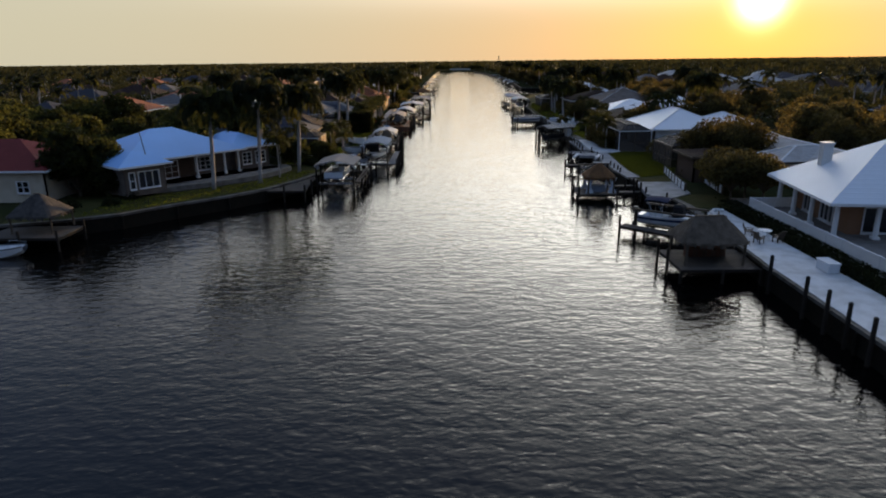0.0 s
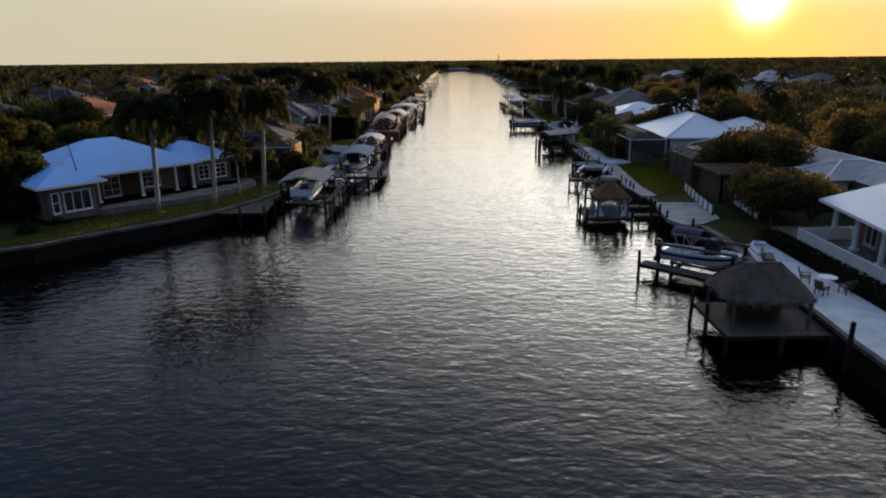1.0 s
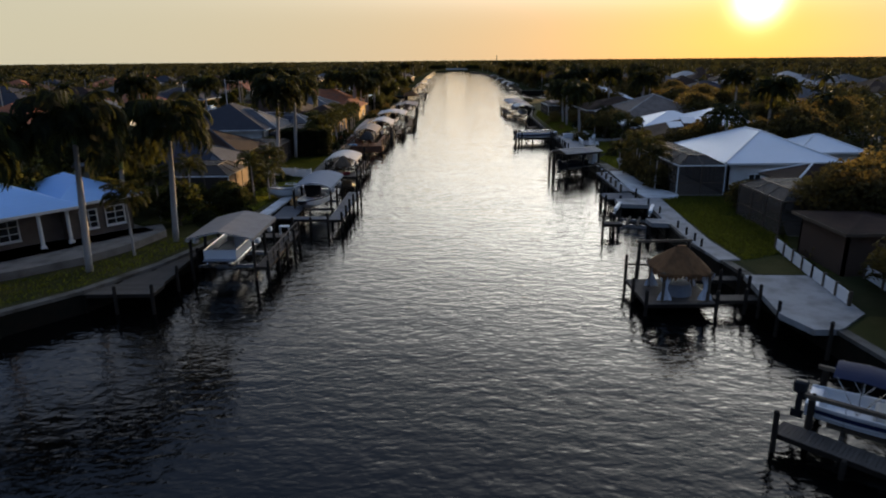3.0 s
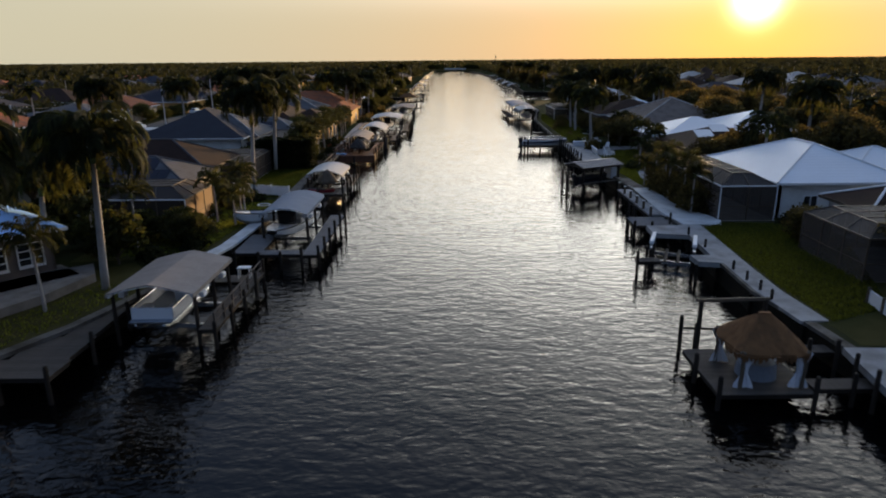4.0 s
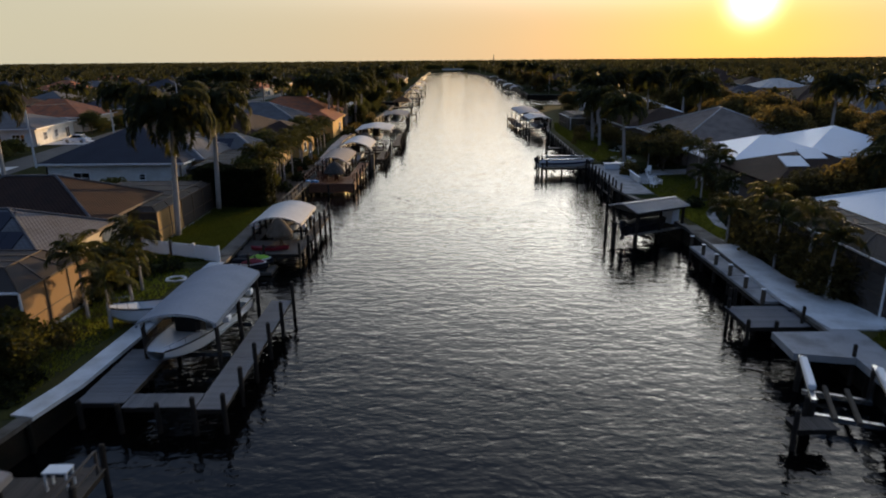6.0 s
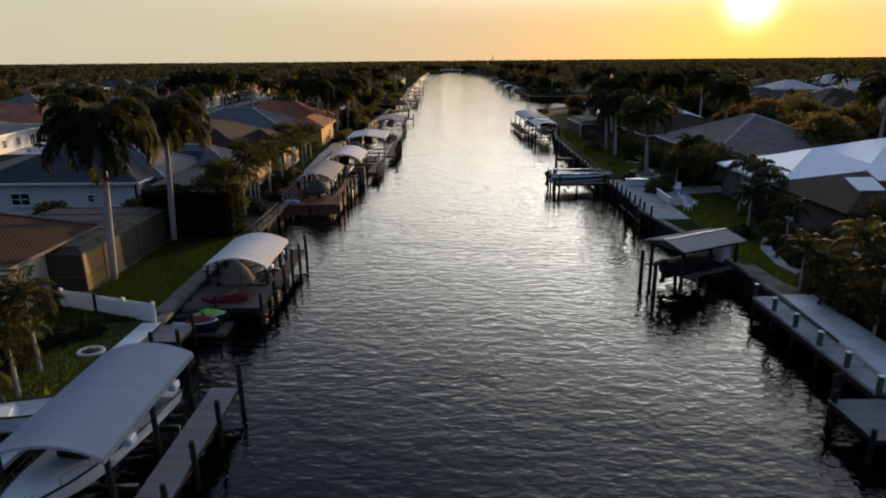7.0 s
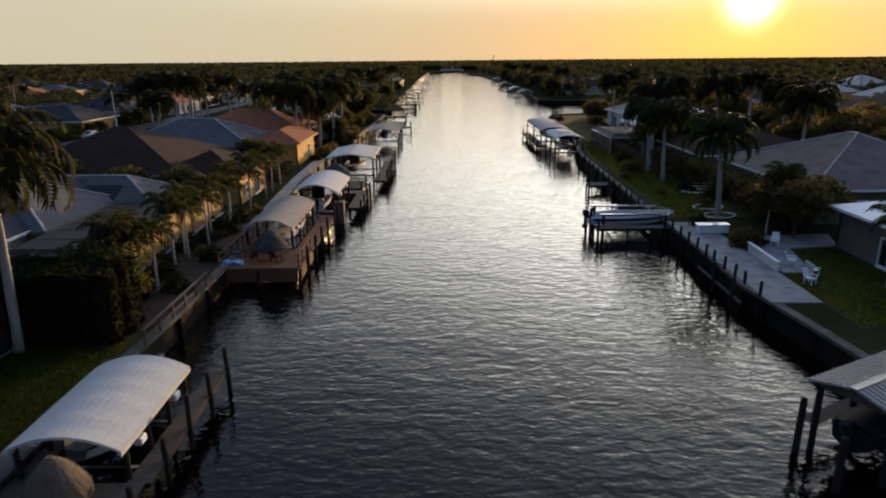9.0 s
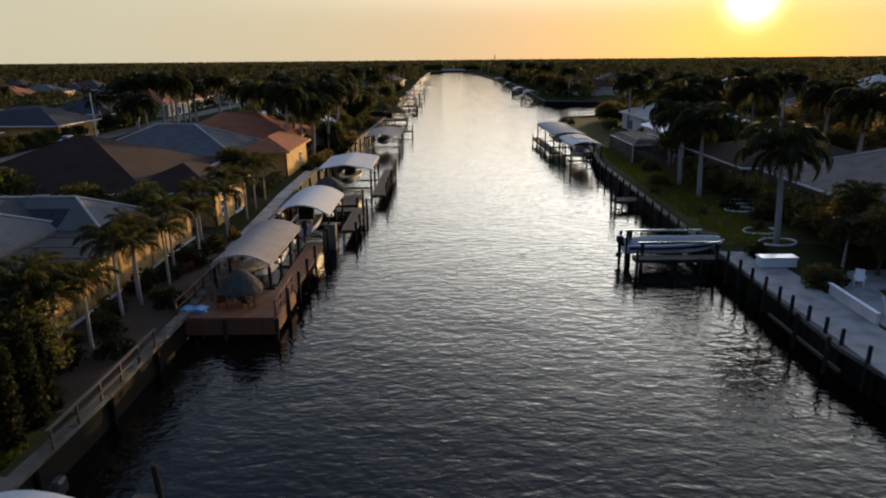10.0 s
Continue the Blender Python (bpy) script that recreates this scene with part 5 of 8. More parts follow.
pad("driveway_west", [(-50, 131), (-50, 138), (-40, 138), (-40, 131)], LAND - 0.1, LAND + 0.04, PALE, "pale concrete driveway", "pavement")
pad("driveway_west_far", [(-69.4, 176), (-60, 176), (-60, 182), (-69.4, 182)], LAND - 0.1, LAND + 0.042, PALE, "pale concrete driveway", "pavement")

# ---- houses on the west bank ----
house(pose(0, 0, LAND), [(-56, 58.6, -41.2, 70)], 3.3, 0.42, STUCCO_CREAM, TILE_RED, "cream house with a dark red tiled roof among trees",
      [(0, "s", 11.6, 13.0, 1.0, 2.3, (1, 1)), (0, "s", 4, 6, 0.9, 2.3, (2, 1)), (0, "e", 4, 6, 0.9, 2.3, (1, 1))])
L1 = house(pose(-31.9, 65.5, 2.1, 0, 0, 50.7), [(-4, 2.4, 11.2, 12), (10.8, 1.4, 16.0, 10), (-5.6, -3.0, -1.0, 2.6)], 2.75, 0.45, STUCCO_TAUPE, BLUE_ROOF,
           "taupe house with light blue metal hip roof and columned porch",
           [(0, "s", 5.6, 7.4, 0.1, 2.2, (1, 2)), (0, "s", 9.6, 11.8, 0.5, 2.2, (2, 2)), (1, "s", 1.0, 2.4, 0.6, 2.2, (1, 2)), (1, "s", 3.0, 4.6, 0.6, 2.2, (1, 2)), (1, "e", 1.0, 3.0, 0.6, 2.2, (2, 1)),
            (2, "s", 0.5, 1.2, 0.4, 2.3, (0, 1)), (2, "s", 1.5, 3.9, 0.4, 2.3, (2, 0)), (2, "e", 1.0, 3.4, 0.4, 2.3, (2, 1))],
           roofs=[(-3.6, 0.4, 11.0, 12), (10.4, 1.2, 16.2, 10.2), (-5.7, -3.1, -0.9, 3.4)])
# dark sheet over the taupe wall, the porch's shade put into its colour
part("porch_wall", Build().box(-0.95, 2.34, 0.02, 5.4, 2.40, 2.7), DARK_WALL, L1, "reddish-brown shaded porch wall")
for u in (0.4, 4.8, 8.6, 10.6):
    column(L1, u, 0.4, 0, 2.75, 0.15)
part("porch_floor", Build().box(-1.2, -0.9, -0.3, 16.6, 2.39, -0.02), PAVER, L1)
pad("terrace_west", [(-36.5, 62.5), (-33.4, 61.2), (-29.6, 64.0), (-25.5, 67.2), (-22.6, 70.2), (-20.6, 74.0), (-19.7, 77.8), (-21.0, 80.0), (-33, 69.5)], LAND - 0.2, 2.08, PAVER, "raised paved terrace round the porch", "terrace")
house(pose(0, 0, LAND), [(-37, 96.6, -21, 104.2), (-36, 104.4, -21.8, 114.6)], 3.0, 0.45, STUCCO_CREAM, TILE_GREY, "cream house with grey and brown roof tiles behind a pool cage",
      [(0, "e", 0.5, 1.4, 0.9, 2.3, (0, 1)), (0, "e", 2.4, 4.4, 0.1, 2.2, (1, 0)), (0, "s", 4, 7, 0.1, 2.2, (2, 0))], caps=TILE_GREY, roof_mats=(TILE_GREY, TILE_BROWN), trim=STUCCO_TAUPE)
screen_cage(-26, 90.8, -18.5, 97.4, LAND, 2.8, 0.9, "bronze pool cage with tan screens", 3, 3, mesh=SCREEN_DARK, sides=SUNLIT_TAN, white_edge=True)
screen_cage(-28.5, 109.6, -19.4, 122.2, LAND, 2.7, 0.35, "dark pool cage with ochre screened sides on a lawn", 3, 5, mesh=SCREEN_DARK, sides=SUNLIT_OCHRE, side_share=0.4)


def solar(x0, y0, x1, y1, eave, slope, u0, u1, rows, label, over=0.6, k=0):
    """Rows of dark panels on the south slope of a hip roof."""
    z, yb = LAND + eave + 0.2 + 0.03 * k, y0 - over
    c, s = math.cos(math.atan(slope)), math.sin(math.atan(slope))
    root = thing("solar_array", pose(0, 0, 0), label, "solar panels", "solar arrays")
    for r in range(rows):
        d0 = 0.35 + 2.07 * r
        inset = (d0 + 1.0) * c
        n = int((min(u1, x1 + over - inset) - max(u0, x0 - over + inset)) / 1.04)
        for i in range(n):
            x = max(u0, x0 - over + inset) + 1.04 * i
            pb = Build()
            lo, hi = (yb + d0 * c, z + d0 * s), (yb + (d0 + 2.0) * c, z + (d0 + 2.0) * s)
            o = 0.07
            pb.add([(x, lo[0], lo[1] + o), (x + 1.0, lo[0], lo[1] + o), (x + 1.0, hi[0], hi[1] + o), (x, hi[0], hi[1] + o),
                    (x, lo[0], lo[1] + 0.01), (x + 1.0, lo[0], lo[1] + 0.01), (x + 1.0, hi[0], hi[1] + 0.01), (x, hi[0], hi[1] + 0.01)],
                   [(0, 1, 2, 3), (7, 6, 5, 4), (0, 4, 5, 1), (1, 5, 6, 2), (2, 6, 7, 3), (3, 7, 4, 0)])
            part("panel", pb, SOLAR, root)
    return root


solar(-37, 96.6, -21, 104.2, 3.0, 0.45, -36, -20, 2, "dark solar panels on a grey tiled roof")
solar(-36, 145.4, -22.0, 151.0, 2.95, 0.5, -34, -24, 1, "dark solar panels on a grey hip roof")
house(pose(0, 0, LAND), [(-42, 132.4, -26.4, 150)], 3.1, 0.45, STUCCO_WHITE, TILE_DARK, "white house with a charcoal shingle roof",
      [(0, "s", 10.6, 11.4, 1.2, 2.0, (0, 1)), (0, "s", 3, 5, 0.9, 2.2, (1, 1))])
house(pose(0, 0, LAND), [(-36, 145.4, -22.0, 151.0), (-37, 135.6, -25.2, 145.8)], 2.95, 0.5, STUCCO_TAN, TILE_GREY, "ochre house with grey hip roofs behind a screened lanai",
      [(0, "e", 1.5, 3.1, 0.8, 2.2, (1, 1)), (1, "e", 3, 5, 0.1, 2.2, (1, 0))], caps=TILE_PALE, trim=STUCCO_TAUPE)
screen_cage(-25.0, 130.5, -18.6, 153.6, LAND, 2.75, 0.3, "flat dark lanai screen with ochre cloth sides beside a planted bed", 3, 9, mesh=SCREEN_BLACK, sides=SUNLIT_OCHRE)
house(pose(0, 0, LAND), [(-44, 157.6, -24, 176), (-26, 157.6, -17.8, 167)], 3.1, 0.42, STUCCO_TAN, TILE_BROWN, "ochre house with a brown hip roof",
      [(1, "e", 1.2, 3.0, 0.8, 2.2, (1, 1)), (1, "e", 5.0, 7.2, 0.1, 2.2, (1, 0)), (0, "s", 12, 14, 0.8, 2.2, (1, 1))])
house(pose(0, 0, LAND), [(-42, 180.4, -23.4, 194.0)], 3.1, 0.44, STUCCO_CREAM, TILE_GREY, "cream house with a broad grey hip roof", [(0, "s", 10, 12, 0.9, 2.2, (1, 1))], caps=TILE_PALE, trim=STUCCO_TAUPE)
house(pose(0, 0, LAND), [(-23.2, 183, -17.2, 195.6), (-39, 197.0, -19.4, 211.0)], 3.2, 0.44, STUCCO_TAN, TILE_CLAY, "ochre house with terracotta tiled roofs",
      [(0, "e", 7.5, 9.0, 0.9, 2.2, (1, 1)), (1, "e", 4, 6, 0.9, 2.2, (1, 1))], trim=STUCCO_TAN)
house(pose(0, 0, LAND), [(-36, 215, -18, 229)], 3.1, 0.40, STUCCO_WHITE, WHITE_ROOF, "white house with a pale metal roof", [(0, "e", 3, 6, 0.1, 2.2, (2, 0)), (0, "s", 10, 13, 0.8, 2.2, (1, 1))])
house(pose(-68.5, 172, LAND, 0, 0, 9), [(-16, 1.8, 0, 19), (-16.6, -1.8, -9.4, 7)], 3.0, 0.29, STUCCO_WHITE, TILE_GREY, "white house with a low grey hip roof across the street",
      [(0, "e", 3.2, 4.6, 0.8, 2.2, (1, 1)), (0, "e", 8.0, 9.4, 0.8, 2.2, (1, 1)), (0, "e", 13, 15, 0.1, 2.2, (1, 0)), (0, "s", 9.0, 10.4, 0.8, 2.2, (1, 1)), (0, "s", 12.0, 14.2, 0.8, 2.2, (2, 1)), (1, "s", 1.2, 5.6, 0.1, 2.3, (3, 0))])
pad("driveway_west_near", [(-63.2, 149.3), (-57.4, 150.8), (-56.8, 146.0), (-60.4, 141.6)], LAND - 0.1, LAND + 0.043, PALE, "pale concrete driveway across the street", "pavement")

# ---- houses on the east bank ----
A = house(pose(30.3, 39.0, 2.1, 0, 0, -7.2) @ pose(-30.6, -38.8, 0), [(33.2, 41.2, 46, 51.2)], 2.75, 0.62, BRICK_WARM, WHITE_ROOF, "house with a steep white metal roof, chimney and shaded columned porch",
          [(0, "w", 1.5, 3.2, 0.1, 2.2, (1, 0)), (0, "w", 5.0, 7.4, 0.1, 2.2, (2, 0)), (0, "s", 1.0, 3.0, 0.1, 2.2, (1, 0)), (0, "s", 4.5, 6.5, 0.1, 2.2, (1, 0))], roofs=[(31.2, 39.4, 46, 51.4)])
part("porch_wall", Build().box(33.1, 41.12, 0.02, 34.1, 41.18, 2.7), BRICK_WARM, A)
for x, y in ((31.6, 39.8), (31.6, 44.2), (31.6, 47.8), (31.6, 51.2), (34.6, 39.8), (38.2, 39.8), (42, 39.8)):
    column(A, x, y, 0, 2.75, 0.2)
chim = part("chimney", Build().box(33.05, 47.05, 3.4, 33.85, 47.9, 6.35, 0.03), STUCCO_WHITE, A)
part("chimney_cap", Build().box(32.98, 46.98, 6.355, 33.92, 47.97, 6.47, 0.03), WHITE_PAINT, chim)
part("porch_floor", Build().box(30.7, 38.8, -0.4, 46.2, 41.1, -0.01), PAVER, A)
part("porch_side_floor", Build().box(30.7, 41.12, -0.4, 33.15, 52.2, -0.01), PAVER, A)
house(pose(0, 0, LAND), [(42.2, 57.5, 47.6, 82.0), (36.8, 84.8, 50, 90.4), (39.4, 64.3, 42.0, 69.1)], 2.55, 0.42, STUCCO_WHITE, TILE_PALE, "white house with pale and brown hipped roofs half hidden by trees",
      [(0, "w", 3, 5, 0.9, 2.2, (1, 1)), (0, "w", 8, 11, 0.1, 2.2, (2, 0)), (1, "w", 1.5, 3.8, 0.1, 2.2, (1, 0))], caps=WHITE_PAINT, roofs=[(42.2, 57.5, 47.6, 82.0), (36.8, 84.8, 50, 90.4), (39.4, 63.9, 47.2, 69.3)], roof_mats=(TILE_PALE, TILE_BROWN, TILE_PALE), trim=BRONZE)
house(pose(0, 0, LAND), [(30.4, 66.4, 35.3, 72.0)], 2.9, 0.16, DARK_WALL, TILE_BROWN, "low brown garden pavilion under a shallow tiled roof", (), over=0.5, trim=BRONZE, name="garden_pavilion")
screen_cage(31.2, 76.5, 37.8, 84.2, LAND, 2.9, 0.7, "bronze pool cage with a pale edge", 3, 3, white_edge=False)
house(pose(0, 0, LAND), [(34.3, 93.9, 45.6, 109), (45.62, 101, 52.6, 107.5)], 3.15, 0.43, STUCCO_WHITE, WHITE_ROOF, "white house with a broad white metal hip roof",
          [(0, "s", 2.2, 3.6, 0.9, 2.1, (1, 0)), (0, "w", 3, 6, 0.1, 2.2, (2, 0)), (0, "w", 8, 11, 0.1, 2.2, (2, 0))], caps=WHITE_PAINT)
screen_cage(28.6, 93.0, 33.6, 107.0, LAND, 3.15, 0.9, "dark pool cage with a pale front frame", 2, 5, mesh=SCREEN, white_edge=True)
D = house(pose(0, 0, LAND), [(35, 128, 48, 140), (34.6, 117, 46, 128.5), (46, 133, 60, 147)], 3.1, 0.36, STUCCO_TAUPE, WHITE_ROOF, "taupe house with white metal and brown tiled roofs",
          [(1, "w", 2.0, 4.2, 0.8, 2.3, (2, 1)), (0, "w", 5, 8, 0.1, 2.2, (2, 0))], roofs=[(35, 128, 48, 140), (46, 133, 60, 147)])
db = Build()
hip_roof(db, 33.8, 116.2, 46.8, 128.6, 3.3, 0.36)
porch = part("porch_roof", db, TILE_BROWN, D, "brown tiled roof over the porch")
for u0, v0 in ((36.4, 119.2), (38.8, 120.6)):
    sk = Build()
    zs = [3.3 + 0.36 * (v - 116.2) + 0.06 for v in (v0, v0 + 1.9)]
    sk.add([(u0, v0, zs[0]), (u0 + 2.2, v0, zs[0]), (u0 + 2.2, v0 + 1.9, zs[1]), (u0, v0 + 1.9, zs[1]), (u0, v0, zs[0] - 0.1), (u0 + 2.2, v0, zs[0] - 0.1), (u0 + 2.2, v0 + 1.9, zs[1] - 0.1), (u0, v0 + 1.9, zs[1] - 0.1)],
           [(0, 1, 2, 3), (7, 6, 5, 4), (0, 4, 5, 1), (1, 5, 6, 2), (2, 6, 7, 3), (3, 7, 4, 0)])
    part("skylight", sk, GELCOAT, porch, "pale roof light")
house(pose(0, 0, LAND), [(36.8, 147, 54, 165.5)], 3.1, 0.42, STUCCO_TAUPE, TILE_TAUPE, "taupe house with a large taupe hip roof",
      [(0, "w", 3, 6, 0.1, 2.2, (2, 0)), (0, "w", 9, 11, 0.9, 2.2, (1, 1)), (0, "s", 3, 5, 0.9, 2.2, (1, 1))], caps=TILE_PALE)
house(pose(0, 0, LAND), [(35.6, 169, 52, 184)], 3.0, 0.30, STUCCO_TAUPE, TILE_BROWN, "low taupe house with a brown roof behind palms",
      [(0, "w", 3, 6, 0.1, 2.2, (2, 0)), (0, "w", 9, 12, 0.1, 2.2, (2, 0))])
screen_cage(30.2, 191.6, 36, 204.4, LAND, 2.6, 0.6, "grey screened summer house on a lawn", 2, 4, white_edge=True)
house(pose(0, 0, LAND), [(38, 196, 54, 212)], 3.2, 0.40, STUCCO_WHITE, WHITE_ROOF, "white house with a pale roof behind palms", [(0, "w", 4, 8, 0.1, 2.2, (2, 0))])
house(pose(0, 0, LAND), [(42, 222, 58, 240)], 3.2, 0.40, STUCCO_WHITE, TILE_PALE, "white house with pale tiles", [(0, "w", 4, 8, 0.1, 2.2, (2, 0))])

# ---- porch fence, hedge and seawall walk of the east house ----
fence = thing("balustrade", pose(30.0, 0, 1.55), "white slatted balustrade along a terrace", "fence")
for k in range(14):
    y = 24 + 26.8 * k / 13
    part("post", Build().box(-0.07, y - 0.07, 0, 0.07, y + 0.07, 1.5, 0.01), WHITE_PAINT, fence)
for z in (0.25, 1.4):
    part("rail", Build().box(-0.05, 24, z - 0.05, 0.05, 50.8, z + 0.05), WHITE_PAINT, fence)
    part("rail", Build().box(0.06, 50.75, z - 0.05, 4.0, 50.85, z + 0.05), WHITE_PAINT, fence)
slat_y, slat_x = Build().box(-0.02, -0.045, 0.3, 0.02, 0.045, 1.35).mesh("slat", WHITE_PAINT), Build().box(-0.045, -0.02, 0.3, 0.045, 0.02, 1.35).mesh("slat", WHITE_PAINT)
for k in range(200):
    part("slat", slat_y, None, fence).location = (0, 24.1 + 26.6 * k / 199, 0)
for k in range(30):
    part("slat", slat_x, None, fence).location = (0.15 + 3.8 * k / 29, 50.8, 0)
pad("terrace_east_house", [(30.05, 20), (48.5, 20), (48.5, 55), (30.05, 55)], LAND - 0.2, 2.05, PAVER, "raised paved terrace round the house", "terrace")
hedge(28.25, 20, 29.75, 52.5, LAND, LAND + 0.75, 9000, 0.11, 5, "low clipped hedge between walk and balustrade")

for k, y in enumerate((33.4, 29.0, 26.7, 24.7, 22.6, 20.2, 17.5)):
    mooring_post(23.55, y, 2.75)


# ---- east bank docks, in order along the canal ----
dock(pose(0, 0, 0), [(18.3, 35.6, 24.3, 40.6, 1.05, "x")], [(18.3, 35.6, 1.0), (21.3, 35.5, 1.0), (24.0, 35.5, 1.0), (18.2, 38.2, 1.9), (18.2, 40.5, 2.0), (21.5, 40.6, 1.0)], "square weathered timber dock under a thatched hut")
tiki_hut(pose(21.0, 38.2, 1.05), 2.55, 2.2, 1.75, 1.6, "grey-brown thatched hut standing on the dock", mat=THATCH_GREY, seed=3, ridge=0.4)
bar = thing("bar_counter", pose(21.2, 38.9, 1.05), "dark wooden bar counter under the thatch", "counter")
part("body", Build().box(-1.5, -0.25, 0, 1.5, 0.25, 0.98, 0.02), DECK, bar)
part("worktop", Build().box(-1.65, -0.35, 0.98, 1.65, 0.38, 1.04, 0.015), PILE_CAP, bar)
stool = thing("bar_stool", pose(20.2, 38.1, 1.05), "round wooden bar stool", "stool", "bar stools")
part("seat", Build().tube((0, 0, 0.72), (0, 0, 0.78), 0.18, n=12), DECK, stool)
for k in range(4):
    a = math.pi / 4 + k * math.pi / 2
    part("leg", Build().tube((0.2 * math.cos(a), 0.2 * math.sin(a), 0), (0.12 * math.cos(a), 0.12 * math.sin(a), 0.72), 0.02, n=6), PILE_CAP, stool)
for x in (20.9, 21.6, 22.3):
    copy_thing(stool, pose(x, 38.1, 1.05))

dock(pose(17.8, 49.5, 0, 0, 0, -45), [(0.0, -0.6, 9.4, 0.6, 0.85, "y")], [(0.1, -0.65, 1.9), (0.9, 0.75, 2.4), (2.6, -0.7, 0.8), (5.2, -0.7, 0.8), (7.6, -0.7, 0.8)], "narrow weathered pier beside a boat lift")


def open_lift(m, ax, ay, top, label, beams=True, motors=True, boxes=WHITE_PAINT, posts=2, rail=CHROME):
    root = thing("boat_lift", m, label, "boat lift", "boat lifts")
    for sx in (-1, 1):
        for k in range(posts):
            piling(root, -ax + 2 * ax * (k / (posts - 1)), sx * ay, top, 0.15)
        part("top_beam", Build().beam((-ax - 0.3, sx * ay, top + 0.11), (ax + 0.3, sx * ay, top + 0.11), 0.2, 0.16), rail, root)
        if motors:
            part("lift_motor", Build().box(-ax * 0.75, sx * ay - 0.16, top + 0.2, ax * 0.75, sx * ay + 0.16, top + 0.5, 0.06), boxes, root)
    if beams:
        for sx in (-0.55, 0.55):
            part("cradle_beam", Build().beam((sx * ax, -ay + 0.1, 0.45), (sx * ax, ay - 0.1, 0.45), 0.18, 0.25), CHROME, root)
            for sy in (-1, 1):
                part("cable", Build().tube((sx * ax, sy * (ay - 0.2), 0.45), (sx * ax, sy * (ay - 0.2), top), 0.012, n=4), CHROME, root)
        for sy in (-0.3, 0.3):
            part("bunk", Build().box(-ax * 0.8, sy * ay - 0.1, 0.58, ax * 0.8, sy * ay + 0.1, 0.75, 0.02), PILE_CAP, root)
    return root


open_lift(pose(22.0, 49.0, 0, 0, 0, -38), 2.6, 1.6, 2.2, "four-post boat lift beside the pier", motors=False, rail=PILE_CAP)
boat(pose(21.9, 48.9, 0.7, 0, 0, -38), 5.8, 2.2, "white and navy runabout with navy canvas top on a lift", stripe=GELCOAT_NAVY, top="bimini", console="dark", helm_at=0.14)

parapet = thing("low_parapet", pose(0, 0, LAND + 0.09), "low rounded white kerb at the end of the walk", "garden wall")
part("wall", Build().path([(26.0, 48.4, 0.1), (26.3, 50.4, 0.13), (26.9, 51.3, 0.15), (27.7, 51.0, 0.15)], [0.16, 0.17, 0.17, 0.16], 10), STUCCO_WHITE, parapet)
sofa = thing("garden_sofa", pose(26.0, 47.2, LAND + 0.09, 0, 0, 70), "dark woven garden sofa on the walk", "sofa")
part("seat", Build().box(-0.9, -0.4, 0.12, 0.9, 0.4, 0.42, 0.05), BRONZE, sofa)
part("backrest", Build().box(-0.9, 0.28, 0.425, 0.9, 0.42, 0.8, 0.05), BRONZE, sofa)
# furniture on the walk
table = thing("patio_table", pose(27.0, 41.6, LAND + 0.09), "white metal patio table on the seawall walk", "table")
part("tabletop", Build().tube((0, 0, 0.7), (0, 0, 0.74), 0.55, n=20), WHITE_PAINT, table)
for k in range(4):
    a = k * math.pi / 2 + 0.6
    part("leg", Build().tube((0.42 * math.cos(a), 0.42 * math.sin(a), 0), (0.3 * math.cos(a), 0.3 * math.sin(a), 0.7), 0.025, n=6), WHITE_PAINT, table)


def garden_chair(m, mat, label, group="garden chairs"):
    root = thing("garden_chair", m, label, "chair", group)
    part("seat", Build().box(-0.28, -0.28, 0.36, 0.28, 0.28, 0.42, 0.02), mat, root)
    part("backrest", Build().beam((0, 0.27, 0.4), (0, 0.5, 1.0), 0.54, 0.05), mat, root)
    for sx in (-1, 1):
        part("armrest", Build().box(sx * 0.3 - 0.05, -0.3, 0.58, sx * 0.3 + 0.05, 0.35, 0.62), mat, root)
        for sy in (-1, 1):
            part("leg", Build().box(sx * 0.26 - 0.03, sy * 0.25 - 0.03, 0, sx * 0.26 + 0.03, sy * 0.25 + 0.03, 0.6), mat, root)
    return root


chair = garden_chair(pose(26.2, 42.6, LAND + 0.09, 0, 0, 60), BRONZE, "dark metal garden chair on the seawall walk")
copy_thing(chair, pose(27.6, 40.6, LAND + 0.09, 0, 0, 200))
copy_thing(chair, pose(26.0, 40.4, LAND + 0.09, 0, 0, 120))
kb = thing("paddle_board", pose(24.9, 43.2, LAND + 0.09, 0, 0, 70), "blue paddle board lying on the walk", "paddle board")
part("board", Build().sheet(lambda u, v: ((u - 0.5) * 3.0, (2 * v - 1) * 0.38 * math.sqrt(max(0.02, 1 - (2 * u - 1) ** 4)), 0.13 + 0.05 * abs(2 * u - 1) ** 3), 16, 4, 0.11), TEAL_PLASTIC, kb)
part("deck_pad", Build().box(-0.5, -0.25, 0.132, 0.6, 0.25, 0.142), CANVAS_GREY, kb)
box = thing("dock_box", pose(27.5, 33.6, LAND + 0.09), "white fibreglass dock box on the walk", "storage box", "dock boxes")
part("body", Build().box(-0.4, -0.75, 0, 0.4, 0.75, 0.6, 0.05), GELCOAT, box)
part("lid", Build().box(-0.44, -0.79, 0.605, 0.44, 0.79, 0.72, 0.05), GELCOAT, box)

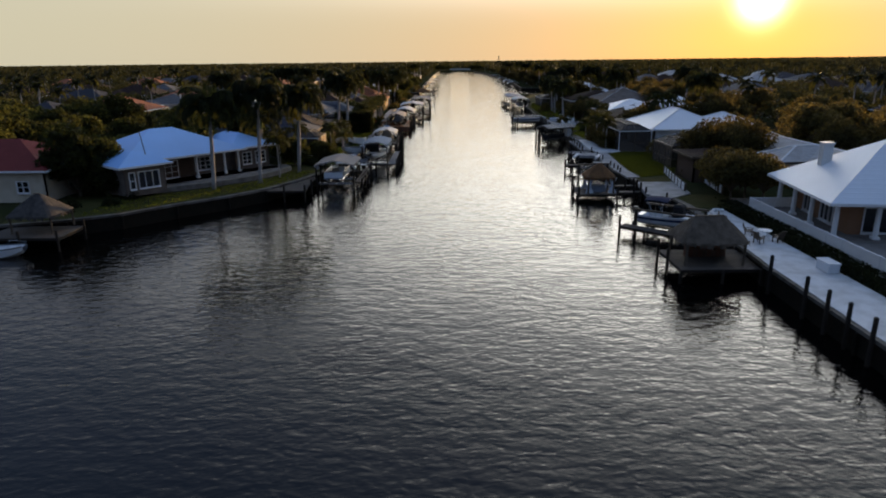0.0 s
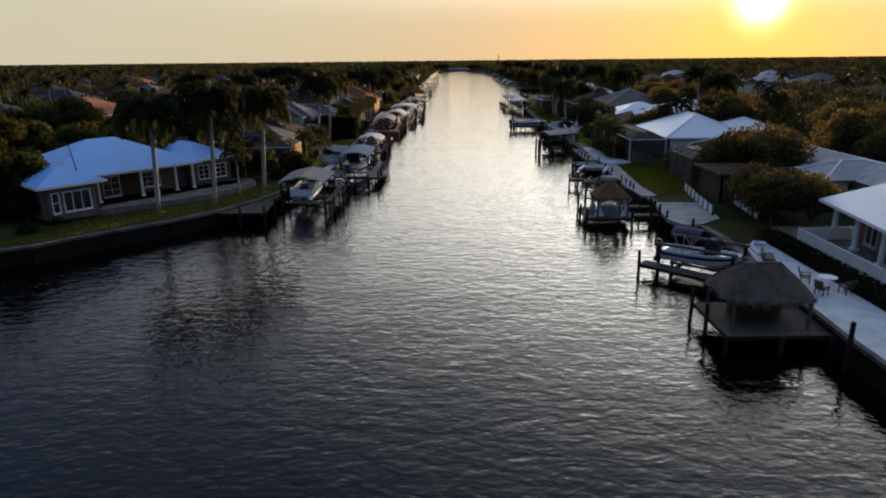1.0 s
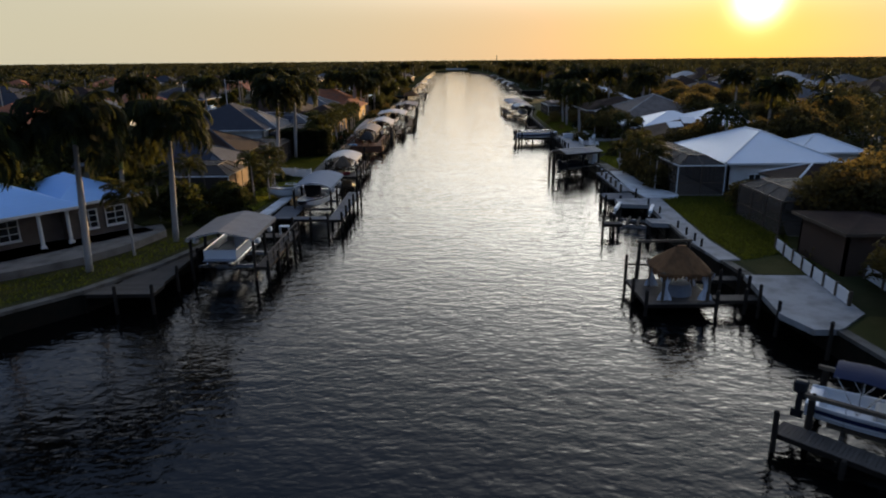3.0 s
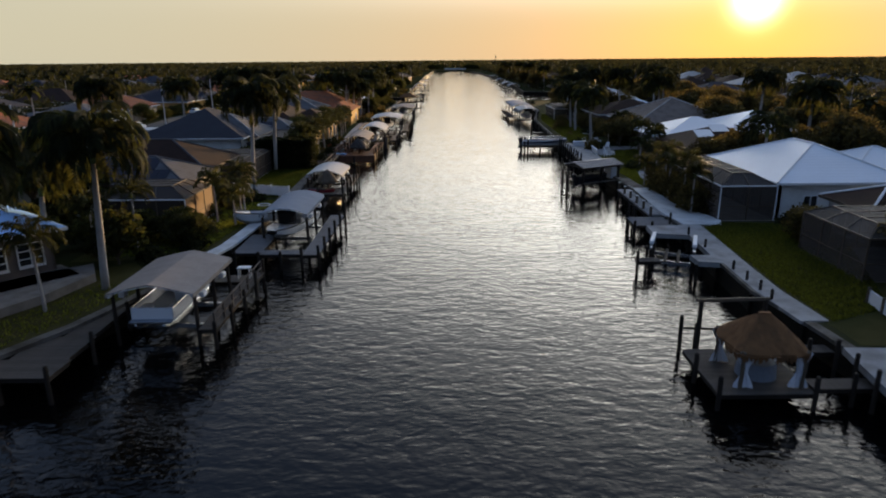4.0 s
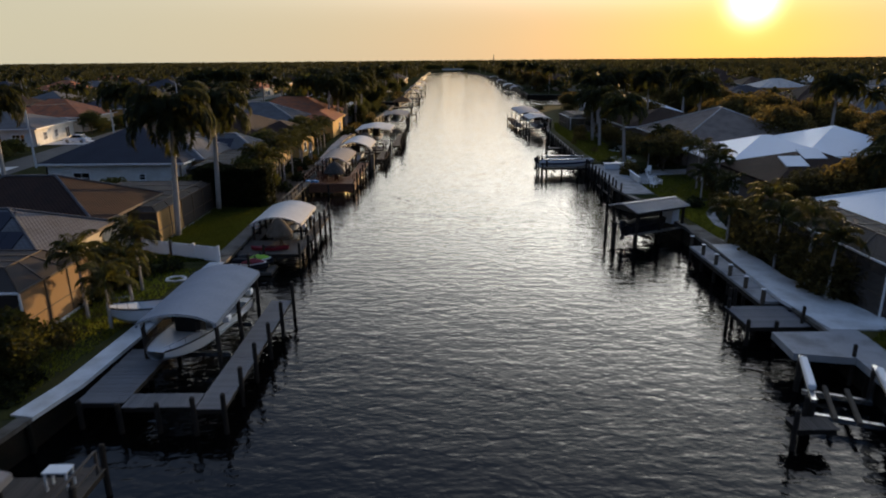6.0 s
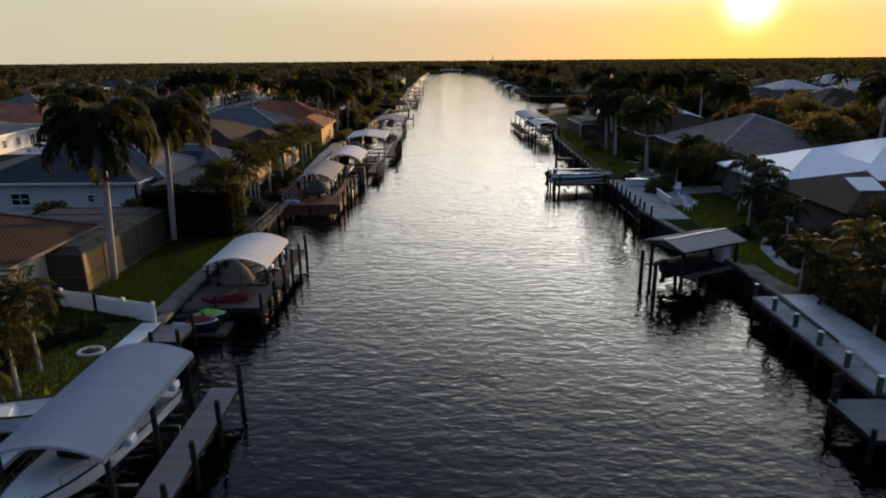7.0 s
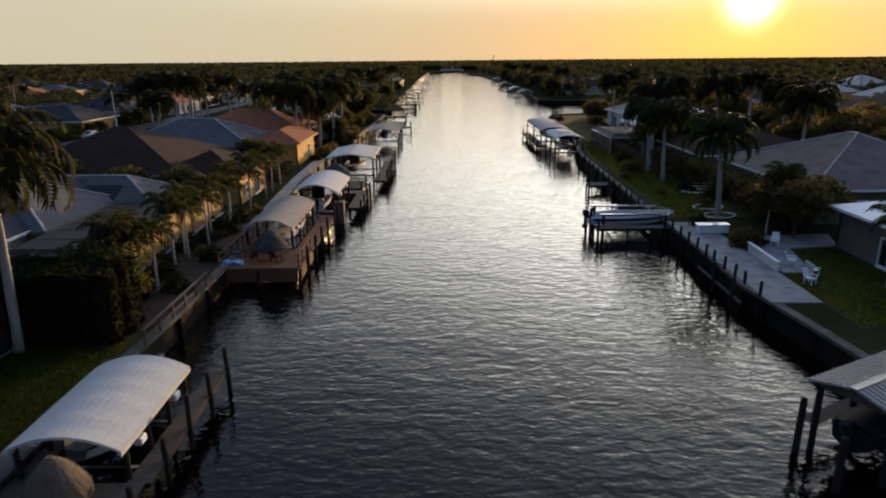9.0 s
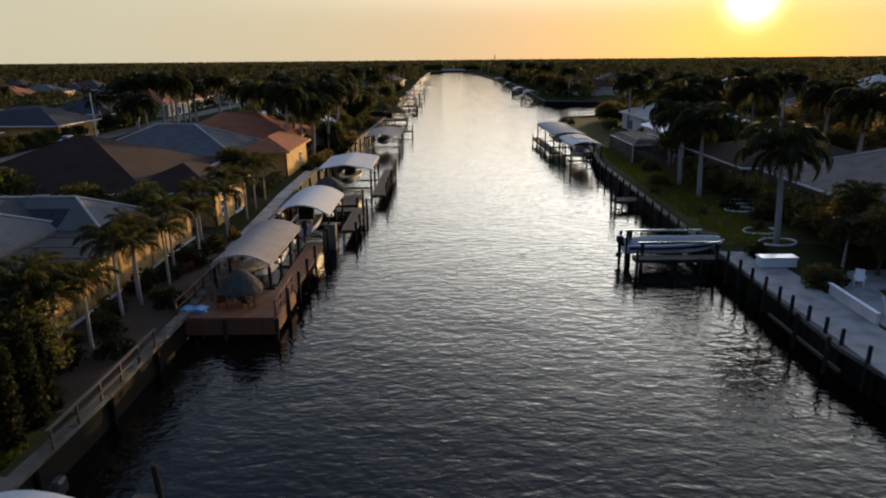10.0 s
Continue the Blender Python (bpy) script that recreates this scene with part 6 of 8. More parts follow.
# thatched dock pavilion with white curtains
dock(pose(0, 0, 0), [(16.5, 63.4, 21.0, 68.2, 0.8, "x"), (21.0, 63.6, 24.6, 64.6, 0.95, "y"), (21.0, 67.4, 24.6, 68.3, 0.95, "y")], [(16.5, 63.4, 1.7), (20.9, 63.3, 1.7), (22.8, 63.6, 1.7), (22.8, 67.4, 1.7), (16.9, 69.5, 2.2), (17.5, 68.9, 2.0), (21.0, 68.3, 1.7), (16.4, 66, 1.6)], "timber dock carrying a thatched pavilion")
hut = tiki_hut(pose(19.1, 65.3, 0.8), 1.75, 1.75, 1.85, 1.4, "square brown thatch pavilion with tied white curtains", mat=THATCH, ridge=0.12, seed=8)
for sx in (-1, 1):
    for sy in (-1, 1):
        cu = Build()
        cu.grid(lambda u, v: (sx * 1.28 + 0.08 * math.sin(u * 12.6) + (u - 0.5) * (0.9 - 0.66 * math.sin(v * math.pi) ** 2), sy * 1.36 + 0.06 * math.cos(u * 9.4), 0.05 + 1.8 * v), 14, 10)
        part("curtain", cu, CLOTH_WHITE, hut, "white curtain tied at the middle")
spa = thing("covered_table", pose(19.1, 65.4, 0.8), "round table under a grey fabric cover", "table")
part("cover", Build().path([(0, 0, 0.02), (0, 0, 0.55), (0, 0, 0.78), (0, 0, 0.84)], [0.95, 0.9, 0.8, 0.3], 20), CANVAS_GREY, spa)
gate = thing("timber_gantry", pose(0, 0, 0), "tall dark timber gantry beside the thatched pavilion", "gantry")
piling(gate, 17.4, 68.5, 3.4, 0.13)
piling(gate, 20.9, 68.7, 3.4, 0.13)
part("cross_beam", Build().beam((17.2, 68.5, 3.45), (21.1, 68.7, 3.45), 0.14, 0.16), PILE_CAP, gate)
part("low_beam", Build().beam((16.9, 69.4, 1.5), (20.9, 68.9, 1.5), 0.1, 0.12), PILE_CAP, gate)
pad("landing_east", [(23.0, 59.8), (23.7, 57.6), (25.2, 57.6), (27.8, 59.8), (28.6, 66.4), (24.0, 66.6)], LAND - 0.25, LAND + 0.1, DOCK_GREY, "grey concrete landing at the seawall", "pavement")
for x, y in ((23.1, 60.2), (23.4, 63.0), (23.4, 64.6), (23.5, 66.2), (24.4, 57.2)):
    mooring_post(x, y, 2.2, r=0.11)


def white_fence(pts, z, h, label, posts=PILE_CAP):
    root = thing("garden_fence", pose(0, 0, z), label, "fence", "garden fences")
    for a, b in zip(pts, pts[1:]):
        a, b = Vector((*a, 0)), Vector((*b, 0))
        n = max(1, round((b - a).length / 1.9))
        for k in range(n + 1):
            c = a.lerp(b, k / n)
            part("post", Build().box(c.x - 0.09, c.y - 0.09, -0.1, c.x + 0.09, c.y + 0.09, h + 0.16, 0.01), posts, root)
        m = n
        for k in range(m):
            c, d = a.lerp(b, (k + 0.04) / m), a.lerp(b, (k + 0.96) / m)
            part("panel", Build().beam(c + Vector((0, 0, h * 0.5)), d + Vector((0, 0, h * 0.5)), 0.04, h * 0.86), WHITE_PAINT, root)
        for zz in (0.12, h):
            part("rail", Build().beam(a + Vector((0, 0, zz)), b + Vector((0, 0, zz)), 0.05, 0.08), WHITE_PAINT, root)
    return root


white_fence([(29.2, 72.8), (28.2, 66.0), (27.6, 61.0)], LAND, 0.85, "pale fence along the lawn's edge")
white_fence([(31.7, 66.0), (31.0, 59.4)], LAND, 0.9, "pale fence beside the trees")

# empty boat lift in its slip, and a small dock
pad("slip_east", [(22.2, 80.9), (24.0, 80.5), (25.3, 85.5), (25.7, 91.2), (21.6, 91.2), (21.4, 88.6), (24.2, 88.0), (23.7, 82.4), (22.2, 82.5)], LAND - 0.3, LAND + 0.082, DOCK_GREY, "grey concrete apron round a boat slip", "pavement")
dock(pose(0, 0, 0), [(18.4, 82.6, 20.2, 83.6, 1.05, "y")], [(18.4, 82.7, 1.9), (19.4, 83.8, 1.9), (22.2, 81.0, 1.3)], "short timber finger beside an empty boat lift")
open_lift(pose(21.9, 85.2, 0, 0, 0, 68), 2.0, 1.55, 1.65, "empty four-post boat lift with white motor boxes")
dock(pose(0, 0, 0), [(21.1, 92.7, 24.9, 95.9, 1.2, "x")], [(21.1, 92.8, 1.6), (22.6, 92.6, 1.6), (21.5, 96.2, 2.3), (22.0, 96.6, 2.1), (21.2, 95.6, 1.8)], "small square bleached timber dock", wood=DOCK_PALE)
for y in (73.4, 75.0, 76.9, 79.1, 84.5, 88.2, 93.2):
    mooring_post(23.75 + 0.03 * (y - 73), y, 2.2, r=0.10, label="square dark post on the edge of the seawall walk")

def wall_dock(y0, y1, n):
    """A concrete dock in bays along the seawall, each slab on its own bearer, with square posts between."""
    root = thing("seawall_dock", pose(0, 0, 0), "grey concrete dock in bays along the seawall", "dock")
    step = (y1 - y0) / n
    for k in range(n):
        y, x = y0 + step * k, 23.42 + 0.018 * step * k
        part("slab", Build().box(x, y + 0.02, 1.18, x + 1.72, y + step - 0.02, 1.36 + 0.008 * (k % 3), 0.02), DOCK_GREY, root)
        part("edge_beam", Build().box(x + 0.04, y, 0.86, x + 0.22, y + step, 1.175), PILE, root)
    for k in range(n + 1):
        y, x = y0 + step * k, 23.42 + 0.018 * step * k
        part("bearer", Build().box(x + 0.02, y - 0.12, 0.84, x + 1.7, y + 0.12, 1.17), PILE, root)
        piling(root, x + 0.12, y, 0.84, 0.13)
        post = part("post", Build().box(x + 0.02, y - 0.1, 1.2, x + 0.24, y + 0.1, 2.15, 0.02), PILE_CAP, root)
        part("post_cap", Build().box(x - 0.01, y - 0.13, 2.152, x + 0.27, y + 0.13, 2.2, 0.01), WHITE_PAINT, post)
    return root


wall_dock(96.2, 108.4, 5)

# roofed dock
roofed = thing("roofed_dock", pose(22.3, 115.0, 0, 0, 0, 27), "weathered boathouse with a ribbed metal gable roof", "boathouse")
for s in (-1, 1):
    pane = part("metal_roof", Build().sheet(lambda u, v: (-3.1 + 6.2 * u, s * 1.85 * (1 - v), 3.22 + 0.45 * v), 2, 1, 0.05), GALV, roofed)
    for k in range(23):
        x = -3.05 + 6.1 * k / 22
        part("roof_rib", Build().beam((x, s * 1.85, 3.25), (x, s * 0.04, 3.69), 0.05, 0.05), GALV, pane)
part("ridge_cap", Build().box(-3.15, -0.18, 3.65, 3.15, 0.18, 3.72, 0.02), GALV, roofed)
for sx in (-1, 1):
    gb = Build()
    gb.add([(sx * 2.95, -1.7, 3.1), (sx * 2.95, 1.7, 3.1), (sx * 2.95, 0, 3.6), (sx * 2.9, -1.7, 3.1), (sx * 2.9, 1.7, 3.1), (sx * 2.9, 0, 3.6)], [(0, 1, 2), (5, 4, 3), (0, 3, 4, 1), (1, 4, 5, 2), (2, 5, 3, 0)])
    part("gable_board", gb, PILE_CAP, roofed)
for x in (-2.7, 0.0, 2.7):
    for y in (-1.45, 1.45):
        piling(roofed, x, y, 3.1, 0.15)
for y in (-1.45, 1.45):
    part("eave_beam", Build().beam((-3.0, y, 3.02), (3.0, y, 3.02), 0.14, 0.22), PILE, roofed)
dk = Build()
planks(dk, -2.9, -2.0, 3.4, -1.3, 1.3, "y")
planks(dk, -2.9, 1.3, 3.4, 2.0, 1.3, "y")
planks(dk, 2.3, -1.3, 3.4, 1.3, 1.3, "x")
part("decking", dk, WOOD, roofed)
for x in (-0.9, 0.9):
    part("cradle_beam", Build().beam((x, -1.4, 0.6), (x, 1.4, 0.6), 0.16, 0.22), PILE, roofed)
part("storage_locker", Build().box(2.3, -0.6, 1.32, 3.2, 0.6, 2.7, 0.03), WHITE_PAINT, roofed)
boat(pose(22.0, 114.85, 0.68, 0, 0, 27), 4.6, 1.9, "small dark boat under a black cover in the boathouse", cover=CANVAS_BLACK, hull=BLACK)
mooring_post(18.5, 114.9, 2.5, r=0.15)
mooring_post(18.6, 112.2, 2.4, r=0.15)

# long seawall terrace with posts, low rail and two leaning piles
for y in (129.3, 131.4, 132.9, 134.6, 136.3, 137.8, 139.6, 141.4, 143.2, 145.2, 147.0):
    mooring_post(23.75, y, 2.45, r=0.11, label="dark post with a pale cap on the seawall terrace")
low = thing("low_dock_rail", pose(0, 0, 0), "old low timber rail on piles before the seawall", "dock rail")
piling(low, 22.9, 131.2, 2.1, 0.13)
piling(low, 22.9, 134.2, 2.2, 0.13)
part("rail", Build().beam((22.95, 130.0, 0.75), (23.1, 137.5, 0.75), 0.12, 0.16), PILE_CAP, low)
wl = thing("terrace_wall", pose(0, 0, LAND), "low white terrace wall", "garden wall")
part("wall", Build().wall((27.3, 133.8), (27.6, 138.8), 0, 0.75, 0.18), STUCCO_WHITE, wl)
part("coping", Build().wall((27.27, 133.75), (27.57, 138.85), 0.755, 0.82, 0.26), WHITE_PAINT, wl)
bench = thing("boat_box", pose(26.9, 144.4, LAND + 0.06), "white fibreglass bench locker on the lawn edge", "storage box")
part("body", Build().box(-1.3, -0.45, 0, 1.3, 0.45, 0.7, 0.08), GELCOAT, bench)
part("lid", Build().box(-1.35, -0.5, 0.705, 1.35, 0.5, 0.8, 0.06), GELCOAT, bench)
lg = garden_chair(pose(28.0, 131.2, LAND + 0.1, 0, 0, 30), WHITE_PAINT, "white garden chair on the patio", "white garden chairs")
for x, y, r in ((29.2, 133.0, 100), (28.9, 135.2, 60), (30.2, 140.2, -30)):
    copy_thing(lg, pose(x, y, LAND + 0.1, 0, 0, r))

# lift with the white and blue boat
dock(pose(0, 0, 0), [(17.6, 147.0, 25.2, 148.2, 1.3, "y")], [(17.7, 147.0, 2.0), (20.4, 146.9, 1.4), (22.6, 146.9, 1.4), (24.6, 146.9, 1.4), (17.6, 149.6, 2.6), (18.1, 150.4, 2.6), (17.6, 151.4, 2.4)], "timber pier beside an open boat lift")
open_lift(pose(21.4, 150.4, 0), 2.9, 1.9, 2.1, "open boat lift holding a white boat", motors=False)
boat(pose(21.6, 150.4, 0.75), 8.0, 2.6, "white boat with a blue stripe on an open lift", stripe=GELCOAT_NAVY, console="white", top="none", cover=CANVAS_GREY)
for k, (x, y) in enumerate(((24.1, 153.0), (24.2, 155.4), (24.3, 158), (24.4, 160.5), (24.4, 163), (24.5, 166), (24.6, 168.6), (24.7, 172), (24.8, 175), (24.9, 178), (25.0, 181), (25.2, 185), (25.3, 189))):
    mooring_post(x - 0.4, y, 2.3, r=0.10, label="dark post on the edge of the seawall")
dock(pose(0, 0, 0), [(21.9, 168.9, 24.6, 171.0, 1.0, "x")], [(21.9, 169.0, 2.8), (22.0, 171.0, 2.8)], "small timber landing with two tall posts")
canopy(22.4, 196.5, 27.2, 207, 3.5, 0.5, CANVAS_WHITE, "boat lift under a white fabric canopy", group="boat lift canopies")
canopy(22.0, 209.5, 27.4, 229, 3.6, 0.4, CANVAS_GREY, "long boat lift under a grey fabric canopy")
boat(pose(24.8, 201, 1.1, 0, 0, -90), 8, 2.7, "white cruiser on a lift under the canopy", top="hard", console="white")
boat(pose(24.6, 218, 1.1, 0, 0, -90), 8, 2.7, "white boat stored under the canopy", console="white")
dock(pose(0, 0, 0), [(20.6, 205, 22.2, 226, 1.2, "x")], [(20.7, 205, 2.0), (20.7, 210, 2.0), (20.7, 215, 2.1), (20.7, 220, 2.0), (20.7, 225, 2.2)], "timber side dock with pilings")

# ---- west bank docks, in order along the canal ----
dock(pose(0, 0, 0), [(-39, 45.0, -32.2, 49.2, 1.25, "x")], [(-39, 45, 1.9), (-35.6, 44.9, 1.9), (-32.3, 45, 1.9), (-32.2, 49, 1.9)], "grey timber dock under a thatched hut")
tiki_hut(pose(-35.3, 48.0, 1.25), 2.2, 2.1, 1.6, 1.7, "round grey thatched hut on a dock", mat=THATCH_DARK, ridge=0.1, seed=12)
boat(pose(-37.5, 43.6, -0.35, 0, 0, 5), 6.2, 2.3, "pale boat moored at the dock", console="white")
dock(pose(0, 0, 0), [(-19.4, 64.4, -15.0, 66.4, 1.35, "x"), (-18.2, 66.4, -15.2, 69.2, 1.35, "x"), (-17.0, 69.2, -15.4, 73.6, 1.35, "x")], [(-17.4, 64.3, 1.9), (-15.0, 64.3, 2.0), (-15.1, 68.5, 1.9), (-15.3, 73, 1.9)], "wedge-shaped grey timber dock at the bend of the seawall")
canopy(-15.0, 70.3, -10.1, 77.0, 3.35, 0.55, CANVAS_TAN, "boat lift under a tan fabric canopy", flat=True)
pontoon_boat(pose(-12.7, 73.4, 0.95, 0, 0, -90), "white pontoon boat on a lift under the tan canopy")
dock(pose(0, 0, 0), [(-10.0, 70.2, -9.0, 80.2, 1.25, "x"), (-14.0, 78.2, -10.0, 79.6, 1.25, "y")], [(-9.1, 70.3, 1.7), (-9.0, 72.9, 1.7), (-9.0, 75.5, 1.7), (-9.0, 78, 2.0), (-9.1, 80.2, 2.2)], "narrow timber catwalk beside a boat lift", rails=(((-9.1, 70.4, 1.2), (-9.1, 79.8, 1.2)),))
white_chest = thing("fish_cleaning_table", pose(-10.0, 79.0, 1.28), "white fish-cleaning table at the catwalk's end", "table")
part("tabletop", Build().box(-0.45, -0.26, 0.72, 0.45, 0.26, 0.78, 0.02), WHITE_PAINT, white_chest)
part("basin", Build().box(-0.22, -0.18, 0.62, 0.22, 0.18, 0.718), CHROME, white_chest)
for sx in (-1, 1):
    for sy in (-1, 1):
        part("leg", Build().box(sx * 0.38 - 0.03, sy * 0.2 - 0.03, 0, sx * 0.38 + 0.03, sy * 0.2 + 0.03, 0.718), WHITE_PAINT, white_chest)
dock(pose(0, 0, 0), [(-12.8, 84.9, -10.6, 90.4, 1.25, "x"), (-10.55, 84.5, -7.25, 85.7, 1.25, "y"), (-7.2, 84.3, -5.9, 97.4, 1.25, "x")], [(-12.6, 84.8, 1.4), (-10.6, 84.4, 1.5), (-8.9, 84.4, 1.5), (-7.2, 84.2, 1.9), (-5.9, 84.3, 2.0), (-5.85, 86.6, 2.1), (-5.85, 89, 2.2), (-5.8, 91.6, 2.2), (-5.8, 94.4, 2.3), (-5.8, 97.4, 2.5)], "bleached grey timber dock round a boat lift", wood=DOCK_PALE)
canopy(-11.6, 88.8, -7.6, 96.8, 3.4, 0.5, CANVAS_GREY, "boat lift under an arched grey canopy")
boat(pose(-9.75, 92.0, 1.0, 0, 0, -99), 8.4, 2.8, "white boat with a dark covered console on a lift", console="dark", top="none", helm_at=0.10)
boat(pose(-13.4, 93.6, LAND - 0.05, 0, 0, 200), 3.9, 1.5, "small white skiff lying on the bank", console="none", outboards=1)
dock(pose(0, 0, 0), [(-12.6, 102.4, -10.7, 104.7, 1.35, "x")], [(-10.75, 102.5, 2.0), (-10.75, 104.6, 2.1), (-12.2, 102.4, 1.9)], "small bleached timber landing on the seawall", wood=DOCK_PALE)
pwc_dock = thing("floating_dock", pose(-11.2, 106.7, 0), "low timber jet-ski dock beside the seawall", "floating dock")
part("float", Build().box(-1.7, -0.95, 0.02, 1.8, 0.95, 0.3, 0.05), WOOD, pwc_dock)
for y in (-0.5, 0.5):
    part("cradle", Build().box(-1.0, y - 0.34, 0.305, 1.3, y + 0.34, 0.42, 0.03), BLACK, pwc_dock)


def jet_ski(m, deck_mat, trim_mat, label):
    root = thing("jet_ski", m, label, "jet ski", "jet skis")

    def beam_at(u):
        return 0.5 * min(1.0, 0.8 + u) * (1 - max(0.0, (u - 0.5) / 0.52) ** 2.2)

    part("hull", Build().sheet(lambda u, v: ((u - 0.5) * 3.0, (2 * v - 1) * beam_at(u), 0.40 + 0.22 * u * u), 14, 6, 0.38), BLACK, root)
    part("trim", Build().sheet(lambda u, v: (-1.4 + 2.7 * u, (2 * v - 1) * beam_at(0.03 + 0.9 * u) * 0.98, 0.48 + 0.18 * u * u), 12, 4, 0.07), GELCOAT, root)
    part("deck", Build().sheet(lambda u, v: (-0.5 + 1.7 * u, (2 * v - 1) * beam_at(0.33 + 0.57 * u) * 0.8, 0.56 + 0.34 * math.sin(0.4 + u * 2.3) * (1 - 0.7 * (2 * v - 1) ** 2)), 12, 8, 0.1), deck_mat, root, "bright moulded front hood")
    for sy in (-1, 1):
        part("footwell_mat", Build().box(-1.3, sy * 0.34 - 0.1, 0.5, 0.1, sy * 0.34 + 0.1, 0.53, 0.01), trim_mat, root)
    part("seat", Build().sheet(lambda u, v: (-1.25 + 1.5 * u, (2 * v - 1) * (0.22 - 0.06 * u), 0.86 + 0.08 * math.sin(u * 4.0) - 0.1 * (2 * v - 1) ** 2), 10, 6, 0.34), BLACK, root)
    part("handlebar", Build().tube((0.42, -0.36, 1.1), (0.42, 0.36, 1.1), 0.03, n=7), BLACK, root)
    part("steering_column", Build().tube((0.62, 0, 0.78), (0.42, 0, 1.1), 0.07, n=7), BLACK, root)
    return root


jet_ski(pose(-11.1, 107.2, 0.42, 0, 0, 4), LIME_PLASTIC, TEAL_PLASTIC, "jet ski with lime, white and blue trim on its dock")
jet_ski(pose(-11.2, 106.2, 0.42, 0, 0, -3), RED_PLASTIC, GELCOAT, "dark jet ski with red and white trim on its dock")
ky = thing("kayak", pose(-10.2, 108.7, 1.2, 0, 0, 2), "red plastic kayak lying on the dock", "kayak")
part("hull", Build().sheet(lambda u, v: ((u - 0.5) * 3.0, (2 * v - 1) * 0.34 * math.sin(math.pi * (0.03 + 0.94 * u)) ** 0.6, 0.3 + 0.12 * (2 * u - 1) ** 4 - 0.10 * (1 - (2 * v - 1) ** 2)), 18, 6, 0.22), RED_PLASTIC, ky)
part("cockpit_rim", Build().path([(0.45 * math.cos(a * math.pi / 8), 0.22 * math.sin(a * math.pi / 8), 0.31) for a in range(17)], [0.03] * 17, 6), BLACK, ky)
dock(pose(0, 0, 0), [(-12.8, 107.6, -7.6, 111.6, 1.2, "x"), (-12.8, 111.6, -11.9, 120, 1.2, "x"), (-8.3, 111.6, -7.4, 120.5, 1.2, "x")], [(-10.4, 107.5, 2.0), (-7.6, 107.6, 2.1), (-7.4, 110.2, 2.1), (-7.4, 113, 2.2), (-7.4, 115.4, 2.7), (-7.4, 118, 2.4), (-7.4, 120.5, 2.4), (-12.7, 107.5, 1.5)], "grey timber dock under an arched canopy", rails=())
canopy(-12.5, 111.4, -8.2, 118.0, 2.7, 0.6, CANVAS_WHITE, "boat lift under a tall arched white canopy", posts=4)
boat(pose(-10.3, 115.6, 1.0, 0, 0, -90), 7.2, 2.5, "white boat with dark canvas under an arched lift canopy", console="dark", top="none")
thatch_parasol(pose(-9.6, 109.7, 1.2), 1.08, 1.2, 1.25, "domed grey thatched sunshade on the dock before a canopy", seed=61, mat=THATCH_GREY)
bistro = thing("deck_table", pose(-9.6, 110.3, 1.2), "small round wooden table under the thatched sunshade", "table")
part("tabletop", Build().tube((0, 0, 0.68), (0, 0, 0.72), 0.42, n=18), DECK, bistro)
part("pedestal", Build().tube((0, 0, 0.04), (0, 0, 0.68), 0.05, n=8), BRONZE, bistro)
part("base", Build().tube((0, 0, 0), (0, 0, 0.04), 0.26, n=14), BRONZE, bistro)
white_fence([(-19.6, 107.1), (-17.1, 106.2), (-12.9, 104.6)], LAND, 1.15, "low white panel fence across the lawn", WHITE_PAINT)
ring = thing("planter_ring", pose(-14.6, 100.8, LAND), "pale stone ring round a planting bed", "planter")
part("kerb", Build().path([(0.62 * math.cos(a * math.pi / 12), 0.5 * math.sin(a * math.pi / 12), 0.06) for a in range(25)], [0.1] * 25, 6), PALE, ring)
# timber handrail on the seawall and the big stained deck
rail = thing("seawall_handrail", pose(-12.45, -1.6, LAND + 0.06), "weathered timber handrail along the seawall", "railing")
for k in range(6):
    part("post", Build().box(-0.05, 124.3 + 1.85 * k - 0.05, 0, 0.05, 124.3 + 1.85 * k + 0.05, 0.95), WOOD, rail)
for z in (0.45, 0.95):
    part("rail", Build().box(-0.07, 124.1, z - 0.03, 0.07, 133.8, z + 0.03), WOOD, rail)
deck = dock(pose(0, 0, 0), [(-13.3, 136.2, -7.2, 141.0, 1.4, "x"), (-13.3, 141.0, -12.3, 152.5, 1.4, "x"), (-8.4, 141.0, -7.0, 152.5, 1.4, "x")], [(-7.1, 136.2, 1.3), (-10.2, 136.1, 1.3), (-7.0, 139, 2.3), (-7.0, 142, 2.3), (-7.0, 145, 2.3), (-7.0, 148, 2.4), (-6.8, 151, 2.6), (-6.8, 152.6, 2.6)], "stained timber deck with plank skirting over the water", wood=DECK, rails=(((-13.1, 136.4, 1.4), (-13.1, 150, 1.4)), ((-7.2, 136.5, 1.4), (-7.2, 141, 1.4))))
board_x, board_y = Build().box(0.005, 0, 0.35, 0.128, 0.05, 1.36).mesh("skirting_board", DECK), Build().box(0, 0.005, 0.35, 0.05, 0.125, 1.36).mesh("skirting_board", DECK)
for k in range(46):
    part("skirting_board", board_x, None, deck).location = (-13.3 + 6.1 * k / 46, 136.10, 0)
for k in range(40):
    part("skirting_board", board_y, None, deck).location = (-7.16, 136.15 + 5.2 * k / 40, 0)
canopy(-12.4, 140.6, -8.5, 150.2, 3.35, 0.65, CANVAS_TAN, "boat lift under a tan arched canopy", posts=4)
boat(pose(-10.3, 145.6, 1.15, 0, 0, -90), 7.4, 2.5, "white boat on a lift under the tan canopy", console="white", top="none")
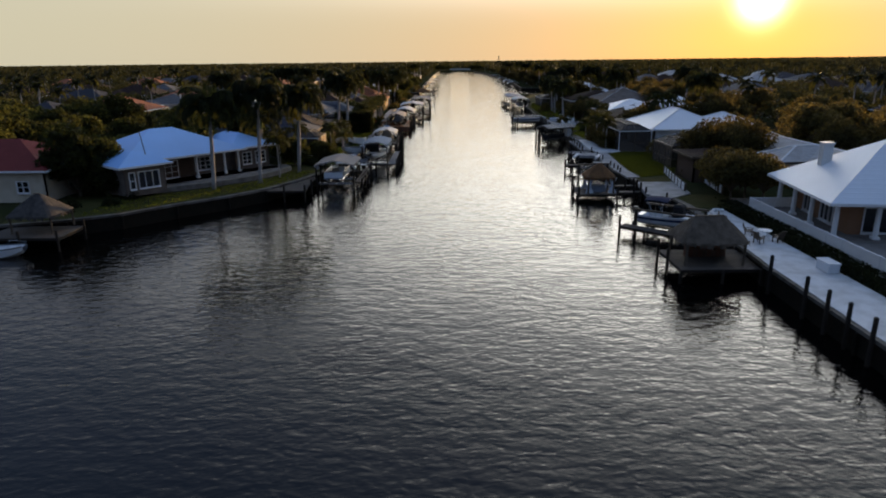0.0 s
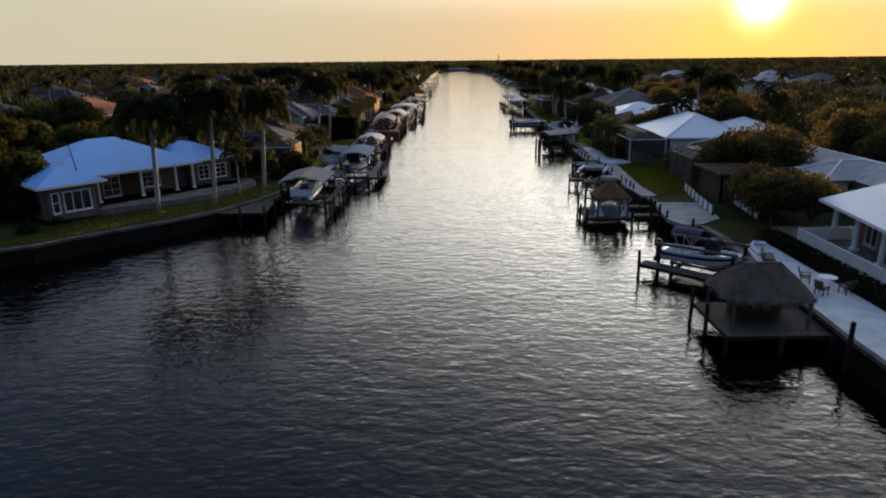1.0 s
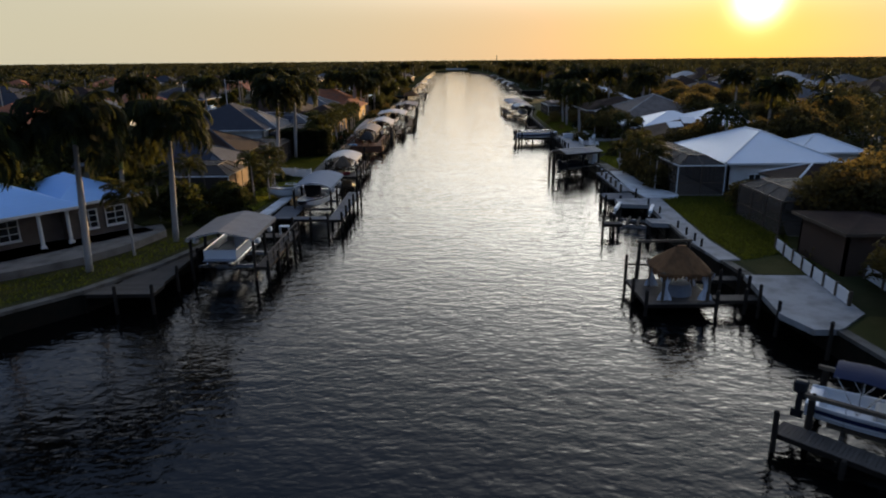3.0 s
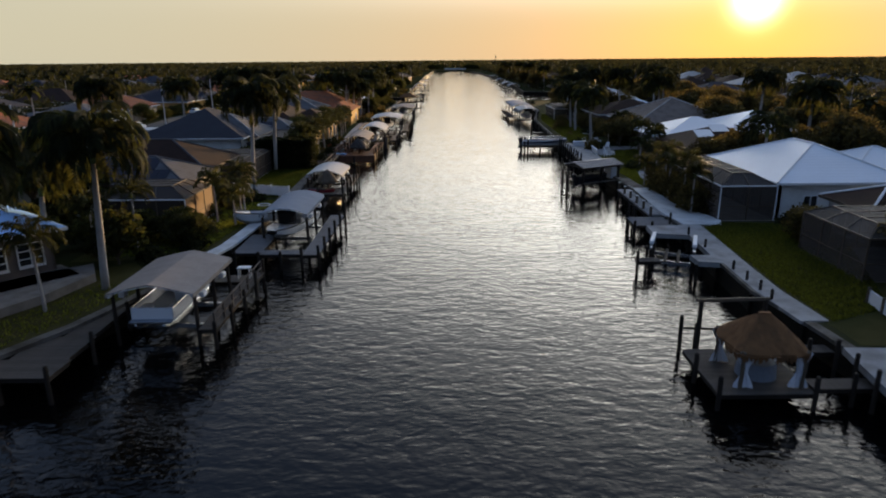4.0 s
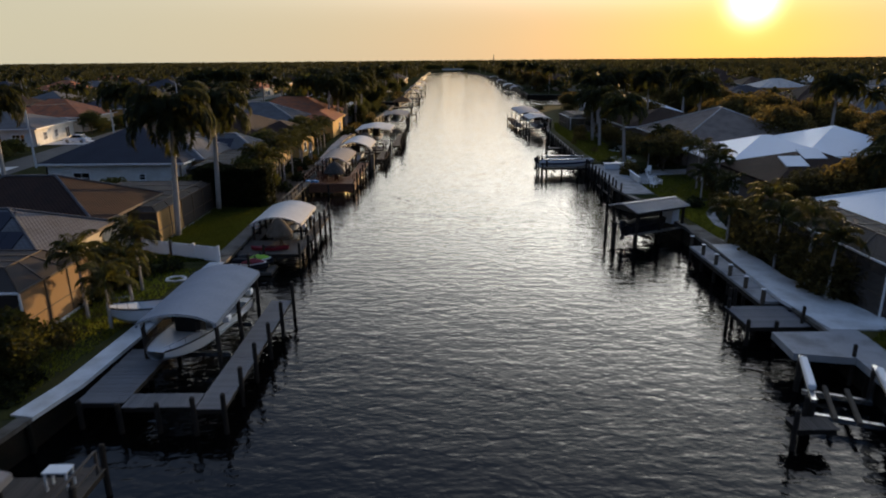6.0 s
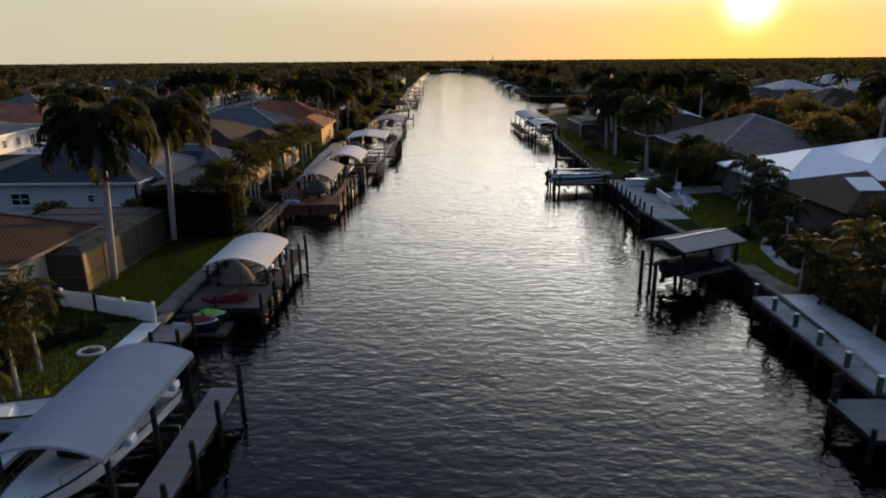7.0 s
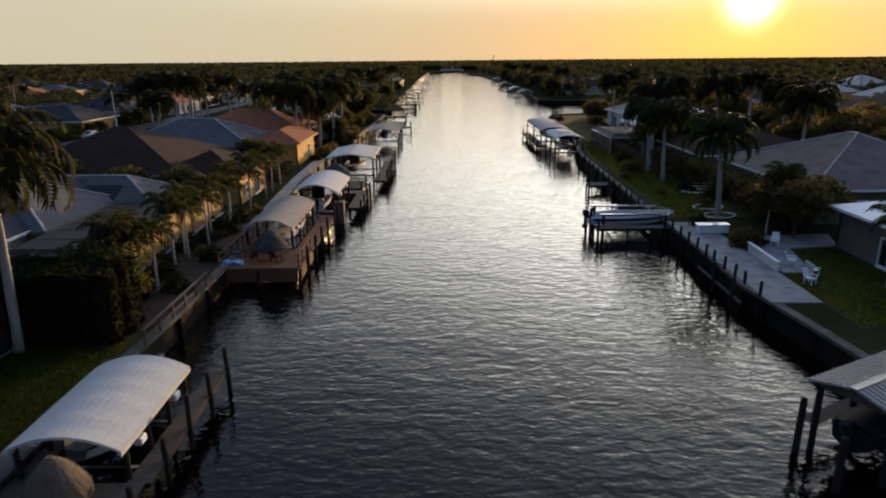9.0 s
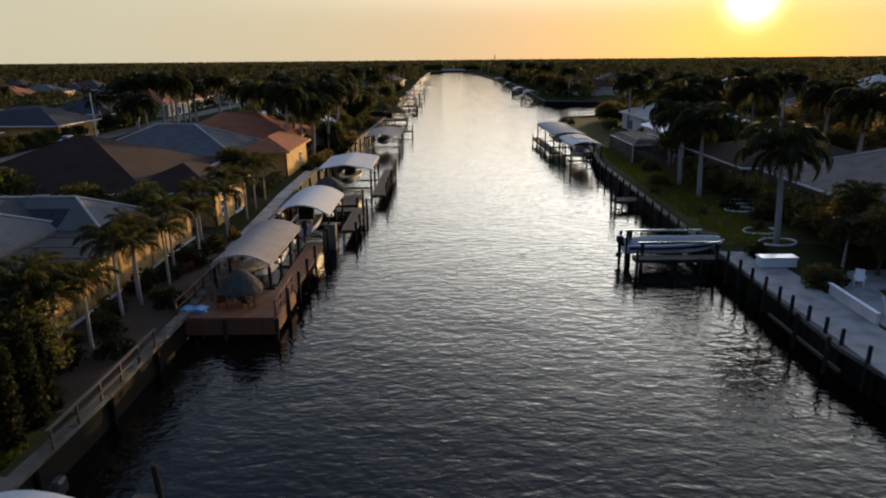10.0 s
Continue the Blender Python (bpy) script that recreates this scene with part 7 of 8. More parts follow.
thatch_parasol(pose(-9.7, 138.2, 1.4), 1.35, 1.15, 1.3, "blue-grey thatched sunshade on the stained deck", seed=21)
ch2 = garden_chair(pose(-10.9, 138.0, 1.4, 0, 0, 200), DECK, "wooden deck chair on the stained deck", "deck chairs")
for x, y, r in ((-9.2, 137.8, 150), (-10.0, 139.4, 10), (-11.6, 139.2, 60)):
    copy_thing(ch2, pose(x, y, 1.4, 0, 0, r))
tub = thing("pool_float", pose(-12.4, 137.4, 1.4), "pale blue plastic float on the deck", "float")
part("body", Build().sheet(lambda u, v: ((u - 0.5) * 1.6, (v - 0.5) * 0.8, 0.2 + 0.05 * math.sin(u * 12)), 10, 4, 0.18), TEAL_PLASTIC, tub)
canopy(-11.8, 154.6, -7.0, 163.5, 3.3, 0.85, CANVAS_WHITE, "boat lift under a high arched white canopy", posts=3)
boat(pose(-9.6, 158.6, 1.1, 0, 0, 90), 6.8, 2.5, "white boat with twin dark outboards on a lift", console="dark", outboards=2)
pier = thing("lift_pier", pose(-7.0, 155.2, 0), "stout concrete pier beside the canopy", "pier")
part("block", Build().box(-0.5, -0.5, -1.2, 0.5, 0.5, 2.3, 0.04), CONCRETE, pier)
dock(pose(0, 0, 0), [(-12.4, 164.5, -5.0, 166.2, 1.2, "y"), (-6.4, 157, -5.0, 164.5, 1.2, "x")], [(-5.0, 157, 2.0), (-5, 160, 2.0), (-5, 163, 2.1), (-5, 166, 2.2)], "timber dock beside a canopy")
thatch_parasol(pose(-9.6, 170.0, 1.2), 1.7, 1.5, 1.2, "grey thatched sunshade on the next dock", seed=33)
dock(pose(0, 0, 0), [(-13.8, 167.5, -6.2, 172.5, 1.2, "x"), (-5.2, 172.5, -3.6, 190, 1.2, "x")], [(-6.2, 167.5, 2.0), (-6.2, 172.4, 2.0), (-3.6, 174, 2.4), (-3.6, 177, 2.5), (-3.6, 180, 2.5), (-3.6, 183, 2.5), (-3.6, 186, 2.6), (-3.6, 189.6, 2.6)], "long timber dock with tall pilings")
canopy(-12.0, 176.5, -5.6, 187, 3.6, 0.5, CANVAS_WHITE, "wide boat lift under a white canopy", posts=3, flat=True)
boat(pose(-8.8, 181, 1.1, 0, 0, -90), 7.8, 2.6, "white boat under the wide canopy", console="dark")
canopy(-10.6, 214, -4.6, 228, 3.0, 0.45, CANVAS_TAN, "boathouse lift under a low tan canopy", posts=4, flat=True)
boat(pose(-7.6, 219, 1.1, 0, 0, -90), 7.8, 2.6, "white boat under a grey canopy", console="white")
dock(pose(0, 0, 0), [(-12.6, 239.4, -3.4, 240.9, 1.2, "y")], [(-3.4, 239.3, 2.3), (-3.4, 241, 2.3), (-6, 239.3, 2.0), (-9, 239.3, 2.0)], "T-shaped timber dock far along the canal")


# thin leaning mast before the blue-roofed house
mast = thing("leaning_mast", pose(-32.6, 64.8, 2.08, 0, -8.0, 0), "thin dark mast leaning beside the terrace", "mast")
part("base_plate", Build().tube((0, 0, 0), (0, 0, 0.05), 0.16, n=10), BRONZE, mast)
part("shaft", Build().path([(0, 0, -0.1), (0.02, 0, 3.0), (0, 0, 6.2)], [0.085, 0.07, 0.045], 8), BRONZE, mast)

# ---- palms and trees near the canal ----
ROYAL = [palm_meshes(8.3, 28, 4.5, 11, droop=1.4, width=0.28, stations=24), palm_meshes(6.6, 24, 4.1, 12, droop=1.35, width=0.26, stations=23), palm_meshes(9.0, 29, 4.6, 13, droop=1.45, width=0.28, stations=24), palm_meshes(5.4, 19, 3.7, 14, droop=1.35, width=0.22, stations=22)]
SMALL = [palm_meshes(3.4, 19, 2.0, 21, droop=1.1, r=0.08, width=0.11, stations=16), palm_meshes(4.1, 19, 2.1, 22, droop=1.1, r=0.085, width=0.11, stations=16), palm_meshes(2.4, 17, 1.9, 23, droop=1.1, r=0.08, width=0.11, stations=16)]
for k, (x, y, kind, turn) in enumerate(((-25.7, 65.0, 0, 10), (-21.3, 68.6, 2, 80), (-18.3, 76.3, 0, 140), (-18.9, 112.0, 2, 30), (-18.8, 122.0, 2, 200),
                                        (-24.5, 80.5, 3, 60), (29.8, 150.0, 1, 45), (31.0, 175.0, 1, 120), (30.65, 168.2, 1, 260), (33.4, 181, 0, 310), (37.6, 187, 2, 75),
                                        (34.5, 188.5, 1, 15), (-20.5, 197, 0, 95), (-19.2, 201, 1, 190), (-21.0, 204, 2, 250), (-18.6, 206.5, 3, 320), (-17.6, 203, 1, 33),
                                        (40.5, 110, 3, 12), (44, 186, 2, 66), (47, 168, 0, 99), (-66, 247, 0, 3), (-62, 252, 2, 40), (-70, 250, 1, 77), (-60, 259, 0, 130), (-57, 255, 2, 210), (-72, 243, 3, 250), (-68, 256, 2, 290), (-54, 251, 1, 330), (-50, 256, 0, 20), (-64, 262, 1, 160), (-15.9, 216, 2, 10), (-16.4, 209.5, 0, 100), (-46, 131, 2, 300), (-45.5, 160, 0, 30), (-47, 207, 1, 12), (-49, 228, 2, 50), (-31, 240, 2, 180), (-42, 246, 1, 222), (54, 186, 0, 9), (58, 205, 2, 87), (49, 226, 1, 140), (60, 152, 2, 200), (52, 122, 0, 260))):
    palm(pose(x, y, LAND, 0, 3.5 if -32 < x < 0 else -3.5 if 0 < x < 40 else 0, 0) @ pose(0, 0, 0, 0, 0, turn), ROYAL[kind], "royal palm with a smooth pale trunk and dark fronds", "royal palms")
for k, (x, y, kind) in enumerate(((-19.9, 72.4, 1), (-14.9, 92.5, 2), (-15.5, 96.3, 2), (-17.0, 94.0, 0), (-15.9, 98.6, 0), (-16.6, 128.6, 1), (-16.0, 129.6, 0), (-16.9, 130.4, 1), (-15.6, 131.6, 0), (-16.4, 136.5, 1), (-16.0, 138.2, 0),
                                  (-16.8, 139.5, 1), (-15.8, 142.0, 0), (-16.4, 144.4, 1), (-15.7, 147.5, 0), (-16.6, 150.5, 1), (-15.6, 153.6, 0), (-16.6, 157.0, 1), (-15.9, 160.5, 0), (-16.2, 164.5, 1), (-16.4, 169.0, 0),
                                  (27.2, 95.8, 0), (27.4, 98.5, 1), (27.0, 101.8, 0), (27.6, 104.8, 1), (26.6, 108.5, 2), (31.5, 119.5, 2), (33.5, 146.5, 1), (31.2, 143.6, 2), (35.2, 132.6, 0), (32.6, 130.4, 1), (33.4, 127.0, 0), (31.0, 125.0, 2), (-22.6, 83.4, 0), (-20.4, 85.4, 1))):
    palm(pose(x, y, LAND, 0, 0, 47 * k), SMALL[kind], "slender small palm in a garden bed", "small garden palms")

BROAD = [tree_meshes(7.5, 4.2, 3600, 0.26, 31), tree_meshes(6.2, 3.4, 3000, 0.24, 32), tree_meshes(9.0, 4.8, 4200, 0.28, 33), tree_meshes(5.0, 2.6, 5200, 0.125, 34, trunk_h=1.5),
         tree_meshes(8.2, 3.6, 5200, 0.27, 35, trunk_h=0.8, squash=1.1), tree_meshes(6.6, 3.0, 4200, 0.25, 36, trunk_h=0.7, squash=1.1), tree_meshes(4.2, 2.2, 2600, 0.2, 37, trunk_h=0.5, squash=1.1), tree_meshes(2.8, 2.1, 2600, 0.13, 38, trunk_h=0.4)]
# the leaf colour of these trees already holds the low sun's glow
GOLD = [tree_meshes(6.4, 3.9, 4200, 0.20, 41, GLOW_LEAF, 1.6), tree_meshes(5.0, 3.0, 3200, 0.17, 42, GLOW_LEAF, 1.2), tree_meshes(8.0, 4.4, 4400, 0.22, 43, GLOW_LEAF), tree_meshes(3.0, 2.0, 1800, 0.15, 44, GLOW_LEAF, 0.5), tree_meshes(5.8, 4.1, 9500, 0.145, 45, GLOW_LEAF, 0.9, 0.95)]
for k, (x, y, kind) in enumerate(((-48, 92, 1), (-42, 96, 1), (-33.5, 77.5, 1), (-37, 84.5, 0), (-30, 95, 1), (-28.5, 88.5, 6), (-39.4, 61.4, 4), (-37.0, 63.2, 5), (-36.0, 60.8, 6), (-38.4, 65.6, 5), (-34, 80, 0), (-28, 84, 6), (-24, 86.4, 7), (-20, 81.5, 6), (-21, 87.6, 7), (-31, 90, 2), (-38, 88, 0),
                                  (-16.6, 86.2, 7), (-19.2, 100.8, 7), (-18.0, 88.6, 7), (-31, 126, 7), (-24, 127, 7), (-44, 122, 7), (-45, 108, 7), (-36, 124, 7), (-45, 128, 7), (-16.4, 126.6, 3), (-36, 154.5, 1), (-28, 154.5, 3), (-47, 155, 7), (-22.5, 153.5, 3),
                                  (-46, 170, 7), (-47, 185, 7), (-22, 177.6, 3), (-46, 200, 7), (-44, 216, 7), (-30, 232, 2), (-20, 233, 1), (-38, 236, 3), (-17, 228, 3), (-16.2, 212, 3), (-19, 246, 2), (-16, 254, 0))):
    tree(pose(x, y, LAND, 0, 0, 61 * k), BROAD[kind], "dark bushy broadleaf tree among the houses", group="broadleaf trees")
keep_off = [(-57, 57, -40, 71), (-41, 56, -18, 82), (-41, 96, -19, 123), (-43, 130, -17, 155), (-46, 156, -16, 226), (-73, 170, -57, 185), (-51, 128, -39, 140), (33, 40, 62, 57), (35, 60, 52, 86), (28, 92, 62, 110), (33, 115, 62, 148), (36, 146, 56, 167), (32, 167, 52, 185), (29, 190, 58, 242)]
rt = random.Random(23)


def street_x(y):
    return -50 - (y - 110) * 0.125 if y < 190 else -62


scatter = []
for _ in range(60):
    x, y = rt.uniform(-50, -38), rt.uniform(80, 97)
    if abs(x - street_x(y) + 3) < 5.5 or any(a - 1.5 < x < c + 1.5 and b - 1.5 < y < d + 1.5 for a, b, c, d in keep_off) or any((x - u) ** 2 + (y - v) ** 2 < 16 for u, v, w in scatter):
        continue
    scatter.append((x, y, rt.choice((1, 3, 3, 0))))
for k, (x, y, kind) in enumerate(scatter):
    tree(pose(x, y, LAND, 0, 0, 37 * k), BROAD[kind], "dark bushy tree in a garden by the street", group="garden trees")
scatter = []
while len(scatter) < 34:
    x, y = rt.uniform(-76, -57.5), rt.uniform(72, 113)
    if any((x - u) ** 2 + (y - v) ** 2 < 11 for u, v, w in scatter):
        continue
    scatter.append((x, y, rt.choice((0, 2, 4, 1, 5))))
for k, (x, y, kind) in enumerate(scatter):
    tree(pose(x, y, LAND, 0, 0, 53 * k), BROAD[kind], "tall dark tree in the grove beyond the street", group="grove trees")
scatter = []
while len(scatter) < 40:
    x, y = rt.uniform(36, 75), rt.uniform(55, 262)
    if any(a - 1.5 < x < c + 1.5 and b - 1.5 < y < d + 1.5 for a, b, c, d in keep_off) or any((x - u) ** 2 + (y - v) ** 2 < 16 for u, v, w in scatter):
        continue
    scatter.append((x, y, rt.choice((0, 1, 2))))
for k, (x, y, kind) in enumerate(scatter):
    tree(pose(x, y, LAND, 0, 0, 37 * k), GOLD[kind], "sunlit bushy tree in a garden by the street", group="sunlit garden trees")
for k, (x, y, kind) in enumerate(((30.2, 55.6, 1), (32.6, 57.6, 1), (33.2, 54.9, 1), (31.0, 60.4, 1), (31.8, 63.2, 3), (33.4, 60.6, 3), (34.9, 74.2, 0), (36.8, 72.6, 1), (39.8, 79.4, 0), (40.0, 74.8, 0), (51.6, 80.4, 2), (39.6, 83.2, 1), (51.0, 72.6, 0), (33.0, 86.6, 3),
                                  (27.7, 96.6, 3), (27.8, 98.9, 3), (27.7, 101.2, 3), (27.9, 103.4, 3), (27.8, 105.6, 3), (28.3, 108.0, 3), (30.4, 110.2, 3), (33.8, 112.4, 3), (39, 112.8, 0), (36.6, 114.8, 1), (45, 113, 0), (50, 110, 2), (33.6, 128.0, 3), (32.8, 142.2, 1), (35.6, 144.6, 1), (33.2, 146.2, 1), (36.0, 150.4, 1), (33.6, 147.4, 3), (35.2, 149.0, 3), (35.2, 155.5, 3), (34.8, 160, 3), (34.4, 152.2, 3), (35.0, 157.8, 3), (34.8, 163.4, 3), (33.2, 144.4, 3), (34.2, 166.6, 3), (33.8, 170.2, 3), (33.9, 174.4, 3), (34.0, 178.6, 3), (52, 150, 2), (56, 166, 0),
                                  (35.5, 186, 0), (40, 190, 2), (46, 192, 0), (39.5, 215, 3), (37.5, 232, 3), (40, 246, 1), (42, 256, 3), (60, 216, 2), (56, 130, 2), (58, 120, 0), (62, 100, 2), (54, 84, 0), (58, 72, 2), (54, 60, 0), (60, 140, 2), (64, 156, 0))):
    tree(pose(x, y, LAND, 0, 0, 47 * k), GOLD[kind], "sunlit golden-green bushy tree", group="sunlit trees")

SHRUB = [bush_mesh(1.0, 1.1, 420, 0.13, 51, HEDGE_LEAF), bush_mesh(0.7, 0.8, 300, 0.11, 52, GLOW_LEAF), bush_mesh(0.6, 0.6, 260, 0.10, 53, FLOWER_LEAF), bush_mesh(1.5, 1.7, 800, 0.15, 54, GLOW_LEAF)]
spots = []
rs = random.Random(7)
for k in range(22):
    spots.append((rs.uniform(-17.5, -14.0), 126 + 1.35 * k, rs.choice((0, 0, 2, 1))))
for k in range(16):
    spots.append((rs.uniform(-21, -14.6), 83.5 + 1.3 * k, rs.choice((0, 1, 0))))
for k in range(14):
    spots.append((28.3 + rs.uniform(-0.4, 0.5), 95.5 + 1.15 * k, rs.choice((3, 1, 3))))
for x, y, kind in ((29.4, 113.4, 0), (30.6, 115.4, 3), (30.0, 118.8, 1), (31.6, 121.4, 3), (32.6, 123.6, 0), (34.0, 126.4, 3), (33.6, 118.0, 3), (32.0, 114.0, 3), (28.9, 121.4, 0), (31, 110, 3), (33.2, 109.4, 3), (29.0, 141, 0), (26.8, 146.8, 0), (27.8, 140.2, 3),
                   (30.8, 155.0, 1), (28.2, 161.0, 1), (31.6, 163, 0), (33.0, 158.8, 3), (26.8, 171, 1), (29, 176, 3), (31, 186, 3), (28.6, 212, 0), (32.8, 249, 0), (31.6, 252.5, 0), (-36.6, 53.4, 0), (-33.6, 56.8, 0), (-37.2, 55.6, 0), (-33.0, 60.0, 0), (-17.6, 82.2, 0), (-16.0, 80.0, 0),
                   (34.2, 91.4, 0), (35.8, 92.0, 3), (37.6, 91.6, 0), (33.0, 86.0, 3), (31.6, 70.2, 3), (32.4, 67.6, 0), (-20.2, 125.8, 0)):
    spots.append((x, y, kind))
rv = random.Random(91)
for k in range(60):
    y = 188 + 2.7 * k
    if 228 < y < 242 or 262 < y < 296:
        continue
    spots.append((-13.9 - (0.9 if y < 200 else 0.0) + rv.uniform(-0.9, 0.5), y, rv.choice((0, 0, 1, 3))))
for k, (x, y, kind) in enumerate(spots):
    bush(pose(x, y, LAND, 0, 0, 73 * k), SHRUB[kind], ("dark green shrub in a garden bed", "golden-green shrub in a garden bed", "reddish croton shrub in a garden bed", "large golden-green shrub beside the lawn")[kind])
hedge(-21.2, 122.6, -14.2, 126.0, LAND, LAND + 4.0, 20000, 0.13, 61, "tall dark clipped hedge behind the lawn")
hedge(-18.3, 170.5, -17.2, 180.0, LAND, LAND + 1.2, 2500, 0.12, 62, "low hedge along an ochre house")
hedge(-17.0, 209, -14.6, 224.0, LAND, LAND + 2.6, 3500, 0.2, 63, "overgrown hedge on the bank")

grass_blades("grass_west", [(-20, 104), (-13.7, 105), (-14.0, 116.6), (-13.6, 123), (-20, 124)], 40000, 71, "sunlit grass blades of the west lawn", 0.2)
grass_blades("grass_west_bend", [(-34.4, 51.6), (-30.8, 53.8), (-27.2, 57.8), (-23.2, 61.8), (-20.2, 65.4), (-17.8, 70.6), (-16, 77.0), (-19, 77), (-22, 69.5), (-28.5, 63.5), (-34, 60)], 4000, 72, "shaded grass blades along the bend")
grass_blades("grass_east", [(25.6, 70), (25.4, 75), (25.8, 81), (26.2, 90), (28.4, 92), (34, 91.5), (36, 86), (30, 72)], 22000, 73, "grass blades of the east lawn")
grass_blades("grass_east_curve", [(26.6, 108), (26.6, 114), (26.4, 119), (28, 122), (31.5, 124), (29.2, 118), (28.4, 112), (30, 108.5)], 7000, 74, "grass blades of the curved lawn")
grass_blades("grass_east_terrace", [(27.2, 124.2), (27.2, 133.2), (29.8, 133.2), (31.4, 139.1), (34.6, 139.5), (34.2, 126.2)], 6000, 77, "grass blades beside the seawall terrace")
grass_blades("grass_east_far", [(26.2, 150), (26.2, 158), (27.2, 192), (29.6, 208), (34, 208), (33, 185), (31, 150)], 16000, 75, "grass blades of the far lawn", 0.2)
grass_blades("grass_west_garden", [(-22, 83), (-15.0, 84), (-14.4, 92), (-14.0, 103), (-22, 103)], 10000, 76, "grass blades of the garden")
# planted rings on the far east lawn
for x, y in ((34.0, 165.8), (32.4, 162.2), (30.5, 154.1), (30.2, 150.6)):
    rg = thing("planter_ring", pose(x, y, LAND + 0.01), "pale stone ring round a shrub on the lawn", "planter", "planter rings")
    part("kerb", Build().path([((1.5 + 0.2 * math.sin(a * math.pi / 7)) * math.cos(a * math.pi / 14), 1.1 * math.sin(a * math.pi / 14), 0.06) for a in range(29)], [0.1] * 29, 6), PALE, rg)

# front gardens across the street
for k in range(44):
    y = 96 + 3.9 * k
    x = street_x(y) - rt.uniform(7.2, 9.5)
    if 164 < y < 192:
        continue
    tree(pose(x, y, LAND, 0, 0, 31 * k), BROAD[rt.choice((7, 7, 7, 6, 3))], "dark bushy tree in a front garden", group="front garden trees")
# overgrown west bank beyond the last houses
rb2 = random.Random(41)
for k in range(64):
    y = 204 + 3.6 * k
    x = (-17.5 if y < 236 else -15.6) - rb2.uniform(0, 7)
    if 264 < y < 298 or y > 298 and k % 3:
        continue
    tree(pose(x, y, LAND, 0, 0, 83 * k), BROAD[rb2.choice((3, 6, 7, 1, 6))], "dark bushy tree on the canal bank", group="bank trees")
    if k % 3 == 0:
        palm(pose(x - rb2.uniform(2, 6), y + 1.5 if y < 260 or y > 296 else y, LAND, 0, 0, 29 * k), ROYAL[k % 4], "royal palm with a smooth pale trunk and dark fronds", "royal palms")
for k in range(40):
    y = 342 + 6.0 * k
    x = 44.5 + rb2.uniform(0, 9)
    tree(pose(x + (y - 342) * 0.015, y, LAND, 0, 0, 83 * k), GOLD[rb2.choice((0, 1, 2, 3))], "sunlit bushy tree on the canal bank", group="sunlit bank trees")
    if k % 3 == 0:
        palm(pose(x + rb2.uniform(2, 8), y + 1.5, LAND, 0, 0, 29 * k), ROYAL[k % 4], "royal palm with a smooth pale trunk and dark fronds", "royal palms")
for k in range(22):
    y = 246 + rb2.uniform(0, 20)
    x = 40 + 1.3 * k
    tree(pose(x, y - 2, LAND, 0, 0, 83 * k), GOLD[rb2.choice((1, 3, 3))], "sunlit bushy tree beside the side channel", group="sunlit bank trees")
    if k % 3 == 0:
        palm(pose(x + 2, y - 12, LAND, 0, 0, 29 * k), ROYAL[k % 4], "royal palm with a smooth pale trunk and dark fronds", "royal palms")

# ---- street side: poles, wires, cars ----
poles = [(-50.2, 118), (-54.4, 150), (-58.4, 181), (-62.2, 222), (-63.2, 264), (-63.2, 304)]
for x, y in poles:
    up = thing("utility_pole", pose(x, y, LAND), "grey wooden utility pole by the street", "utility pole", "utility poles")
    part("pole", Build().path([(0, 0, -0.3), (0, 0, 4), (0, 0, 9.2)], [0.16, 0.14, 0.10], 8), PALE, up)
    part("crossarm", Build().beam((-0.9, 0, 8.6), (0.9, 0, 8.6), 0.1, 0.12), WOOD, up)
    for s in (-0.8, 0, 0.8):
        part("insulator", Build().tube((s, 0, 8.66), (s, 0, 8.85), 0.05, n=6), CONCRETE, up)
for s in (-0.8, 0.8):
    wb = Build()
    for (x0, y0), (x1, y1) in zip(poles, poles[1:]):
        wb.path([(x0 + s + (x1 - x0) * k / 10, y0 + (y1 - y0) * k / 10, LAND + 8.83 - 3.2 * (k / 10) * (1 - k / 10)) for k in range(11)], [0.016] * 11, 4)
    single("overhead_cable", wb, BLACK, "overhead cable slung between the poles", "cable", group="overhead cables")


def car(m, mat, label):
    root = thing("car", m, label, "car", "parked cars")
    body = Build()
    body.sheet(lambda u, v: ((u - 0.5) * 4.5, (2 * v - 1) * (0.86 - 0.08 * abs(2 * u - 1) ** 4), 0.95 - 0.12 * abs(2 * u - 1) ** 3 - 0.06 * abs(2 * v - 1) ** 4), 14, 8, 0.6)
    part("body", body, mat, root)
    low = [(-1.7, -0.78, 0.88), (0.9, -0.78, 0.88), (0.9, 0.78, 0.88), (-1.7, 0.78, 0.88)]
    high = [(-1.2, -0.62, 1.42), (0.25, -0.62, 1.42), (0.25, 0.62, 1.42), (-1.2, 0.62, 1.42)]
    for i in range(4):
        j = (i + 1) % 4
        part("window", Build().add([low[i], low[j], high[j], high[i]], [(0, 1, 2, 3)]), GLASS, root)
    part("roof", Build().box(-1.22, -0.64, 1.41, 0.27, 0.64, 1.48, 0.03), mat, root)
    for x in (-1.4, 1.4):
        for y in (-0.78, 0.78):
            wh = part("wheel", Build().tube((x, y - 0.1, 0.32), (x, y + 0.1, 0.32), 0.32, n=14), BLACK, root)
            part("rim", Build().tube((x, y - 0.11, 0.32), (x, y + 0.11, 0.32), 0.19, n=10), CHROME, wh)
    return root


car(pose(-66.8, 221, LAND + 0.05, 0, 0, 80), GELCOAT, "white car parked beside the street")
car(pose(-45, 134.4, LAND + 0.05, 0, 0, 5), CANVAS_GREY, "grey car on a driveway")
car(pose(-64.5, 179, LAND + 0.05, 0, 0, 175), GELCOAT, "white car on a driveway")

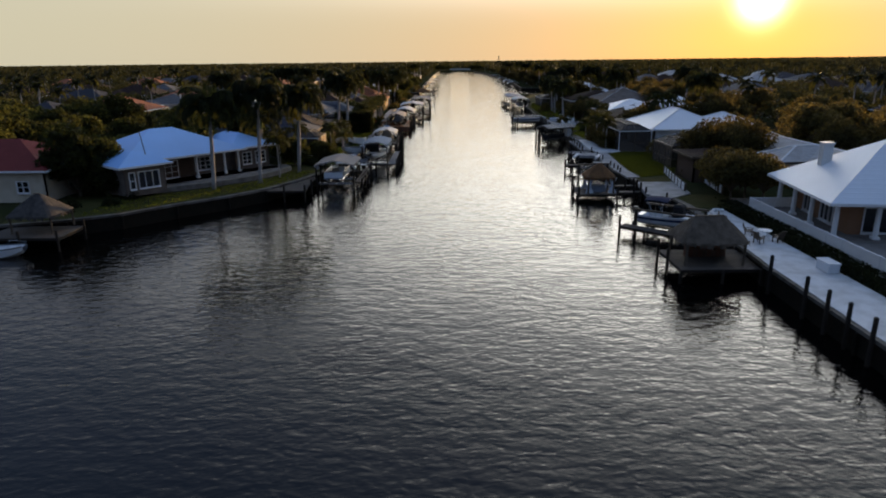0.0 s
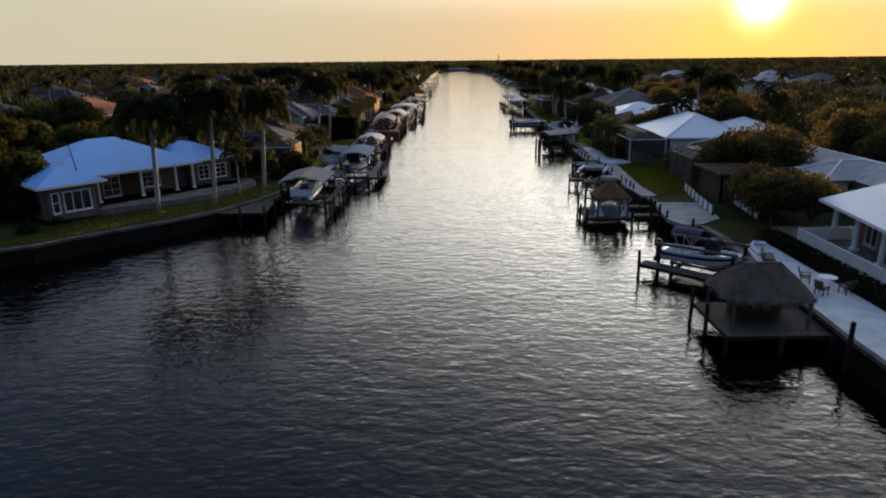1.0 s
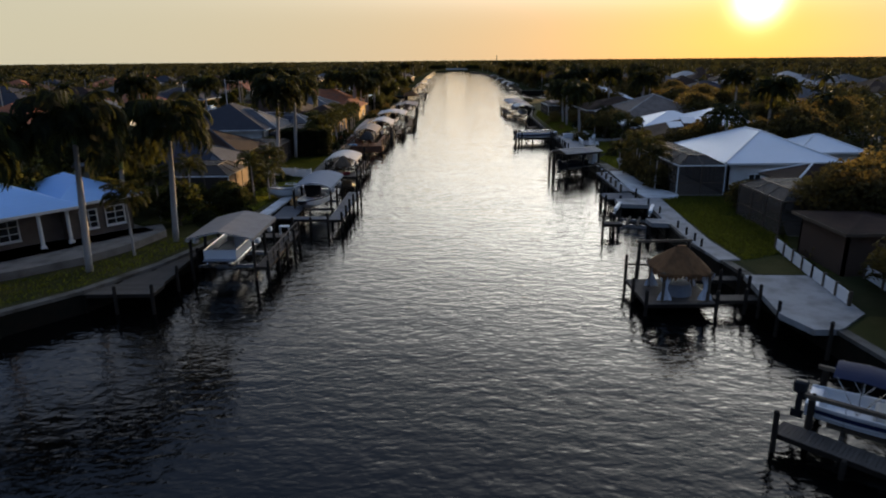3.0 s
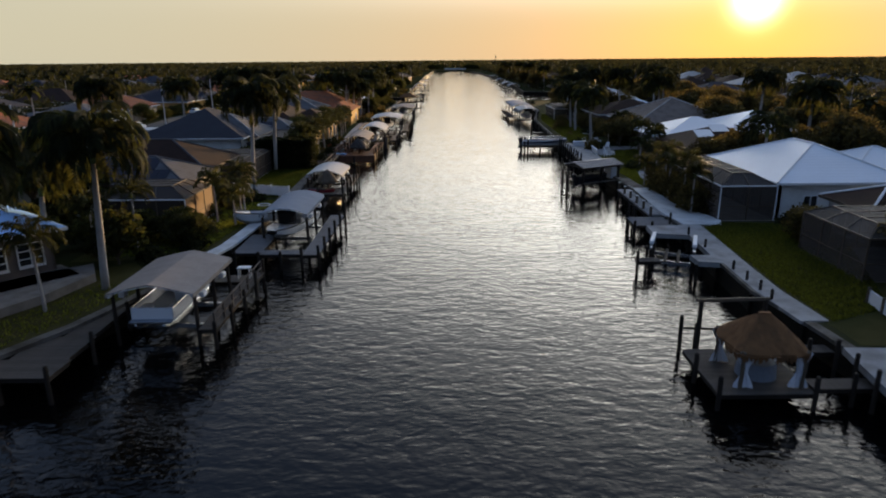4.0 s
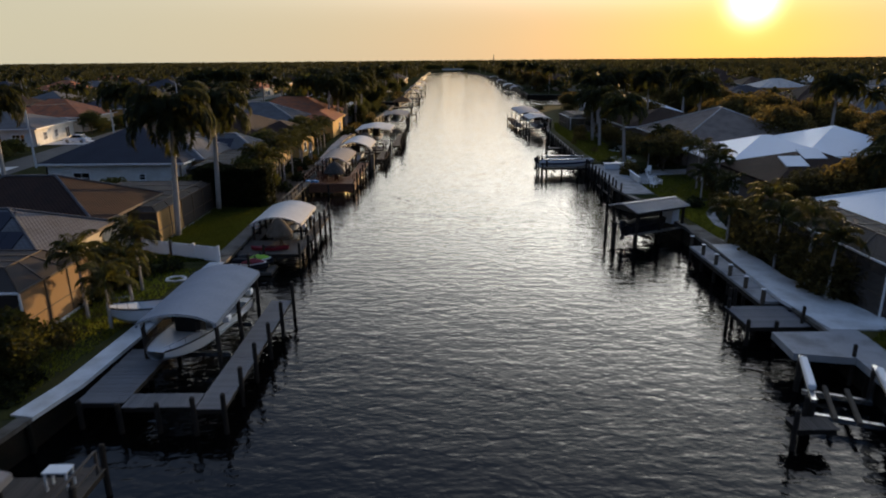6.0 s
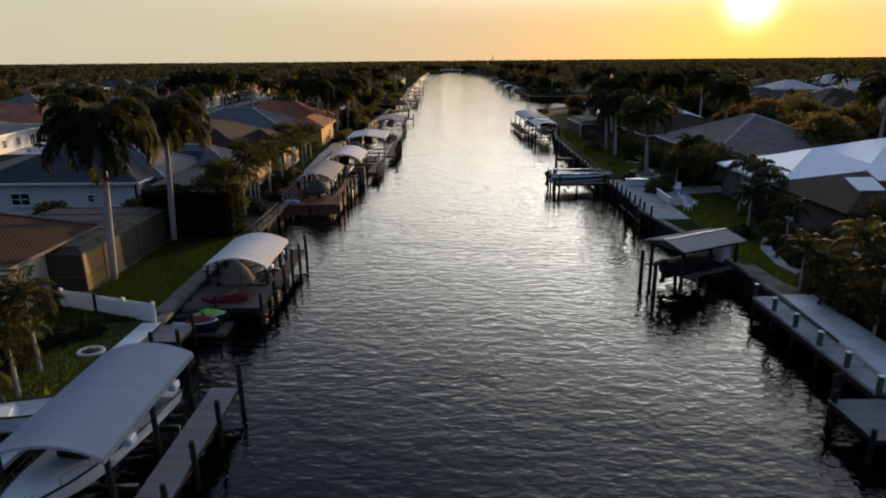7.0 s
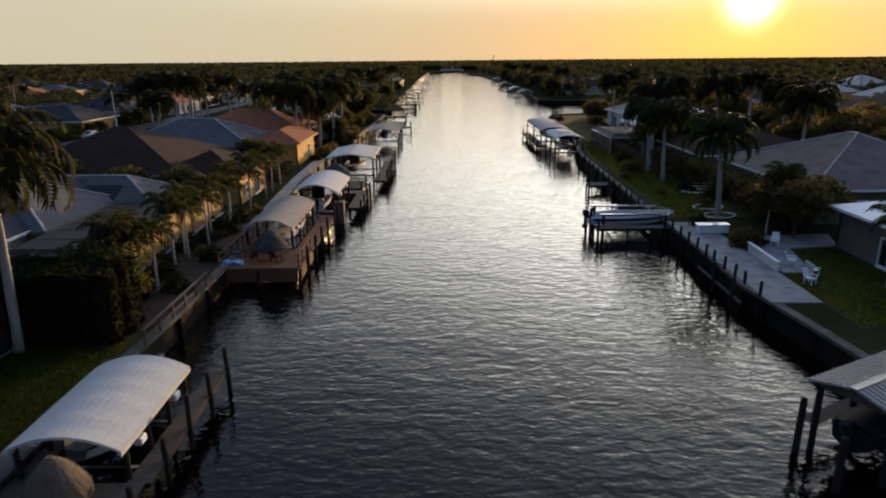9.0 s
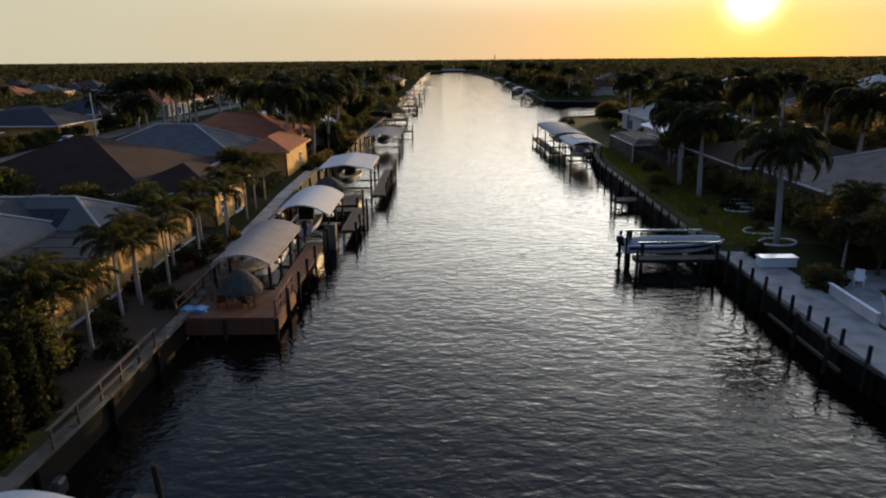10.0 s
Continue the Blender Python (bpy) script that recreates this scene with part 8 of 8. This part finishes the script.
# ---- houses farther off ----
rh = random.Random(19)
blocks = []
for y in range(70, 480, 27):
    if y > 110 and y != 178:
        blocks.append((-78 - rh.uniform(0, 5), y + rh.uniform(-2, 2)))
    if y > 90 and rh.random() < 0.75:
        blocks.append((-112 - rh.uniform(0, 6), y + rh.uniform(-2, 2)))
    if y > 130 and rh.random() < 0.6:
        blocks.append((-152 - rh.uniform(0, 8), y + rh.uniform(-3, 3)))
    if y > 170 and rh.random() < 0.6:
        blocks.append((-196 - rh.uniform(0, 8), y + rh.uniform(-3, 3)))
    if y > 60 and rh.random() < 0.7:
        blocks.append((96 + rh.uniform(0, 6), y + rh.uniform(-2, 2)))
    if y > 110 and rh.random() < 0.6:
        blocks.append((134 + rh.uniform(0, 8), y + rh.uniform(-3, 3)))
    if y > 180 and rh.random() < 0.6:
        blocks.append((176 + rh.uniform(0, 8), y + rh.uniform(-3, 3)))
    if y > 240 and y != 286:
        blocks.append((-27 - rh.uniform(0, 3), y + rh.uniform(-1, 1)))
    if y > 340 and rh.random() < 0.7:
        blocks.append((64 + rh.uniform(0, 3), y + rh.uniform(-1, 1)))
HOUSE_RECTS = [(-90, 166, -66, 198)]
walls, roofs = (STUCCO_WHITE, STUCCO_CREAM, STUCCO_TAN, STUCCO_CREAM), (TILE_GREY, TILE_BROWN, TILE_PALE, WHITE_ROOF, TILE_DARK, TILE_CLAY, TILE_GREY)
wn, rn = ("white", "cream", "ochre", "cream"), ("grey tiled", "brown tiled", "pale tiled", "white metal", "charcoal shingle", "terracotta tiled", "grey tiled")
for k, (x, y) in enumerate(blocks):
    a, b = rh.uniform(7, 9.5), rh.uniform(6.5, 9)
    i, j = rh.randrange(4), rh.choice((0, 1, 4, 4, 6, 1, 4, 5) if x < 0 else (0, 1, 2, 4, 1, 1, 6))
    house(pose(x, y, LAND), [(-a, -b, a, b), (-a + 1, -b - rh.uniform(2, 4), rh.uniform(-2, 2), -b + 6)], 3.0, rh.uniform(0.38, 0.48), walls[i], roofs[j], f"{wn[i]} house with a {rn[j]} roof in the suburb",
          [(0, "e", 2, 4, 0.9, 2.2, (1, 1)), (0, "e", 6, 9, 0.1, 2.2, (2, 0)), (1, "s", 1.5, 3.5, 0.9, 2.2, (1, 1)), (0, "w", 3, 5, 0.9, 2.2, (1, 1))], group="suburban houses")
    HOUSE_RECTS.append((x - a - 1, y - b - 5, x + a + 1, y + b + 1))

# docks and lifts farther along both banks
rd = random.Random(5)
dock(pose(0, 0, 0), [(-12.2, 266, -6.0, 271, 1.2, "x")], [(-6, 266, 1.8), (-6, 271, 1.8), (-9, 266, 1.6)], "timber dock under a thatched hut far along the canal", group="far piers")
tiki_hut(pose(-9.0, 268.5, 1.2), 2.9, 2.4, 1.8, 1.3, "brown thatched hut far along the canal", mat=THATCH, seed=44)
dock(pose(0, 0, 0), [(-12.0, 300, -4.5, 301.4, 1.2, "y"), (-6.0, 296, -4.5, 306, 1.2, "x")], [(-4.5, 296, 2.2), (-4.5, 301, 2.2), (-4.5, 306, 2.2)], "T-shaped timber dock far along the canal", group="far piers")
for k, y in enumerate((316, 356, 424, 540)):
    x = -11.8 + rd.uniform(-0.5, 0.5)
    canopy(x + 0.8, y, x + 6.2, y + rd.uniform(8, 11), rd.uniform(3.2, 3.7), rd.uniform(0.4, 0.9), rd.choice((CANVAS_GREY, CANVAS_TAN, CANVAS_NAVY)), "boat lift with a fabric canopy far along the canal", posts=2, group="far boat lifts")
    dock(pose(0, 0, 0), [(x - 0.5, y - 2.6, x + 8.2, y - 1.2, 1.2, "y")], [(x + 8.2, y - 2.6, 2.3), (x + 8.2, y - 1.2, 2.3), (x + 4, y - 2.6, 2.0)], "timber pier far along the canal", group="far piers")
for k, y in enumerate((344, 384, 444, 520)):
    x = 40.5 + (y - 336) * 0.024
    canopy(x - 6.4, y, x - 1.0, y + rd.uniform(8, 11), rd.uniform(3.2, 3.7), rd.uniform(0.4, 0.9), rd.choice((CANVAS_GREY, CANVAS_WHITE, CANVAS_TAN)), "boat lift with a fabric canopy far along the canal", posts=2, group="far boat lifts")
    dock(pose(0, 0, 0), [(x - 8.0, y - 2.6, x + 0.5, y - 1.2, 1.2, "y")], [(x - 8, y - 2.6, 2.3), (x - 8, y - 1.2, 2.3)], "timber pier far along the canal", group="far piers")

# road bridge at the canal's far end
br = thing("road_bridge", pose(17.5, 846, 0), "low pale concrete road bridge across the canal", "bridge")
part("deck", Build().box(-13, -4, 3.2, 13, 4, 4.0, 0.1), PALE, br)
for s in (-1, 1):
    part("parapet", Build().box(-13, s * 3.9 - 0.12, 4.0, 13, s * 3.9 + 0.12, 5.0), PALE, br)
for k in range(17):
    tree(pose(*(((-13 + 1.9 * k), 846 + 3 * (k % 3)) if k < 9 else ((31 + 2.0 * (k - 9)), 845 + 3 * (k % 3))), LAND, 0, 0, 50 * k), BROAD[k % 3], "dark tree on the bank at the bridge", group="trees at the bridge")
for x in (-7, 0, 7):
    part("pier", Build().box(x - 0.5, -3.4, -2, x + 0.5, 3.4, 3.2, 0.1), CONCRETE, br)
tower = thing("lattice_tower", pose(118, 1500, LAND), "slender lattice mast on the horizon", "mast")
for sx in (-1, 1):
    for sy in (-1, 1):
        part("leg", Build().tube((sx * 1.6, sy * 1.6, 0), (sx * 0.5, sy * 0.5, 22), 0.28, n=5), BRONZE, tower)
lat = Build()
for k in range(7):
    z, f = 3 * k, 1.6 - 1.1 * k / 7
    lat.beam((-f, -f, z), (f, -f, z + 3), 0.2, 0.2)
    lat.beam((f, -f, z), (-f, -f, z + 3), 0.2, 0.2)
part("lattice", lat, BRONZE, tower)

# ---- the wooded suburb behind, all the way to the horizon ----
rng = np.random.default_rng(77)


def free(x, y, keep=1.5):
    if -72 < x < 25 and y < 258 and x > -70:
        return False
    if 23 < x < 66 and y < 262:
        return False
    xl, xr = (-14.5, 47) if y > 262 else (-60, 60)
    if xl - 1.0 < x < xr + 1.5 and y < 905:
        return False
    if -62 < x < 0 and 268 < y < 295:
        return False
    if 30 < x < 195 and 270 < y < 335:
        return False
    if -72 < x < -55 and y < 430 or 76 < x < 88 and y < 430:
        return False
    for x0, y0, x1, y1 in HOUSE_RECTS:
        if x0 - keep < x < x1 + keep and y0 - keep < y < y1 + keep:
            return False
    return True


def wood(name, count, y0, y1, leaves, size, r, h, label, spread):
    quads, trunks = [], Build()
    made = 0
    while made < count:
        y = y0 + (y1 - y0) * rng.random() ** 0.75
        x = rng.uniform(-1, 1) * (spread * y + 60)
        if not free(x, y):
            continue
        made += 1
        rr, hh = r * rng.uniform(0.6, 1.35), h * rng.uniform(0.55, 1.25)
        v = rng.normal(size=(leaves, 3))
        v /= np.linalg.norm(v, axis=1)[:, None]
        v *= (1 + 0.25 * np.sin(v[:, [1, 2, 0]] * 4 + made))
        c = v * rng.uniform(0.6, 1.0, (leaves, 1)) * np.array([rr, rr, hh * 0.42]) + np.array([x, y, LAND + hh * 0.58])
        quads.append(leaf_quads(c, size * rng.uniform(0.85, 1.2), rng, 0.2))
        if y < 420:
            trunks.tube((x, y, LAND - 0.1), (x, y, LAND + hh * 0.5), 0.16, 0.1, 5)
    root = thing(name, pose(0, 0, 0), label, "woodland", kind="stuff")
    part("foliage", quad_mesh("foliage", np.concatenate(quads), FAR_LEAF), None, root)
    if trunks.v:
        part("trunks", trunks, BARK, root)
    return root


wood("suburban_trees", 2500, 75, 340, 150, 0.44, 2.7, 4.9, "trees and shrubs of the suburb between the houses", 0.78)
wood("middle_woods", 3400, 320, 900, 60, 0.95, 3.6, 7.0, "rows of suburban trees in the middle distance", 0.78)
wood("far_woods", 8500, 880, 4500, 16, 2.4, 7.0, 7.0, "flat wooded land out to the horizon", 0.80)

# palms standing over the far roofs
pq, pt = [], Build()
made = 0
while made < 620:
    y = 80 + 900 * rng.random() ** 1.2
    x = rng.uniform(-1, 1) * (0.78 * y + 50)
    if not free(x, y, 0.5):
        continue
    made += 1
    h = rng.uniform(6.5, 10.5)
    pt.tube((x, y, LAND - 0.1), (x, y, LAND + h), 0.2, 0.13, 6)
    for i in range(13):
        az, e0 = i * 2.39996, math.radians(70 - 85 * i / 13)
        p = np.array([x, y, LAND + h])
        out, side = np.array([math.cos(az), math.sin(az), 0]), np.array([-math.sin(az), math.cos(az), 0])
        for k in range(4):
            e = e0 - 0.5 * k
            q = p + (out * math.cos(e) + np.array([0, 0, math.sin(e)])) * 0.8
            w0, w1 = (0.12, 0.5, 0.55, 0.4)[k], (0.5, 0.55, 0.4, 0.05)[k]
            drop = np.array([0, 0, -0.25])
            pq.append([p, q, q + side * w1 + drop, p + side * w0 + drop])
            pq.append([p, p - side * w0 + drop, q - side * w1 + drop, q])
            p = q
fp = thing("far_palms", pose(0, 0, 0), "many tall palms scattered over the suburb", "palm trees", kind="stuff")
part("fronds", quad_mesh("fronds", pq, PALM_LEAF), None, fp)
part("trunks", pt, PALM_BARK, fp)
